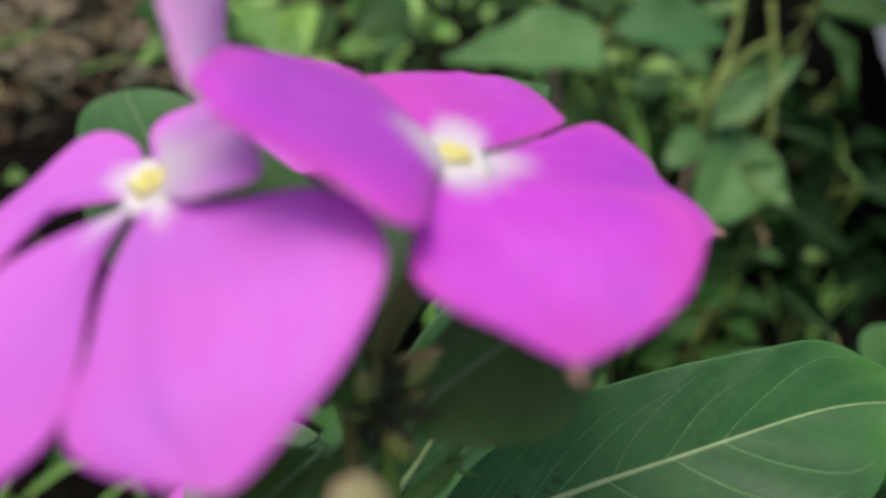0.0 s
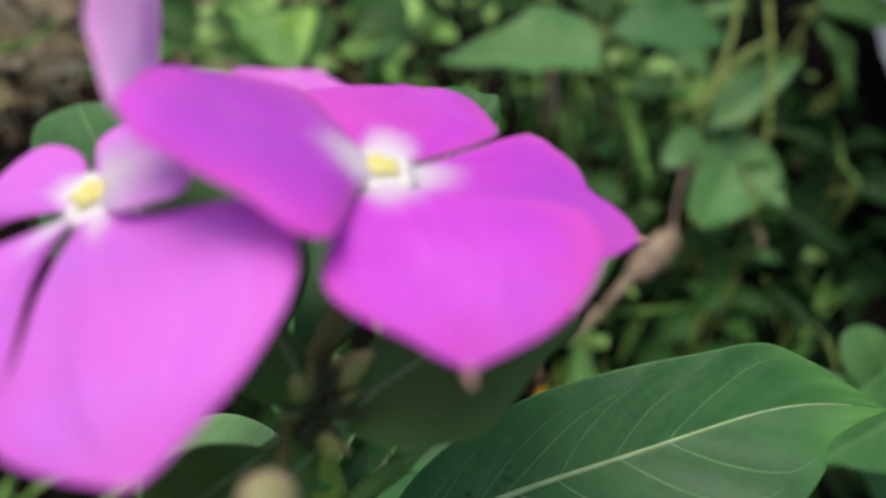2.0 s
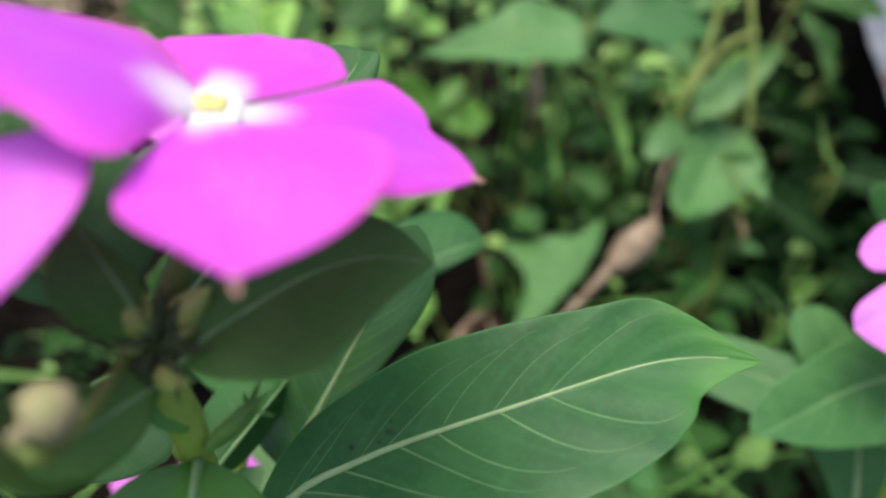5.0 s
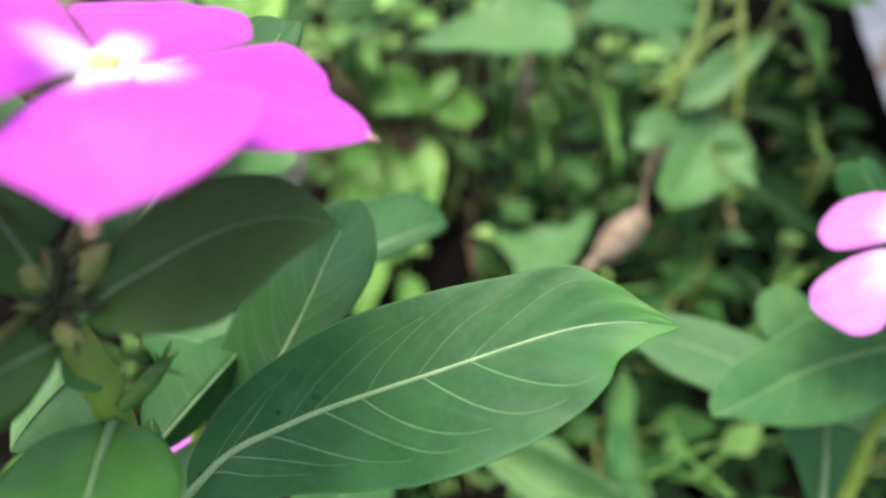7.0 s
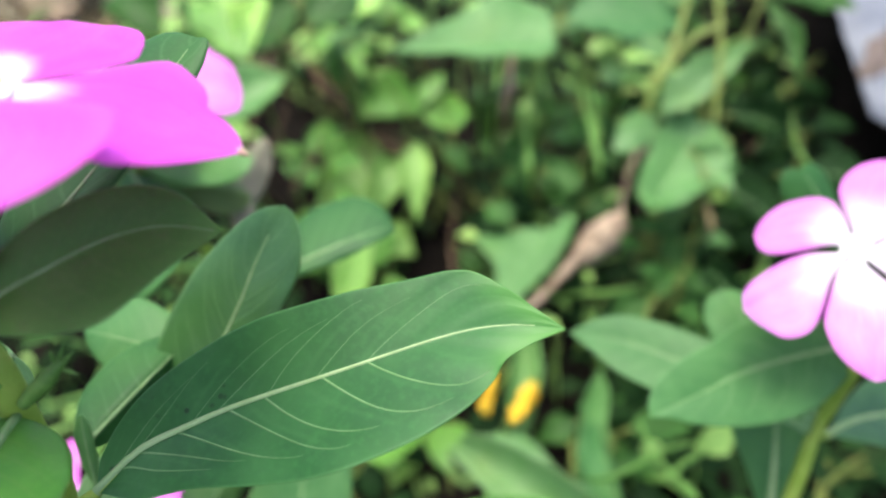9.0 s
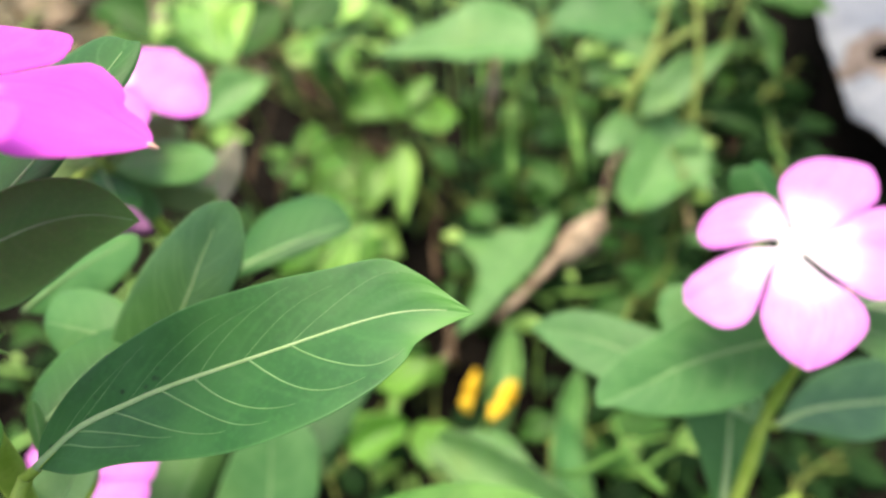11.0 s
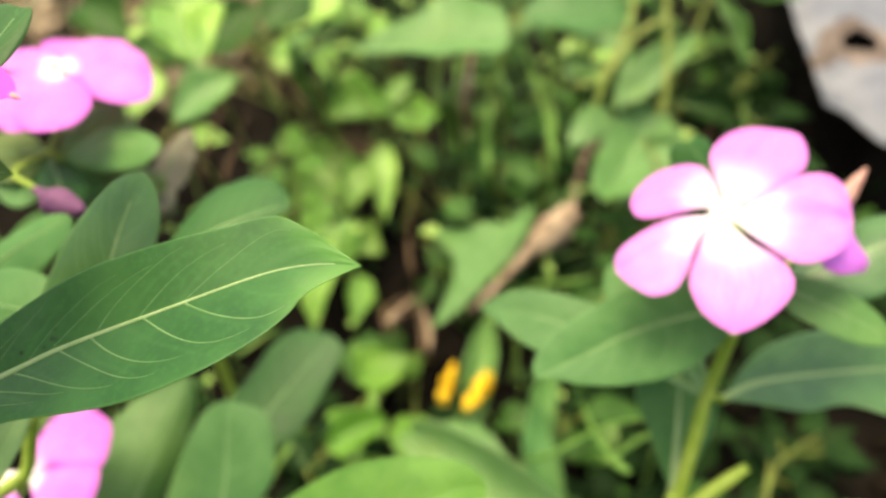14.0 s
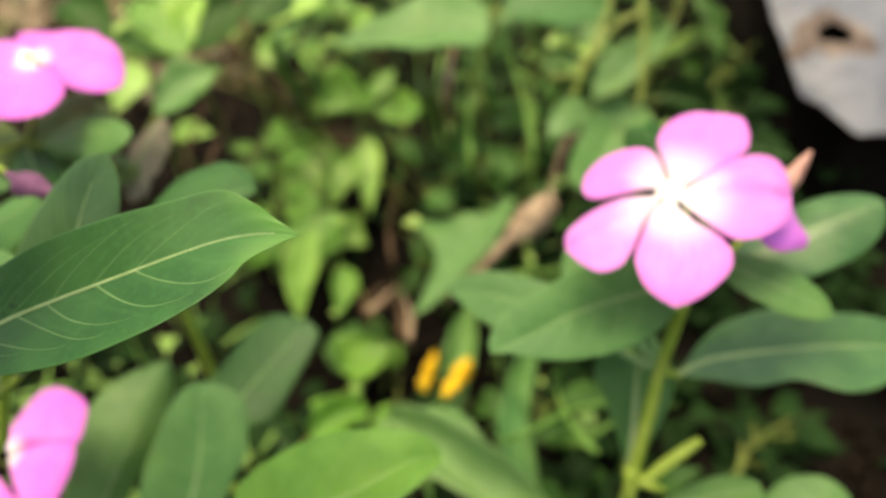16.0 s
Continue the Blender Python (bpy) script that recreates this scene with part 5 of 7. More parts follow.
sheet_leaf(low, [(0.0204, 0.0557, 0.1484), (0.0369, 0.0557, 0.1538), (0.0500, 0.0572, 0.1582), (0.0630, 0.0618, 0.1626), (0.0701, 0.0613, 0.1649)],
           [(0.0233, 0.0643, 0.1529), (0.0350, 0.0696, 0.1580), (0.0454, 0.0707, 0.1614), (0.0547, 0.0699, 0.1638), (0.0649, 0.0670, 0.1657), (0.0689, 0.0640, 0.1658)],
           [(0.0361, 0.0477, 0.1554), (0.0512, 0.0482, 0.1607), (0.0629, 0.0531, 0.1639), (0.0692, 0.0586, 0.1649)],
           mat=LEAF_FRESH, rib=0.0007, crease=0.08, dome=0.06, rag=0.012)
leaf(low, (-0.039, 0.0775, 0.1015), (-0.0229, 0.1285, 0.1229), (-0.0469, 0.1049, 0.1193), (-0.0249, 0.1035, 0.1085), mat=LEAF_PALE, sag=0.04, rib=0.0005, seed=54)
leaf(low, (-0.0174, 0.0358, 0.191), (-0.0095, 0.0574, 0.2009), (-0.0182, 0.0499, 0.2003), (-0.0094, 0.0474, 0.1967), mat=LEAF_STRAP, sag=0.03, rib=0.0005, seed=56)


# ---- weeds that stand out ----
broad_weed = thing("weed", (0.06, 0.45, -0.045), "tall weed with broad pointed leaves", "weed", "weeds")
sheet_leaf(broad_weed, [(0.0941, 0.3897, 0.1223), (0.0518, 0.3849, 0.1239), (-0.0029, 0.3741, 0.1243)],
           [(0.0882, 0.4128, 0.1325), (0.0588, 0.4175, 0.1387), (0.0314, 0.3980, 0.1324), (0.0149, 0.3864, 0.1286)],
           [(0.0881, 0.3733, 0.1210), (0.0585, 0.3711, 0.1214), (0.0255, 0.3720, 0.1227)],
           mat=LEAF_PALE, rib=0.0004, crease=0.10, dome=0.05, rag=0.05, wave=0.03)
stalk("stem", [(0.048, 0.438, -0.09), (0.0732, 0.4303, 0.0391), (0.0983, 0.4067, 0.1281)], 0.0011, 0.0007, STEM_OLIVE, broad_weed, "", 10, 6)
weed_leaf(broad_weed, (0.1025, 0.4127, 0.1273), (0.1725, 0.4101, 0.1202), (0.1356, 0.4346, 0.1359), (0.1326, 0.3919, 0.1164), a=0.55, b=0.8, mat=LEAF_SOFT, seed=61)
stalk("stem", [(0.06, 0.456, -0.09), (0.0812, 0.4424, 0.0387), (0.1025, 0.4127, 0.1273)], 0.0011, 0.0007, STEM_OLIVE, broad_weed, "", 10, 6)
weed_leaf(broad_weed, (0.0991, 0.416, 0.1313), (0.0927, 0.4831, 0.1647), (0.0717, 0.4512, 0.1436), (0.1164, 0.4569, 0.1478), mat=WEED, seed=62)
stalk("stem", [(0.072, 0.444, -0.09), (0.0855, 0.438, 0.0407), (0.0991, 0.416, 0.1313)], 0.0011, 0.0007, STEM_OLIVE, broad_weed, "", 10, 6)
weed_leaf(broad_weed, (-0.1199, 0.4164, 0.1133), (-0.1415, 0.449, 0.1376), (-0.1433, 0.4299, 0.1229), (-0.1196, 0.4401, 0.1258), mat=WEED, seed=63)
stalk("stem", [(0.054, 0.462, -0.09), (-0.033, 0.4472, 0.0316), (-0.1199, 0.4164, 0.1133)], 0.0011, 0.0007, STEM_OLIVE, broad_weed, "", 10, 6)
weed_leaf(broad_weed, (-0.0661, 0.4339, 0.1309), (-0.1096, 0.3942, 0.1175), (-0.0988, 0.422, 0.1343), (-0.0754, 0.3929, 0.1139), mat=WEED, seed=64)
stalk("stem", [(0.066, 0.45, -0.09), (-0.0001, 0.4499, 0.0405), (-0.0661, 0.4339, 0.1309)], 0.0011, 0.0007, STEM_OLIVE, broad_weed, "", 10, 6)
weed_leaf(broad_weed, (-0.1123, 0.445, 0.1312), (-0.1452, 0.4466, 0.1349), (-0.1305, 0.4516, 0.1401), (-0.1288, 0.4326, 0.1252), mat=WEED_LIT, seed=65)
stalk("stem", [(0.048, 0.438, -0.09), (-0.0321, 0.4495, 0.0406), (-0.1123, 0.445, 0.1312)], 0.0011, 0.0007, STEM_OLIVE, broad_weed, "", 10, 6)
weed_leaf(broad_weed, (-0.0172, 0.4521, 0.1342), (-0.0464, 0.4143, 0.1221), (-0.0447, 0.4367, 0.1331), (-0.0197, 0.4281, 0.1215), mat=WEED_LIT, seed=66)
stalk("stem", [(0.06, 0.456, -0.09), (0.0214, 0.462, 0.0421), (-0.0172, 0.4521, 0.1342)], 0.0011, 0.0007, STEM_OLIVE, broad_weed, "", 10, 6)
weed_leaf(broad_weed, (-0.1521, 0.4179, 0.1169), (-0.1891, 0.4431, 0.1333), (-0.1807, 0.4195, 0.1204), (-0.1598, 0.4462, 0.1353), mat=WEED, seed=67)
stalk("stem", [(0.072, 0.444, -0.09), (-0.04, 0.4389, 0.0334), (-0.1521, 0.4179, 0.1169)], 0.0011, 0.0007, STEM_OLIVE, broad_weed, "", 10, 6)
clover_weed = thing("weed", (-0.01, 0.42, -0.045), "low bright green weed with hanging pointed leaves", "weed", "weeds")
for foot, top in (((-0.01, 0.42, -0.05), (-0.004, 0.445, 0.045)), ((-0.02, 0.40, -0.05), (-0.035, 0.43, 0.03)), ((0.01, 0.42, -0.05), (0.03, 0.45, 0.03))):
    stalk("stem", [foot, Vector(foot).lerp(Vector(top), 0.5) + Vector((0.006, 0, 0)), top], 0.0014, 0.0008, VINE, clover_weed, "", 10, 6)
# Each leaf takes the green that carries its share of light.
weed_leaf(clover_weed, (-0.0256, 0.4498, 0.0199), (-0.0681, 0.3975, -0.0060), (-0.0588, 0.4334, 0.0180), (-0.0300, 0.4061, -0.0075), mat=WEED_LIT, seed=91)
weed_leaf(clover_weed, (-0.0054, 0.4329, 0.0140), (-0.0241, 0.3920, -0.0091), (-0.0298, 0.4209, 0.0074), (-0.0023, 0.4113, -0.0029), mat=WEED_LIT, seed=92)
weed_leaf(clover_weed, (0.0018, 0.4437, 0.0203), (0.0052, 0.3880, -0.0158), (-0.0096, 0.4195, 0.0075), (0.0142, 0.4214, 0.0052), mat=WEED_LIT, seed=93)
weed_leaf(clover_weed, (0.0088, 0.4637, 0.0347), (-0.0424, 0.4492, 0.0360), (-0.0211, 0.4788, 0.0516), (-0.0124, 0.4426, 0.0325), mat=WEED_HALF_LIT, seed=94)
weed_leaf(clover_weed, (0.0036, 0.4671, 0.0390), (0.0238, 0.4919, 0.0521), (0.0053, 0.4804, 0.0487), (0.0204, 0.4730, 0.0420), mat=WEED_HALF_LIT, seed=95)
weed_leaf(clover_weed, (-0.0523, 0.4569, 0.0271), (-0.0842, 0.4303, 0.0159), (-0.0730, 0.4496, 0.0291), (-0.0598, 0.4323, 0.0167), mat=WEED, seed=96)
weed_leaf(clover_weed, (-0.0181, 0.3958, -0.0143), (-0.0356, 0.3586, -0.0268), (-0.0384, 0.3822, -0.0169), (-0.0167, 0.3707, -0.0291), mat=WEED_HALF_LIT, seed=97)
weed_leaf(clover_weed, (-0.0372, 0.4071, -0.0026), (-0.0515, 0.3725, -0.0184), (-0.0553, 0.3982, -0.0060), (-0.0363, 0.3843, -0.0176), mat=WEED_LIT, seed=98)
weed_leaf(clover_weed, (0.0070, 0.4607, 0.0313), (0.0458, 0.4791, 0.0240), (0.0255, 0.4826, 0.0364), (0.0284, 0.4581, 0.0189), mat=WEED_HALF_LIT, seed=61)
weed_leaf(clover_weed, (-0.0540, 0.4396, 0.0265), (-0.0756, 0.4206, 0.0302), (-0.0671, 0.4490, 0.0325), (-0.0623, 0.4161, 0.0251), mat=WEED_HALF_LIT, seed=62)
weed_leaf(clover_weed, (-0.0196, 0.3666, 0.0026), (-0.0331, 0.3244, -0.0130), (-0.0412, 0.3494, -0.0009), (-0.0119, 0.3410, -0.0097), mat=WEED_HALF_LIT, seed=66)
weed_leaf(clover_weed, (-0.0470, 0.3661, -0.0038), (-0.0813, 0.3506, -0.0300), (-0.0734, 0.3636, -0.0170), (-0.0483, 0.3449, -0.0201), mat=WEED_HALF_LIT, seed=67)
weed_leaf(clover_weed, (-0.0151, 0.3809, -0.0120), (0.0047, 0.3649, -0.0242), (-0.0019, 0.3820, -0.0109), (-0.0125, 0.3656, -0.0239), mat=WEED_LIT, seed=68)
weed_leaf(clover_weed, (-0.0213, 0.3348, 0.0194), (-0.0349, 0.2961, -0.0300), (-0.0387, 0.3222, -0.0029), (-0.0127, 0.3154, 0.0020), mat=WEED_LIT, seed=69)
weed_leaf(clover_weed, (-0.0100, 0.3286, -0.0096), (-0.0099, 0.2933, -0.0260), (-0.0167, 0.3109, -0.0144), (0.0011, 0.3169, -0.0207), mat=WEED_HALF_LIT, seed=70)
weed_leaf(clover_weed, (0.0292, 0.2579, -0.0106), (-0.0030, 0.2523, -0.0300), (0.0026, 0.2676, -0.0170), (0.0223, 0.2425, -0.0245), mat=WEED_HALF_LIT, seed=71)
weed_leaf(clover_weed, (0.0268, 0.2566, -0.0300), (0.0373, 0.2692, -0.0192), (0.0234, 0.2649, -0.0240), (0.0354, 0.2586, -0.0276), mat=WEED_HALF_LIT, seed=72)
weed_leaf(clover_weed, (-0.0015, 0.4391, 0.0240), (-0.0341, 0.4380, 0.0334), (-0.0177, 0.4438, 0.0341), (-0.0141, 0.4285, 0.0171), mat=DRY, seed=73)
weed_leaf(clover_weed, (-0.0435, 0.4697, 0.0571), (-0.0254, 0.4617, 0.0415), (-0.0299, 0.4730, 0.0501), (-0.0389, 0.4577, 0.0480), mat=WEED, seed=74)
weed_leaf(clover_weed, (0.0236, 0.4401, 0.0173), (0.0425, 0.4221, 0.0027), (0.0382, 0.4389, 0.0114), (0.0260, 0.4218, 0.0086), mat=WEED, seed=75)
weed_leaf(clover_weed, (0.0417, 0.3384, -0.0204), (0.0266, 0.3157, -0.0300), (0.0268, 0.3276, -0.0204), (0.0395, 0.3257, -0.0295), mat=WEED, seed=76)
weed_leaf(clover_weed, (0.0530, 0.4089, -0.0041), (0.0983, 0.3916, -0.0300), (0.0824, 0.4133, -0.0085), (0.0691, 0.3926, -0.0215), mat=WEED_SHADED, seed=77)
weed_leaf(clover_weed, (0.0371, 0.3634, -0.0155), (0.0525, 0.3489, -0.0300), (0.0510, 0.3605, -0.0189), (0.0387, 0.3518, -0.0266), mat=WEED, seed=78)
weed_leaf(clover_weed, (0.0153, 0.2873, -0.0170), (0.0258, 0.2703, -0.0300), (0.0262, 0.2796, -0.0196), (0.0149, 0.2779, -0.0275), mat=WEED, seed=79)
arrow_weed = thing("weed", (0.085, 0.36, -0.045), "weed with an arrow-shaped leaf", "weed", "weeds")
sheet_leaf(arrow_weed, [(0.0885, 0.3209, 0.0348), (0.0690, 0.2893, 0.0301), (0.0453, 0.2450, 0.0236)],
           [(0.0769, 0.3211, 0.0355), (0.0599, 0.3167, 0.0348), (0.0449, 0.3132, 0.0343), (0.0566, 0.2937, 0.0316), (0.0563, 0.2767, 0.0291), (0.0496, 0.2580, 0.0264)],
           [(0.1071, 0.3352, 0.0371), (0.0959, 0.3030, 0.0328), (0.0754, 0.2754, 0.0282), (0.0568, 0.2538, 0.0245)],
           mat=LEAF_PALE, rib=0.0004, crease=0.06, dome=0.05, rag=0.05, wave=0.03)
stalk("stem", [(0.073, 0.348, -0.09), (0.0951, 0.3547, -0.0055), (0.1172, 0.3455, 0.039)], 0.0011, 0.0007, STEM_OLIVE, arrow_weed, "", 10, 6)
weed_leaf(arrow_weed, (0.0914, 0.3607, 0.0498), (0.1121, 0.3452, 0.0477), (0.1002, 0.3644, 0.0535), (0.1018, 0.3416, 0.0441), mat=WEED, seed=61)
stalk("stem", [(0.085, 0.366, -0.09), (0.0882, 0.3714, -0.0001), (0.0914, 0.3607, 0.0498)], 0.0011, 0.0007, STEM_OLIVE, arrow_weed, "", 10, 6)
weed_leaf(arrow_weed, (0.0538, 0.3326, 0.0448), (0.068, 0.3154, 0.0412), (0.0533, 0.316, 0.0428), (0.0685, 0.3273, 0.0465), mat=WEED, seed=62)
stalk("stem", [(0.097, 0.354, -0.09), (0.0754, 0.3513, -0.0026), (0.0538, 0.3326, 0.0448)], 0.0011, 0.0007, STEM_OLIVE, arrow_weed, "", 10, 6)
heart_weed = thing("weed", (0.16, 0.37, -0.045), "climbing weed with heart-shaped leaves", "weed", "weeds")
sheet_leaf(heart_weed, [(0.1768, 0.3521, 0.0877), (0.1570, 0.3255, 0.0760), (0.1398, 0.2988, 0.0643)],
           [(0.1678, 0.3585, 0.0907), (0.1518, 0.3487, 0.0865), (0.1435, 0.3326, 0.0794), (0.1349, 0.3121, 0.0703)],
           [(0.1845, 0.3497, 0.0869), (0.1893, 0.3339, 0.0805), (0.1827, 0.3189, 0.0740), (0.1605, 0.3045, 0.0673)],
           mat=LEAF_PALE, rib=0.0004, crease=0.22, dome=0.05, rag=0.05, wave=0.03)
stalk("stem", [(0.148, 0.358, -0.09), (0.164, 0.3648, 0.0196), (0.1799, 0.3556, 0.0892)], 0.0011, 0.0007, STEM_OLIVE, heart_weed, "", 10, 6)
sheet_leaf(heart_weed, [(0.1995, 0.3689, 0.1298), (0.1743, 0.3599, 0.1143), (0.1505, 0.3489, 0.0975)],
           [(0.1887, 0.3698, 0.1264), (0.1694, 0.3703, 0.1182), (0.1558, 0.3619, 0.1068)],
           [(0.1927, 0.3616, 0.1198), (0.1816, 0.3541, 0.1099), (0.1659, 0.3472, 0.0998)],
           mat=LEAF_PALE, rib=0.0004, crease=0.22, dome=0.05, rag=0.05, wave=0.03)
stalk("stem", [(0.16, 0.376, -0.09), (0.1806, 0.3831, 0.0424), (0.2011, 0.3742, 0.1347)], 0.0011, 0.0007, STEM_OLIVE, heart_weed, "", 10, 6)
weed_leaf(heart_weed, (0.1522, 0.3596, 0.0873), (0.1252, 0.3377, 0.0794), (0.1358, 0.3591, 0.0877), (0.1428, 0.3382, 0.0789), b=0.6, mat=LEAF_PALE, seed=62)
stalk("stem", [(0.172, 0.364, -0.09), (0.1621, 0.3698, 0.0186), (0.1522, 0.3596, 0.0873)], 0.0011, 0.0007, STEM_OLIVE, heart_weed, "", 10, 6)
weed_leaf(heart_weed, (0.2104, 0.3961, 0.1436), (0.2208, 0.3439, 0.1141), (0.2126, 0.3695, 0.1284), (0.2239, 0.3697, 0.1281), mat=WEED, seed=64)
stalk("stem", [(0.166, 0.37, -0.09), (0.1882, 0.391, 0.0468), (0.2104, 0.3961, 0.1436)], 0.0011, 0.0007, STEM_OLIVE, heart_weed, "", 10, 6)
weed_leaf(heart_weed, (0.2183, 0.4089, 0.142), (0.2588, 0.3817, 0.1403), (0.2414, 0.4159, 0.1489), (0.2339, 0.376, 0.135), mat=WEED, seed=65)
stalk("stem", [(0.148, 0.358, -0.09), (0.1832, 0.3915, 0.046), (0.2183, 0.4089, 0.142)], 0.0011, 0.0007, STEM_OLIVE, heart_weed, "", 10, 6)
weed_leaf(heart_weed, (0.1835, 0.3164, 0.0672), (0.2219, 0.291, 0.0514), (0.2022, 0.3169, 0.0667), (0.2037, 0.2906, 0.0519), mat=WEED_SHADED, seed=66)
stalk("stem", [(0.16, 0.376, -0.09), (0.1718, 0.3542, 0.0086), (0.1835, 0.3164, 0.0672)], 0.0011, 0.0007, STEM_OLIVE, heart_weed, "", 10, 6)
weed_leaf(heart_weed, (0.1909, 0.3522, 0.0927), (0.2261, 0.3448, 0.082), (0.2101, 0.3547, 0.0947), (0.2055, 0.331, 0.0833), mat=WEED_SHADED, seed=67)
stalk("stem", [(0.172, 0.364, -0.09), (0.1815, 0.3661, 0.0214), (0.1909, 0.3522, 0.0927)], 0.0011, 0.0007, STEM_OLIVE, heart_weed, "", 10, 6)
stalk("vine", [(0.168, 0.3984, 0.1531), (0.1624, 0.379, 0.1382), (0.1536, 0.3619, 0.1262), (0.1398, 0.345, 0.1147), (0.126, 0.3426, 0.1128)], 0.0017, 0.0012, VINE, heart_weed, "yellow-green twining stem", 20, 6)
stalk("vine", [(0.1802, 0.3866, 0.1539), (0.1797, 0.3598, 0.13), (0.1762, 0.3393, 0.1138), (0.1746, 0.3286, 0.1011)], 0.0017, 0.0012, VINE, heart_weed, "yellow-green twining stem", 20, 6)
stalk("vine", [(0.1813, 0.3677, 0.1393), (0.1629, 0.3613, 0.1328), (0.1444, 0.3451, 0.1146), (0.1382, 0.335, 0.1031)], 0.0017, 0.0012, VINE, heart_weed, "yellow-green twining stem", 20, 6)
dead = thing("dead_leaf", (0.1085, 0.2782, 0.0579), "curled brown dead leaf hanging on a dry stalk", "leaf")
pod("curled_leaf", [(0.1240, 0.2960, 0.0690), (0.1210, 0.2898, 0.0645), (0.1089, 0.2801, 0.0568), (0.0953, 0.2667, 0.0542)], [0.0006, 0.0014, 0.0068, 0.0094, 0.0064, 0.0018], DRY_TAN, dead, ridge=0.003, sides=16, n=26)
pod("shrivelled_tip", [(0.0960, 0.2675, 0.0542), (0.0805, 0.2530, 0.0465), (0.0656, 0.2403, 0.0400)], [0.0030, 0.0022, 0.0016, 0.0006], DRY_TAN, dead, ridge=0.0015, sides=10, n=16)
stalk("dry_stalk", [(0.155, 0.35, -0.045), (0.1438, 0.335, 0.0720), (0.1324, 0.3223, 0.0795), (0.1225, 0.2930, 0.0665)], 0.0005, 0.0007, DRY_TAN, dead, "", 18)
yellow = thing("yellow_flower", (0.075, 0.3, -0.045), "small orange-yellow flower heads on green stalks", "flower")
pod("flower_head", [(0.0501, 0.2138, 0.0013), (0.0522, 0.2291, -0.0039), (0.0564, 0.246, -0.0074)], [0.0013, 0.0031, 0.0021, 0.0033, 0.0025, 0.0012], YELLOW, yellow, ridge=0.003, sides=12, n=22)
stalk("stalk", [(0.075, 0.3, -0.045), (0.0501, 0.2138, 0.0013)], 0.001, 0.0008, STEM, yellow)
pod("flower_head", [(0.0633, 0.1957, 0.0178), (0.0699, 0.2084, 0.017), (0.0752, 0.2201, 0.015)], [0.0014, 0.0036, 0.0024, 0.0038, 0.0029, 0.0013], YELLOW, yellow, ridge=0.003, sides=12, n=22)
stalk("stalk", [(0.075, 0.3, -0.045), (0.0633, 0.1957, 0.0178)], 0.001, 0.0008, STEM, yellow)
# broad blades and single leaves of low weeds
pale_weed = thing("weed", (0.095, 0.26, -0.045), "pale grey-green strap-leaved weed", "weed", "weeds")
weed_leaf(pale_weed, (0.0644, 0.1879, -0.0011), (0.0755, 0.2672, 0.0091), (0.0611, 0.2248, 0.0013), (0.0779, 0.2253, 0.0006), a=0.5, b=1.1, mat=LEAF_PALE, end=1.8, seed=60)
stalk("stem", [(0.083, 0.248, -0.09), (0.0737, 0.226, -0.0256), (0.0644, 0.1879, -0.0011)], 0.0011, 0.0007, STEM_OLIVE, pale_weed, "", 10, 6)
weed_leaf(pale_weed, (0.0897, 0.1417, 0.0261), (0.1086, 0.2265, 0.0212), (0.0877, 0.1787, 0.0285), (0.1003, 0.1766, 0.0252), a=0.5, b=1.1, mat=LEAF_PALE, end=1.8, seed=61)
stalk("stem", [(0.095, 0.266, -0.09), (0.0924, 0.2118, -0.012), (0.0897, 0.1417, 0.0261)], 0.0011, 0.0007, STEM_OLIVE, pale_weed, "", 10, 6)
weed_leaf(pale_weed, (0.0862, 0.1551, 0.0214), (0.0402, 0.1811, 0.0135), (0.0645, 0.1851, 0.0167), (0.064, 0.1562, 0.0242), mat=LEAF_PALE, seed=62)
stalk("stem", [(0.107, 0.254, -0.09), (0.0966, 0.2126, -0.0143), (0.0862, 0.1551, 0.0214)], 0.0011, 0.0007, STEM_OLIVE, pale_weed, "", 10, 6)
round_weed = thing("weed", (0.03, 0.3, -0.045), "low bright round-leaved weed on soil", "weed", "weeds")
weed_leaf(round_weed, (-0.0007, 0.2033, -0.039), (-0.0044, 0.2382, -0.0376), (-0.0202, 0.2206, -0.0374), (0.0161, 0.2224, -0.0377), mat=WEED_HALF_LIT, a=0.4, b=0.4, seed=60)
stalk("stem", [(0.018, 0.288, -0.09), (0.0087, 0.2536, -0.0445), (-0.0007, 0.2033, -0.039)], 0.0011, 0.0007, STEM_OLIVE, round_weed, "", 10, 6)
weed_leaf(round_weed, (-0.0105, 0.1978, -0.0180), (0.0197, 0.2135, -0.0120), (0.0006, 0.2109, -0.0080), (0.0111, 0.1912, -0.0120), mat=WEED_HALF_LIT, a=0.45, b=0.7, seed=71)
weed_leaf(round_weed, (0.032, 0.2032, -0.039), (0.0305, 0.235, -0.039), (0.0184, 0.2196, -0.039), (0.0449, 0.2195, -0.039), mat=WEED_HALF_LIT, a=0.4, b=0.4, seed=61)
stalk("stem", [(0.03, 0.306, -0.09), (0.031, 0.2626, -0.0445), (0.032, 0.2032, -0.039)], 0.0011, 0.0007, STEM_OLIVE, round_weed, "", 10, 6)
weed_leaf(round_weed, (0.009, 0.2459, -0.0293), (0.0027, 0.2871, -0.02), (-0.0146, 0.2646, -0.0255), (0.0229, 0.2655, -0.0271), mat=WEED, seed=62)
stalk("stem", [(0.042, 0.294, -0.09), (0.0255, 0.278, -0.0396), (0.009, 0.2459, -0.0293)], 0.0011, 0.0007, STEM_OLIVE, round_weed, "", 10, 6)
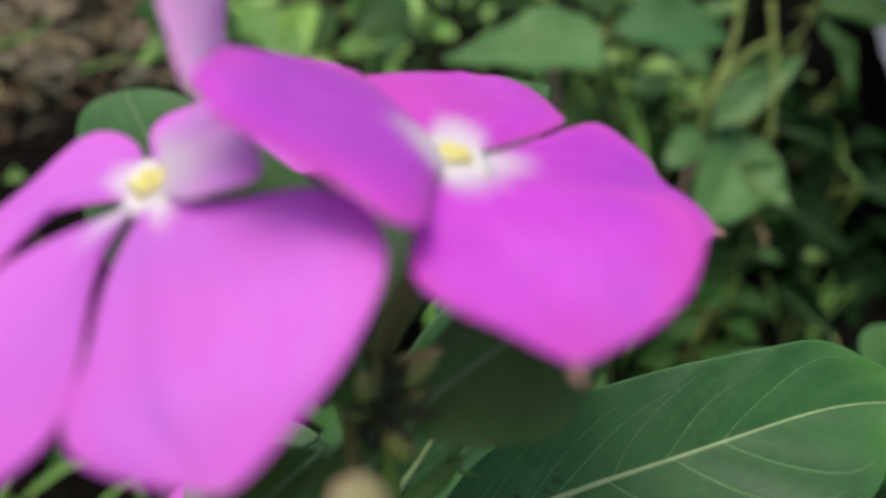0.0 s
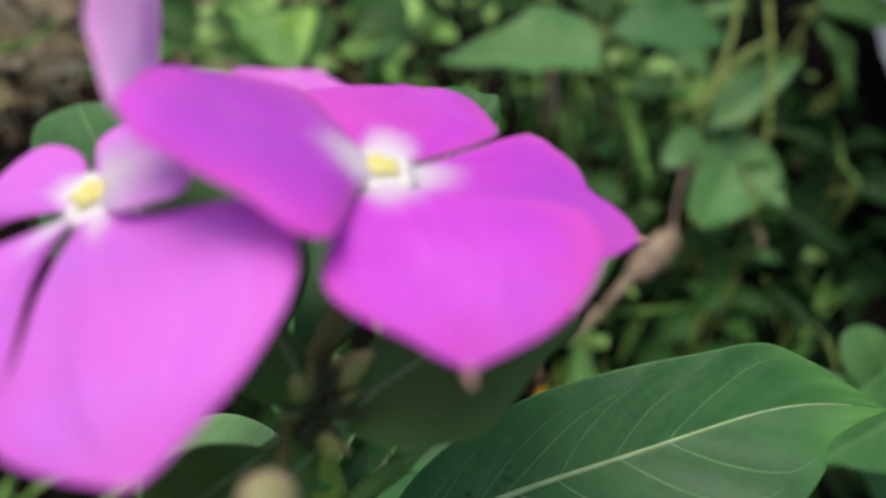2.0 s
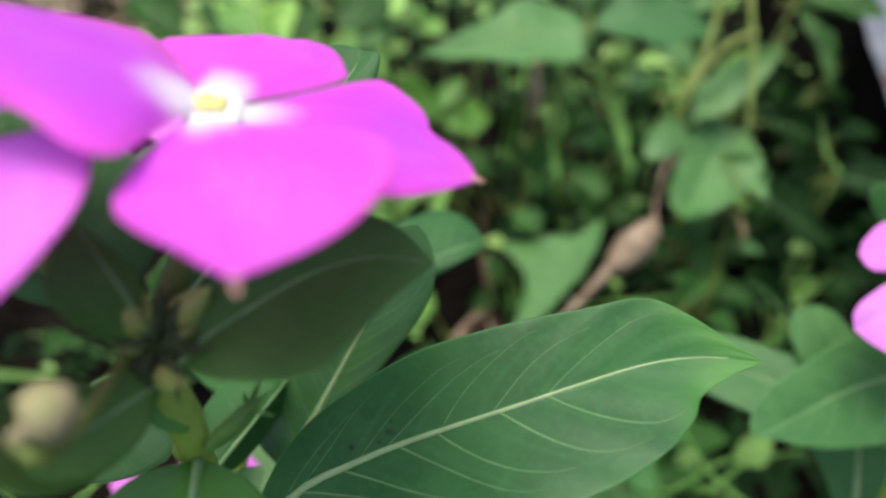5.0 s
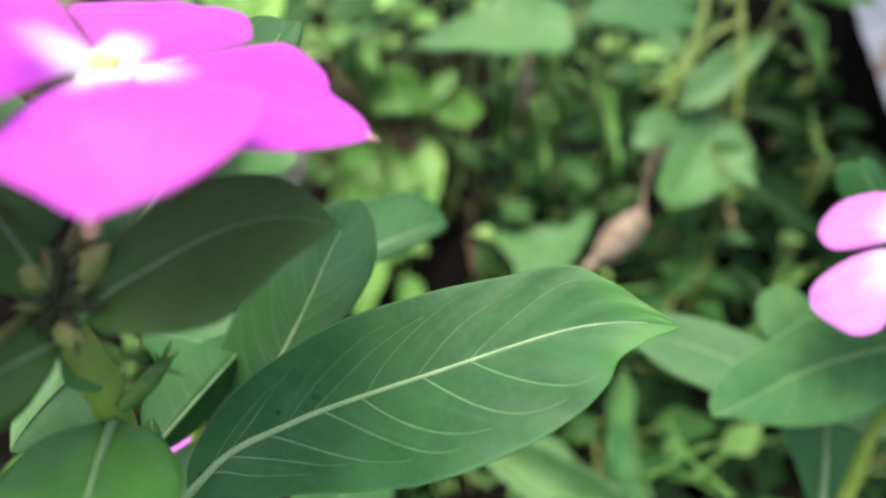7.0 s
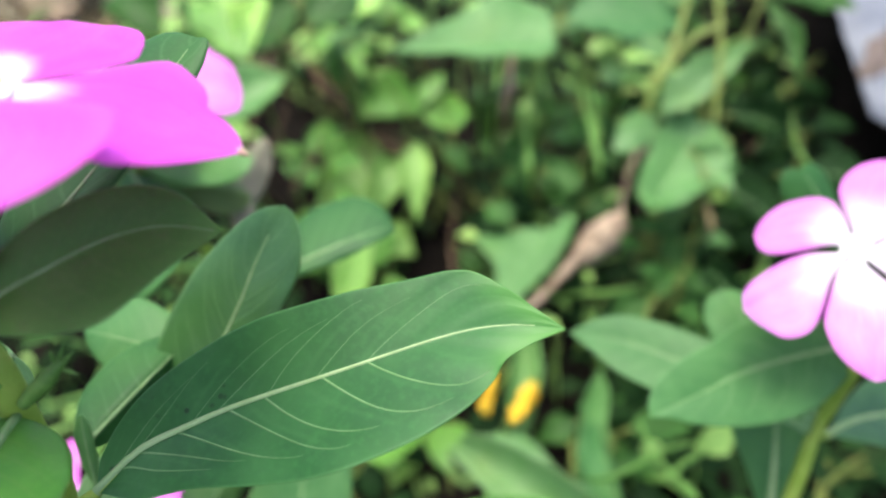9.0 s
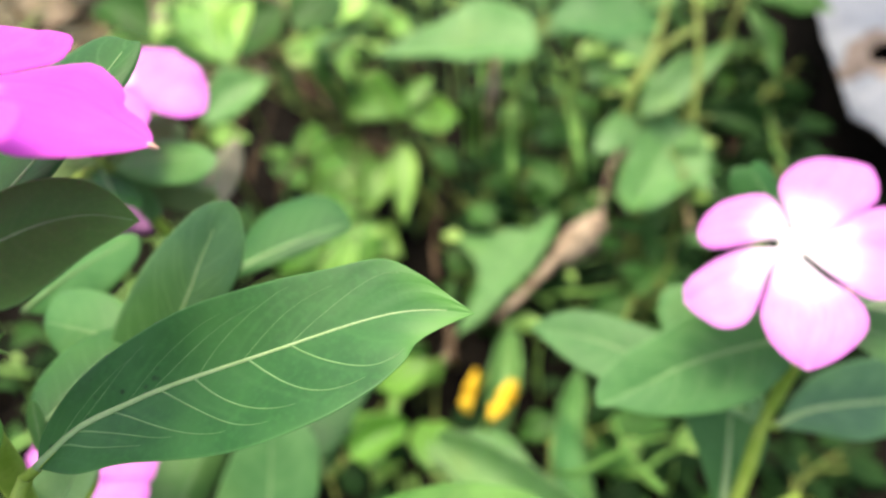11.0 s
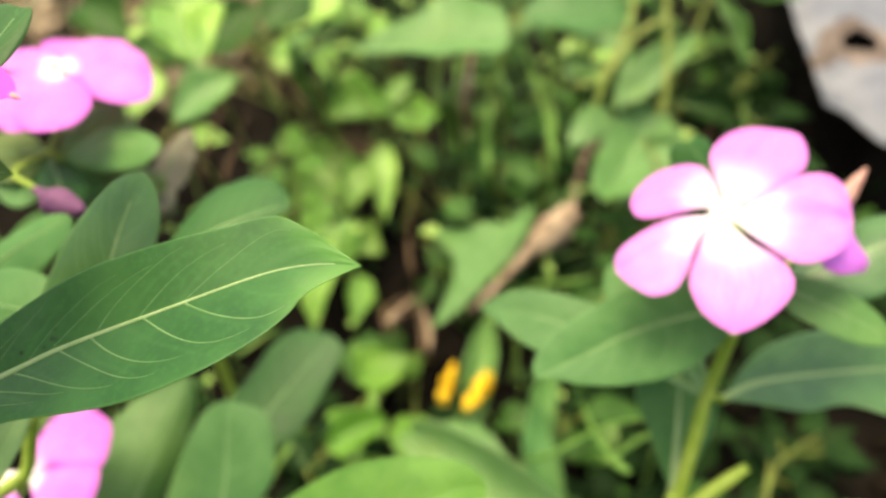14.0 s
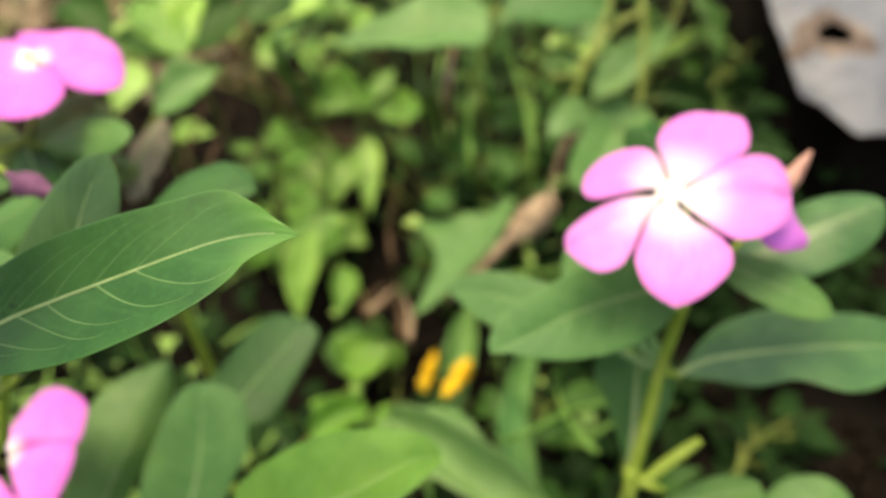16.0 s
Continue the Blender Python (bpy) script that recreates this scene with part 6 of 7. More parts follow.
weed_leaf(round_weed, (-0.0237, 0.3209, 0.0022), (-0.0108, 0.3524, 0.0189), (-0.0407, 0.3445, 0.0115), (-0.0036, 0.3406, 0.0043), mat=WEED_HALF_LIT, seed=63)
stalk("stem", [(0.024, 0.312, -0.09), (0.0001, 0.3245, -0.0239), (-0.0237, 0.3209, 0.0022)], 0.0011, 0.0007, STEM_OLIVE, round_weed, "", 10, 6)
weed_leaf(round_weed, (-0.0226, 0.1935, -0.0292), (-0.0409, 0.2242, -0.0317), (-0.0471, 0.2062, -0.0325), (-0.0206, 0.2108, -0.0288), mat=WEED_SHADED, seed=64)
stalk("stem", [(0.036, 0.3, -0.09), (0.0067, 0.2547, -0.0396), (-0.0226, 0.1935, -0.0292)], 0.0011, 0.0007, STEM_OLIVE, round_weed, "", 10, 6)
strap_weed = thing("weed", (0.09, 0.22, -0.045), "pale green strap-leaved weed bending over", "weed", "weeds")
weed_leaf(strap_weed, (0.1116, 0.1074, 0.0398), (0.0383, 0.1724, 0.031), (0.0716, 0.1351, 0.0349), (0.0861, 0.1464, 0.0476), a=0.4, b=0.6, mat=LEAF_STRAP, rag=0.08, end=1.8, seed=60)
stalk("stem", [(0.078, 0.208, -0.09), (0.0948, 0.1657, -0.0051), (0.1116, 0.1074, 0.0398)], 0.0011, 0.0007, STEM_OLIVE, strap_weed, "", 10, 6)
weed_leaf(strap_weed, (0.1018, 0.1148, 0.0391), (0.0969, 0.1815, 0.0384), (0.0862, 0.148, 0.0393), (0.1005, 0.1481, 0.0386), a=0.4, b=0.9, mat=LEAF_SOFT, rag=0.08, end=1.8, seed=61)
stalk("stem", [(0.09, 0.226, -0.09), (0.0959, 0.1784, -0.0054), (0.1018, 0.1148, 0.0391)], 0.0011, 0.0007, STEM_OLIVE, strap_weed, "", 10, 6)
rear_leaf = thing("weed", (-0.07, 0.38, -0.045), "weed with bright oval leaves", "weed", "weeds")
weed_leaf(rear_leaf, (-0.0751, 0.2823, 0.1313), (-0.0444, 0.3066, 0.1431), (-0.0673, 0.3049, 0.1425), (-0.0499, 0.2852, 0.1332), mat=LEAF_PALE, seed=60)
stalk("stem", [(-0.082, 0.368, -0.09), (-0.0785, 0.3331, 0.0406), (-0.0751, 0.2823, 0.1313)], 0.0011, 0.0007, STEM_OLIVE, rear_leaf, "", 10, 6)
weed_leaf(rear_leaf, (-0.0705, 0.3293, 0.1407), (-0.1110, 0.3690, 0.1550), (-0.0985, 0.3435, 0.1430), (-0.0812, 0.3612, 0.1505), mat=WEED_HALF_LIT, seed=61)
weed_leaf(rear_leaf, (-0.0720, 0.3320, 0.1400), (-0.0700, 0.3780, 0.1560), (-0.0840, 0.3560, 0.1490), (-0.0640, 0.3580, 0.1480), mat=WEED_LIT, seed=65)
weed_leaf(rear_leaf, (-0.0760, 0.3330, 0.1380), (-0.1180, 0.3480, 0.1440), (-0.1010, 0.3500, 0.1460), (-0.0980, 0.3330, 0.1370), mat=WEED, seed=66)
stalk("stem", [(-0.07, 0.386, -0.09), (-0.0703, 0.3656, 0.0453), (-0.0705, 0.3293, 0.1407)], 0.0011, 0.0007, STEM_OLIVE, rear_leaf, "", 10, 6)
weed_leaf(rear_leaf, (-0.0428, 0.3605, 0.1454), (-0.0212, 0.3973, 0.157), (-0.0451, 0.3827, 0.1567), (-0.0172, 0.3628, 0.1466), mat=WEED, seed=62)
stalk("stem", [(-0.058, 0.374, -0.09), (-0.0504, 0.3753, 0.0477), (-0.0428, 0.3605, 0.1454)], 0.0011, 0.0007, STEM_OLIVE, rear_leaf, "", 10, 6)
far_side_weed = thing("weed", (0.2, 0.27, -0.045), "weed leaves coloured for shade", "weed", "weeds")
weed_leaf(far_side_weed, (0.1563, 0.194, 0.0906), (0.1527, 0.2401, 0.0772), (0.1503, 0.214, 0.0806), (0.1601, 0.2206, 0.0878), mat=WEED_SHADED, seed=60)
stalk("stem", [(0.188, 0.258, -0.09), (0.1721, 0.234, 0.0203), (0.1563, 0.194, 0.0906)], 0.0011, 0.0007, STEM_OLIVE, far_side_weed, "", 10, 6)
weed_leaf(far_side_weed, (0.2181, 0.3075, 0.0849), (0.2533, 0.2936, 0.0834), (0.2389, 0.3119, 0.0889), (0.2331, 0.2894, 0.0796), mat=WEED_SHADED, seed=61)
stalk("stem", [(0.2, 0.276, -0.09), (0.209, 0.2997, 0.0174), (0.2181, 0.3075, 0.0849)], 0.0011, 0.0007, STEM_OLIVE, far_side_weed, "", 10, 6)

sprig([(-0.0660, 0.3612, -0.0093), (-0.0581, 0.4007, 0.0065), (-0.0722, 0.4303, 0.0275)], 10, (0.021, 0.036), WEED_HALF_LIT, "weed with hanging pointed leaves in half-lit green", 3)
sprig([(0.0864, 0.3705, 0.0310), (0.0950, 0.3985, 0.0485), (0.0849, 0.4359, 0.0629)], 14, (0.018, 0.033), WEED, "mid-green weed among grass stems", 4)
sprig([(0.1088, 0.3735, 0.0330), (0.1256, 0.4017, 0.0502), (0.1128, 0.4391, 0.0649)], 12, (0.018, 0.033), WEED, "mid-green weed among grass stems", 5)
sprig([(0.1389, 0.2672, 0.0126), (0.1622, 0.3087, 0.0140), (0.1529, 0.3396, 0.0205)], 12, (0.018, 0.033), WEED, "mid-green weed in the shade", 6)
sprig([(0.1719, 0.3147, 0.0676), (0.1678, 0.3482, 0.0769), (0.1628, 0.3878, 0.0936)], 8, (0.015, 0.027), LEAF_PALE, "pale climbing weed leaves", 7)
sprig([(0.0746, 0.3488, 0.0056), (0.0600, 0.3709, 0.0175), (0.0722, 0.4026, 0.0236)], 10, (0.018, 0.030), WEED_SHADED, "weed leaves coloured for shade", 8)
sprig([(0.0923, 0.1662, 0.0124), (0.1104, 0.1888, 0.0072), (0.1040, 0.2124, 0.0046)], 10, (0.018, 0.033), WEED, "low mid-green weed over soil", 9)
sprig([(0.1966, 0.1571, -0.0050), (0.2128, 0.1808, -0.0087), (0.2416, 0.2023, -0.0159)], 10, (0.015, 0.030), WEED_SHADED, "weed leaves coloured for shade", 10)
sprig([(0.0168, 0.2095, -0.0486), (0.0028, 0.2253, -0.0443), (0.0282, 0.2361, -0.0487)], 9, (0.021, 0.036), WEED_LIT, "low bright round-leaved weed", 11)
sprig([(-0.0453, 0.4891, 0.0825), (-0.0138, 0.5201, 0.0866), (-0.0670, 0.5400, 0.0974)], 10, (0.024, 0.042), WEED_HALF_LIT, "weed behind the flowers in half-lit green", 12)
sprig([(-0.1322, 0.4062, 0.1047), (-0.1479, 0.4416, 0.1171), (-0.1325, 0.4740, 0.1237)], 9, (0.027, 0.045), WEED_LIT, "yellow-green weed behind the flowers", 13)
sprig([(0.1296, 0.4751, 0.1070), (0.1493, 0.4679, 0.0971), (0.1820, 0.5039, 0.1069)], 10, (0.024, 0.045), LEAF_PALE, "pale broad weed leaves", 14)
sprig([(0.2544, 0.3823, 0.0496), (0.2458, 0.4186, 0.0619), (0.2915, 0.4696, 0.0735)], 12, (0.018, 0.036), WEED_SHADED, "weed leaves coloured for shade", 15)
sprig([(0.1537, 0.2815, 0.0136), (0.1740, 0.3131, 0.0196), (0.1676, 0.3538, 0.0217)], 12, (0.015, 0.030), WEED, "mid-green weed in the shade", 16)


# ---- grass blades ----
blade([(0.1165, 0.3529, 0.0548), (0.1135, 0.3842, 0.0836), (0.1014, 0.4212, 0.1112)], 0.0020, GRASS, "green grass blade")
blade([(0.121, 0.3643, 0.0595), (0.1197, 0.3821, 0.0808), (0.1156, 0.4124, 0.1)], 0.0023, GRASS, "green grass blade")
blade([(0.0815, 0.37, 0.0686), (0.0836, 0.3906, 0.0844), (0.089, 0.414, 0.1034)], 0.0034, GRASS, "green grass blade")
blade([(0.0635, 0.3811, 0.0743), (0.0658, 0.3997, 0.0877), (0.0687, 0.4147, 0.1053)], 0.0060, STRAW, "straw-coloured dry blade")
blade([(0.0507, 0.3879, 0.0746), (0.0487, 0.4016, 0.0909), (0.0463, 0.413, 0.1046)], 0.0031, GRASS, "green grass blade")
blade([(0.0736, 0.3709, 0.0701), (0.0752, 0.3904, 0.0847), (0.0783, 0.4115, 0.101)], 0.0023, GRASS, "green grass blade")
blade([(0.1378, 0.3893, 0.0882), (0.1304, 0.4054, 0.0993), (0.1227, 0.4195, 0.1079)], 0.0031, GRASS, "green grass blade")
blade([(-0.0463, 0.4116, 0.0913), (-0.0333, 0.434, 0.1002), (-0.0047, 0.4726, 0.119)], 0.0071, LEAF_PALE, "broad pale green grass blade")
blade([(-0.0244, 0.4168, 0.0962), (-0.0129, 0.4097, 0.0956), (-0.0044, 0.4197, 0.0985)], 0.0055, DRY, "dry brown stalk")
blade([(0.1004, 0.2684, 0.0316), (0.1216, 0.2699, 0.0322), (0.1399, 0.2732, 0.0352)], 0.0031, GRASS, "green grass blade")
blade([(0.1741, 0.2982, 0.0459), (0.1755, 0.3233, 0.0586), (0.178, 0.3471, 0.0698)], 0.0033, STRAW, "straw-coloured dry blade")
blade([(0.2017, 0.3456, 0.0666), (0.2067, 0.3489, 0.0702), (0.2156, 0.3591, 0.0734)], 0.0076, DRY, "dry brown stalk")
blade([(0.2273, 0.3177, 0.0659), (0.2279, 0.3432, 0.0792), (0.2315, 0.3654, 0.0885)], 0.0023, GRASS, "green grass blade")
blade([(0.1969, 0.2623, 0.0529), (0.1832, 0.2507, 0.0483), (0.1629, 0.2262, 0.0458)], 0.0031, GRASS, "green grass blade")
blade([(0.1412, 0.1958, 0.0672), (0.1598, 0.2125, 0.0705), (0.1944, 0.2443, 0.0753)], 0.0021, GRASS, "green grass blade")
blade([(0.1498, 0.2059, 0.0632), (0.1665, 0.2246, 0.069), (0.1886, 0.2552, 0.073)], 0.0021, GRASS, "green grass blade")
blade([(0.1225, 0.1282, 0.0656), (0.1149, 0.1487, 0.0593), (0.112, 0.1706, 0.0543)], 0.0028, GRASS, "green grass blade")
blade([(0.087, 0.137, 0.0624), (0.118, 0.1457, 0.0711), (0.147, 0.1484, 0.0728)], 0.0024, GRASS, "green grass blade")
blade([(0.0453, 0.2019, 0.05), (0.0423, 0.2189, 0.055), (0.0364, 0.2347, 0.0588)], 0.0050, DRY, "dry brown grass blade")
blade([(0.0301, 0.2152, 0.0514), (0.0237, 0.229, 0.0528), (0.04, 0.2438, 0.0539)], 0.0050, DRY, "dry brown grass blade")
blade([(-0.0262, 0.3167, 0.1149), (-0.0464, 0.3523, 0.1278), (-0.0715, 0.3831, 0.1354)], 0.0030, DRY, "dry brown grass blade")
blade([(-0.1172, 0.4117, 0.1013), (-0.1317, 0.4451, 0.1073), (-0.1591, 0.4769, 0.1122)], 0.0031, DRY, "dry brown stalk")
blade([(-0.07, 0.3133, 0.0674), (-0.0678, 0.3442, 0.087), (-0.0639, 0.3821, 0.0974)], 0.0031, DRY, "dry brown stalk")
blade([(-0.0553, 0.3113, 0.0642), (-0.048, 0.3357, 0.0756), (-0.042, 0.3576, 0.084)], 0.0031, DRY, "dry brown stalk")
blade([(0.0073, 0.4463, 0.1003), (0.0143, 0.4282, 0.0956), (0.0286, 0.413, 0.0939)], 0.0031, DRY, "dry brown stalk")
blade([(0.036, 0.2659, 0.0388), (0.0325, 0.2906, 0.0514), (0.036, 0.3256, 0.0583)], 0.0031, DRY, "dry brown stalk")
blade([(0.022, 0.236, 0.03), (0.0315, 0.2508, 0.0297), (0.0403, 0.2579, 0.029)], 0.0031, DRY, "dry brown stalk")
blade([(-0.3518, 0.5144, 0.0574), (-0.3225, 0.5381, 0.0701), (-0.3056, 0.5623, 0.0833)], 0.0049, GRASS, "green grass blade")
blade([(-0.2723, 0.4968, 0.0519), (-0.2555, 0.5144, 0.0574), (-0.2293, 0.52, 0.0641)], 0.0035, GRASS, "green grass blade")

blade([(-0.0380, 0.3902, 0.1103), (-0.0250, 0.4251, 0.1201), (-0.0077, 0.4745, 0.1314)], 0.0100, LEAF_PALE, "broad pale green grass blade")
blade([(0.1173, 0.3321, 0.0609), (0.1136, 0.3777, 0.0848), (0.1010, 0.4329, 0.1053)], 0.0029, GRASS, "green grass blade")
blade([(0.0581, 0.3920, 0.0745), (0.0614, 0.4153, 0.0867), (0.0663, 0.4428, 0.0960)], 0.0045, GRASS, "green grass blade")
blade([(0.0676, 0.3867, 0.0832), (0.0688, 0.4086, 0.0938), (0.0737, 0.4287, 0.1020)], 0.0080, STRAW_PALE, "straw-coloured dry blade")
blade([(0.0800, 0.3539, 0.0427), (0.0792, 0.3878, 0.0680), (0.0882, 0.4325, 0.0899)], 0.0042, GRASS, "green grass blade")
blade([(0.0921, 0.3928, 0.0731), (0.0894, 0.4160, 0.0856), (0.0851, 0.4492, 0.0947)], 0.0042, GRASS, "green grass blade")
blade([(0.1464, 0.3626, 0.0958), (0.1366, 0.4009, 0.0955), (0.1189, 0.4381, 0.0945)], 0.0056, GRASS, "green grass blade")
blade([(0.1484, 0.2006, 0.0725), (0.1734, 0.2319, 0.0618), (0.2036, 0.2652, 0.0532)], 0.0035, GRASS, "green grass blade")
blade([(0.1195, 0.1599, 0.0258), (0.1447, 0.1739, 0.0257), (0.1739, 0.1845, 0.0212)], 0.0031, GRASS, "green grass blade")
blade([(0.0400, 0.2486, -0.0030), (0.0413, 0.2658, 0.0018), (0.0360, 0.2832, 0.0076)], 0.0070, DRY_TAN, "brown withered blade")
blade([(0.0180, 0.2583, 0.0101), (0.0252, 0.2727, 0.0113), (0.0361, 0.2864, 0.0115)], 0.0060, DRY_TAN, "brown withered blade")
blade([(-0.0284, 0.3765, 0.0774), (-0.0507, 0.4103, 0.0884), (-0.0824, 0.4428, 0.0984)], 0.0035, DRY, "dry brown stalk")
blade([(-0.0863, 0.3252, 0.0666), (-0.0894, 0.3640, 0.0822), (-0.0842, 0.4143, 0.0955)], 0.0040, DRY, "dry brown stalk")

SACK_POINTS = dict(top=(0.2823, 0.4391, 0.1107), corner=(0.294, 0.3851, 0.0762), foot=(0.3204, 0.3579, 0.0574), tear=(0.3183, 0.4185, 0.0993), far=(0.4339, 0.3786, 0.0442))
GAPS = [(-0.130, 0.478, 0.030), (-0.100, 0.455, 0.035), (-0.081, 0.479, 0.025), (-0.131, 0.445, 0.020), (-0.123, 0.488, 0.060), (0.331, 0.429, 0.035), (-0.119, 0.536, 0.050), (-0.131, 0.446, 0.050), (0.270, 0.489, 0.028), (0.315, 0.478, 0.028), (0.022, 0.238, 0.045), (-0.002, 0.282, 0.040), (0.014, 0.411, 0.035), (-0.055, 0.542, 0.035), (-0.015, 0.549, 0.035), (-0.042, 0.456, 0.035), (-0.047, 0.564, 0.030), (-0.009, 0.607, 0.030), (-0.084, 0.437, 0.030), (-0.039, 0.283, 0.030), (-0.128, 0.579, 0.030), (-0.187, 0.560, 0.030), (0.046, 0.499, 0.030), (0.119, 0.478, 0.030), (0.154, 0.354, 0.030), (0.059, 0.254, 0.030), (0.027, 0.312, 0.030), (0.122, 0.565, 0.030), (0.017, 0.516, 0.030), (-0.073, 0.476, 0.030), (-0.050, 0.395, 0.030), (-0.033, 0.342, 0.030), (-0.010, 0.312, 0.030), (0.021, 0.333, 0.030), (0.029, 0.380, 0.030), (0.034, 0.448, 0.025), (-0.087, 0.454, 0.035), (-0.093, 0.449, 0.030), (-0.063, 0.434, 0.025), (-0.084, 0.510, 0.030), (0.026, 0.538, 0.030), (0.126, 0.498, 0.030), (0.132, 0.443, 0.025), (-0.112, 0.452, 0.030), (-0.078, 0.404, 0.030), (0.023, 0.258, 0.030), (-0.009, 0.279, 0.030), (0.033, 0.327, 0.030), (0.040, 0.388, 0.030), (0.174, 0.375, 0.030)]

# ---- white sack with a torn hole ----
def build_sack():
    k = {n: Vector(p) for n, p in SACK_POINTS.items()}
    sack = thing("sack", (k["foot"].x + 0.1, k["foot"].y + 0.1, -0.045), "crumpled white plastic sack with a torn hole lying on soil", "sack")
    top, corner, foot, far, tear = k["top"], k["corner"], k["foot"], k["far"], k["tear"]
    back = Vector((0.10, 0.90, 0.42)).normalized() * 0.42
    bm = bmesh.new()
    n = 84
    face_n = (far - foot).cross(back).normalized()
    if face_n.z < 0:
        face_n = -face_n
    slope = (top - corner) / 0.36
    rows = []
    for i in range(n + 1):
        u = (i / n) ** 1.3
        row = []
        for j in range(n + 1):
            v = (j / n) ** 1.5
            low = corner.lerp(foot, v / 0.28) if v < 0.28 else foot.lerp(far, (v - 0.28) / 0.72)
            p = low + slope.lerp(back, min(1, v * 2)) * u
            puff = 0.012 * math.sin(math.pi * min(1, v * 1.3)) * math.sin(math.pi * min(1, u + 0.1))
            crumple = 0.004 * noise.noise(p * 24) + 0.0015 * noise.noise(p * 80)
            edge = -0.003 * (1 - min(1, v * 12)) ** 2 - 0.003 * (1 - min(1, u * 12)) ** 2
            row.append(bm.verts.new(p + face_n * (puff + crumple + edge)))
        rows.append(row)
    mids = [q.co for row in rows for q in row]
    tear = min(mids, key=lambda c: (c - tear).length)
    for i in range(n):
        for j in range(n):
            mid = sum((q.co for q in (rows[i][j], rows[i + 1][j], rows[i + 1][j + 1], rows[i][j + 1])), Vector()) / 4
            d = mid - tear
            d -= face_n * d.dot(face_n)
            long = (far - foot).normalized()
            e = d - long * d.dot(long)
            r = (d.dot(long) ** 2 + (1.35 * e.length) ** 2) ** 0.5 * (1 + 0.5 * noise.noise(mid * 55))
            if r > 0.0115:
                f = bm.faces.new((rows[i][j], rows[i][j + 1], rows[i + 1][j + 1], rows[i + 1][j]))
                f.material_index = 1 if r < 0.025 else 0
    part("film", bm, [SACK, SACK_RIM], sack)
    # the filling, seen through the tear
    bm = bmesh.new()
    lo, hi = [], []
    for q in (corner.lerp(far, 0.1), foot.lerp(far, 0.1), far, far + back, corner.lerp(far, 0.1) + back):
        hi.append(bm.verts.new(q - face_n * 0.03 + back * 0.05))
        lo.append(bm.verts.new(Vector((q.x, q.y + 0.03, -0.065))))
    bm.faces.new(hi)
    for a in range(5):
        bm.faces.new((lo[a], lo[(a + 1) % 5], hi[(a + 1) % 5], hi[a]))
    bmesh.ops.recalc_face_normals(bm, faces=bm.faces)
    part("filling", bm, SOIL, sack, "potting soil filling, near black for shade")


build_sack()


# ---- low growth, litter and crumbs ----
def small_leaf(bm, uvl, p, way, up, length, width, fold=0.4):
    """A small pointed leaf of twelve faces with a fold along its midrib."""
    side = way.cross(up).normalized()
    up = side.cross(way).normalized()
    prev = None
    for q, w in ((0.0, 0.10), (0.2, 0.82), (0.4, 1.0), (0.72, 0.46), (1.0, 0.02)):
        c = p + way * (length * q) + up * (length * 0.18 * math.sin(q * 2.6))
        e = side * (width * 0.5 * w)
        lift = up * (width * 0.5 * w * fold)
        row = [(bm.verts.new(c - e + lift), (q, 0.0)), (bm.verts.new(c), (q, 0.5)), (bm.verts.new(c + e + lift), (q, 1.0))]
        if prev:
            for k in (0, 1):
                quad = (prev[k], prev[k + 1], row[k + 1], row[k])
                f = bm.faces.new([z[0] for z in quad])
                for loop, z in zip(f.loops, quad):
                    loop[uvl].uv = z[1]
        prev = row


def hollow(x, y, z, pad=0.0):
    """Hollows between the weeds, leaning as the stems lean; shade-dark soil shows there."""
    return any((x - gx) ** 2 + (y + 1.2 * z - gy) ** 2 < (r + pad) ** 2 for gx, gy, r in GAPS)


def open_soil(x, y):
    """Bare stretches between the weeds."""
    return (x < -0.16 and y > 0.30) or (x > 0.24 and y > 0.16 and x - y > -0.16) or (x > 0.16 and y < 0.30)


def growth(name, count, low, high, size, slim, mat, label, seed, xr=(-0.32, 0.36), yr=(0.13, 0.70), bare=0.06, lean=0.5, ragged=0.0):
    rng = random.Random(seed)
    bm = bmesh.new()
    uvl = bm.loops.layers.uv.new("UVMap")
    made = 0
    while made < count:
        x, y = rng.uniform(*xr), rng.uniform(*yr)
        edge = min(x - xr[0], xr[1] - x, y - yr[0], yr[1] - y)
        if ragged and edge < ragged * (0.5 + 0.9 * noise.noise(Vector((x * 6, y * 6, 4.2)))):
            continue
        if noise.noise(Vector((x * 16, y * 16, seed))) < -0.08 or (open_soil(x, y) and rng.random() > bare):
            continue
        far = max(0.0, y - 0.12)
        z = ground_height(x, y) + rng.uniform(low, high) * min(1.0, 0.4 + far * 3)
        if hollow(x, y, z, 0.02 if size[1] > 0.045 else 0.0) and rng.random() > 0.03:
            continue
        ang = rng.uniform(0, 6.283)
        way = Vector((math.cos(ang), math.sin(ang), rng.uniform(-0.3, lean))).normalized()
        up = Vector((rng.gauss(0, 0.35), rng.gauss(-0.2, 0.35), 1)).normalized()
        s = rng.uniform(*size)
        small_leaf(bm, uvl, Vector((x, y, z)), way, up, s, s * rng.uniform(*slim))
        root = Vector((x + rng.gauss(0, 0.006), y + rng.gauss(0, 0.006), ground_height(x, y) - 0.002))
        small_leaf(bm, uvl, root, (Vector((x, y, z)) - root).normalized(), Vector((0, -1, 0.2)), (Vector((x, y, z)) - root).length, 0.0016, 0.4)
        made += 1
    ob = part(name, bm, mat, None)
    return tagged(ob, label, "weeds", kind="stuff")


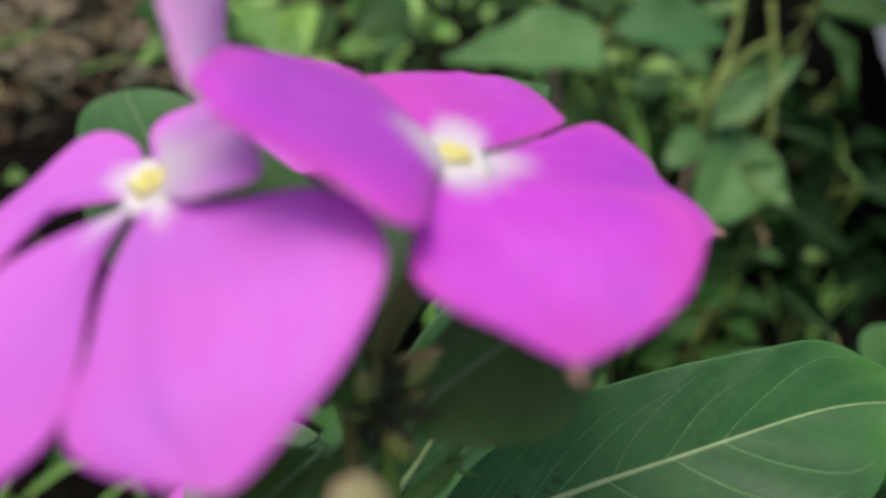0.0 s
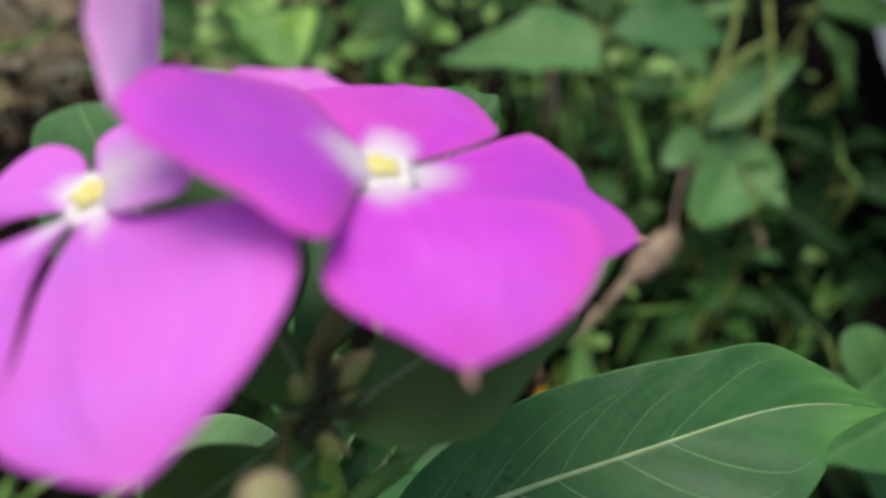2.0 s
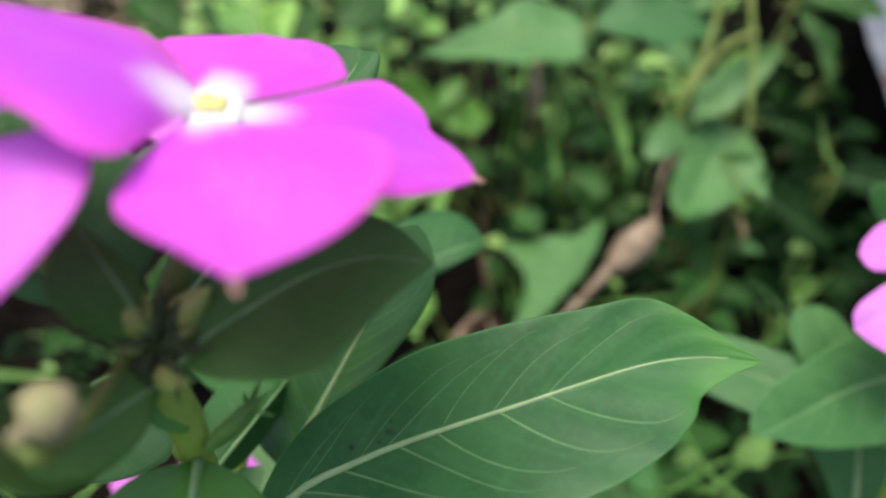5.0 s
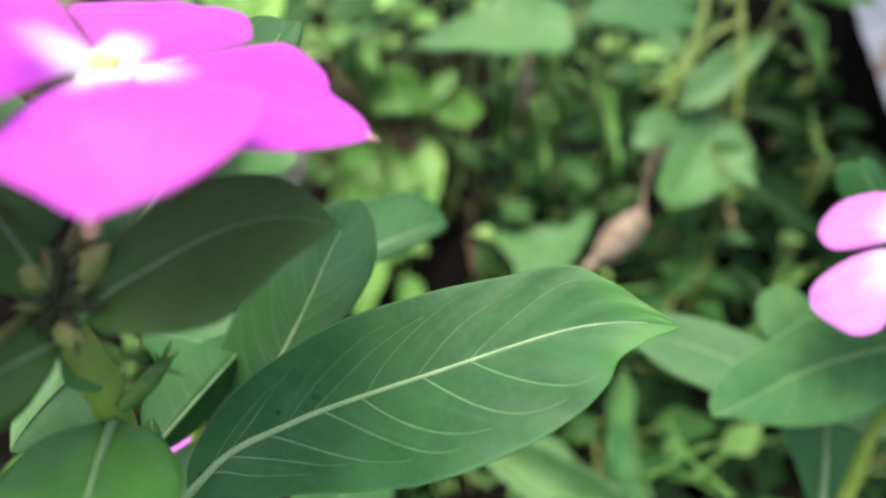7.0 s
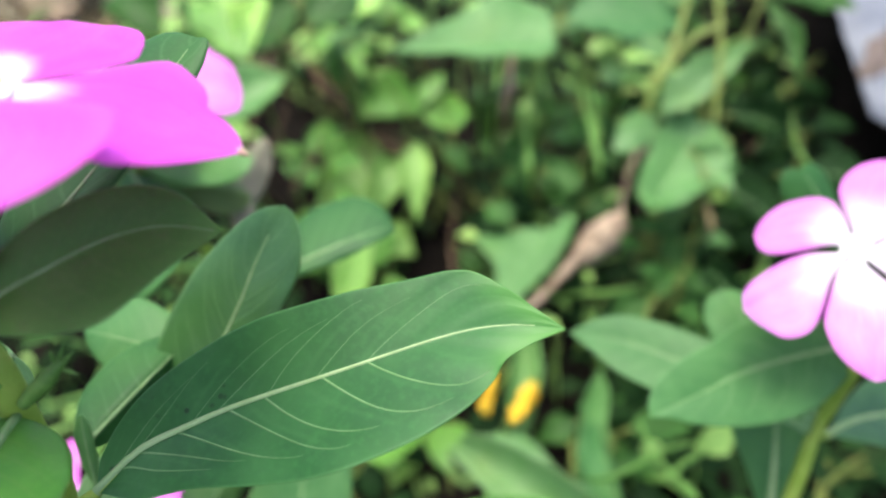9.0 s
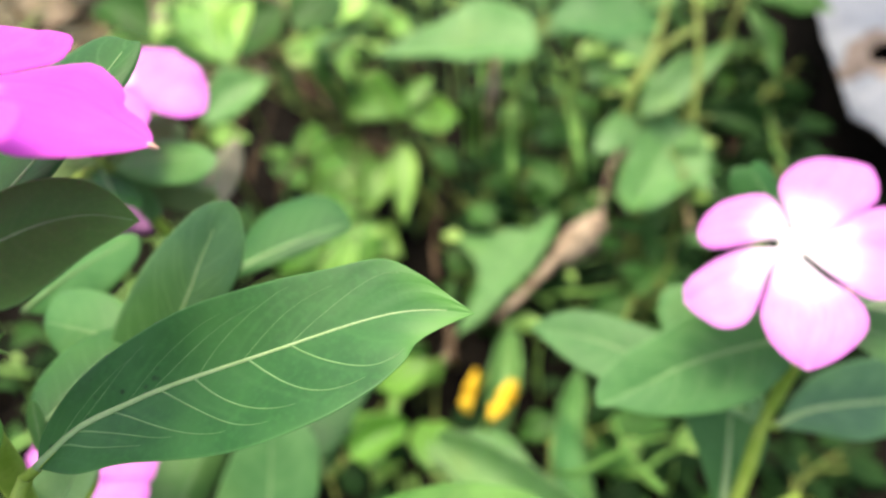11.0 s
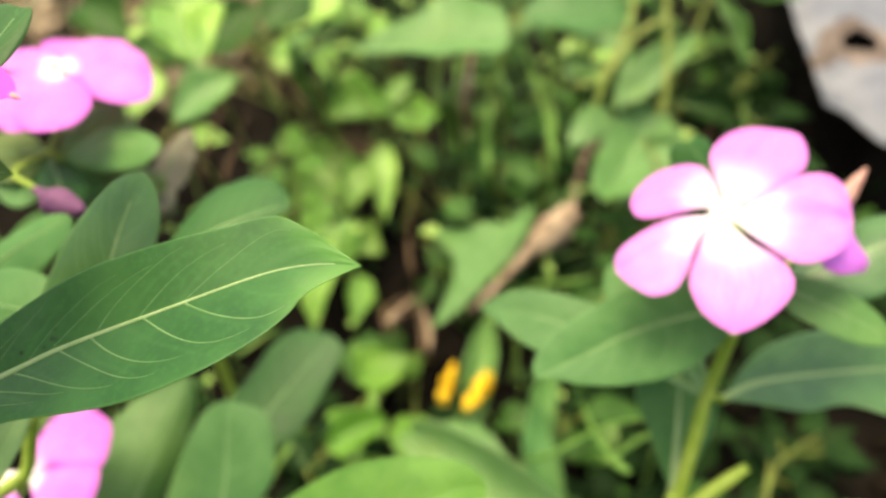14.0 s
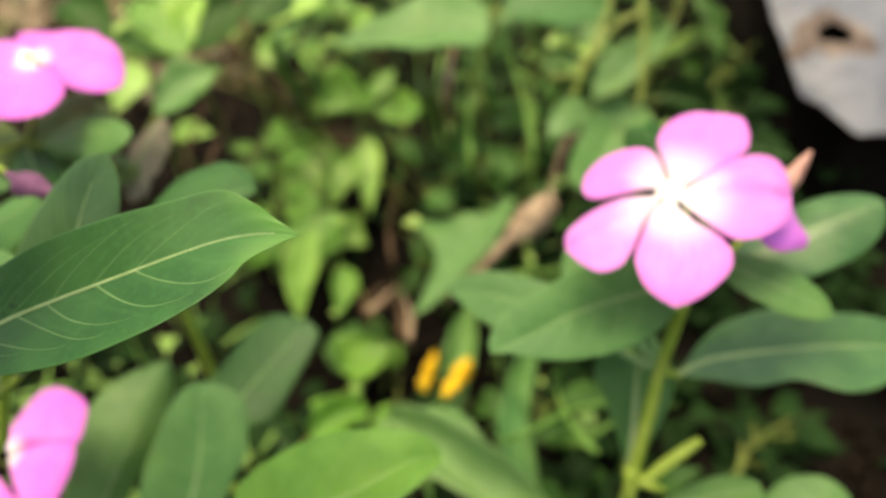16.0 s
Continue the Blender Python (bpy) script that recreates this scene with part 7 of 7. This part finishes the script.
growth("ground_cover", 330, 0.002, 0.04, (0.012, 0.028), (0.45, 0.7), WEED_SHADED, "dense low weeds over soil, greens darkened for shade", 4)
growth("ground_cover", 60, 0.015, 0.065, (0.014, 0.030), (0.45, 0.75), WEED, "mid-green low weeds over soil", 5)
growth("ground_cover", 25, 0.03, 0.065, (0.014, 0.028), (0.5, 0.8), WEED_LIT, "weed leaves with light in their bright green", 6)
# Near-black leaves spread here to supply the deep shade at the right.
growth("ground_cover", 700, 0.0, 0.03, (0.012, 0.028), (0.4, 0.7), WEED_SHADED, "low weeds coloured for deep shade", 31, xr=(0.12, 0.46), yr=(-0.05, 0.40), bare=1.0)
growth("ground_cover", 110, 0.005, 0.06, (0.016, 0.036), (0.4, 0.7), WEED_SHADED, "weeds beside the sack coloured for shade", 77, xr=(0.20, 0.34), yr=(0.38, 0.60), bare=1.0)
growth("weed_canopy", 16, 0.035, 0.085, (0.012, 0.026), (0.45, 0.75), WEED, "taller mid-green weed leaves", 21, yr=(0.2, 0.62), lean=0.3)
growth("weed_canopy", 12, 0.045, 0.09, (0.010, 0.022), (0.45, 0.75), WEED_LIT, "taller weed leaves coloured as lit", 23, yr=(0.24, 0.62), lean=0.3)
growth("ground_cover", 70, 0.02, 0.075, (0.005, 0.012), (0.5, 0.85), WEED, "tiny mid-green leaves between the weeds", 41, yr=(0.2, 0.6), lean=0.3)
growth("ground_cover", 40, 0.03, 0.08, (0.005, 0.011), (0.5, 0.85), WEED_LIT, "tiny leaves coloured as lit between the weeds", 42, yr=(0.22, 0.6), lean=0.3)
growth("ground_cover", 420, 0.0, 0.05, (0.012, 0.03), (0.4, 0.7), WEED, "thin low weeds on the soil in front", 51, xr=(-0.7, 0.8), yr=(-0.7, 0.16), bare=1.0, ragged=0.3)
growth("ground_cover", 300, 0.0, 0.05, (0.012, 0.03), (0.4, 0.7), WEED_SHADED, "low weeds on the soil in front, coloured for shade", 52, xr=(-0.7, 0.8), yr=(-0.7, 0.16), bare=1.0, ragged=0.3)
growth("weed_canopy", 170, 0.01, 0.08, (0.02, 0.04), (0.4, 0.7), WEED, "far mid-green weed leaves", 61, xr=(-0.1, 0.5), yr=(0.62, 1.0), lean=0.3)
growth("weed_canopy", 70, 0.02, 0.09, (0.02, 0.04), (0.4, 0.7), WEED_LIT, "far weed leaves coloured as lit", 62, xr=(-0.25, 0.45), yr=(0.60, 1.0), bare=0.4, lean=0.3)
growth("grass_tuft", 90, 0.0, 0.02, (0.04, 0.09), (0.035, 0.07), GRASS, "thin green grass between the weeds", 7, lean=1.8)
growth("dry_litter", 700, 0.0, 0.006, (0.012, 0.05), (0.05, 0.25), STRAW, "straw-coloured dry litter on soil", 8, (-0.8, -0.16), (0.58, 1.15), 1.0, 0.1, ragged=0.14)
growth("dry_litter", 260, 0.0, 0.012, (0.012, 0.035), (0.2, 0.6), DRY, "brown dead leaves on soil", 9, (-0.8, -0.12), (0.42, 1.15), 1.0, 0.2, ragged=0.14)

growth("dry_litter", 220, 0.0, 0.012, (0.015, 0.05), (0.1, 0.45), DRY_TAN, "pale brown dead leaf scraps on soil", 71, (-0.85, -0.16), (0.62, 1.2), 1.0, 0.25, ragged=0.14)
growth("dry_litter", 260, 0.0, 0.02, (0.02, 0.06), (0.05, 0.2), DRY_PALE, "grey-green withered grass on soil", 72, (-0.85, -0.16), (0.56, 1.2), 1.0, 0.4, ragged=0.14)


def crumbs(count, seed):
    rng = random.Random(seed)
    bm = bmesh.new()
    for _ in range(count):
        x, y = rng.uniform(-0.6, 0.5), rng.uniform(0.1, 0.9)
        r = rng.uniform(0.002, 0.007)
        c = Vector((x, y, ground_height(x, y) + r * 0.3))
        vs = [bm.verts.new(c + Vector(d).normalized() * r * rng.uniform(0.7, 1.3)) for d in ((1, 0, 0), (0, 1, 0), (-1, 0, 0), (0, -1, 0), (0, 0, 1), (0, 0, -1))]
        for a in range(4):
            bm.faces.new((vs[a], vs[(a + 1) % 4], vs[4]))
            bm.faces.new((vs[(a + 1) % 4], vs[a], vs[5]))
    return tagged(part("soil_crumbs", bm, CLOD, None), "loose crumbs of brown soil darkened for shade", "soil", kind="stuff")


crumbs(1800, 3)
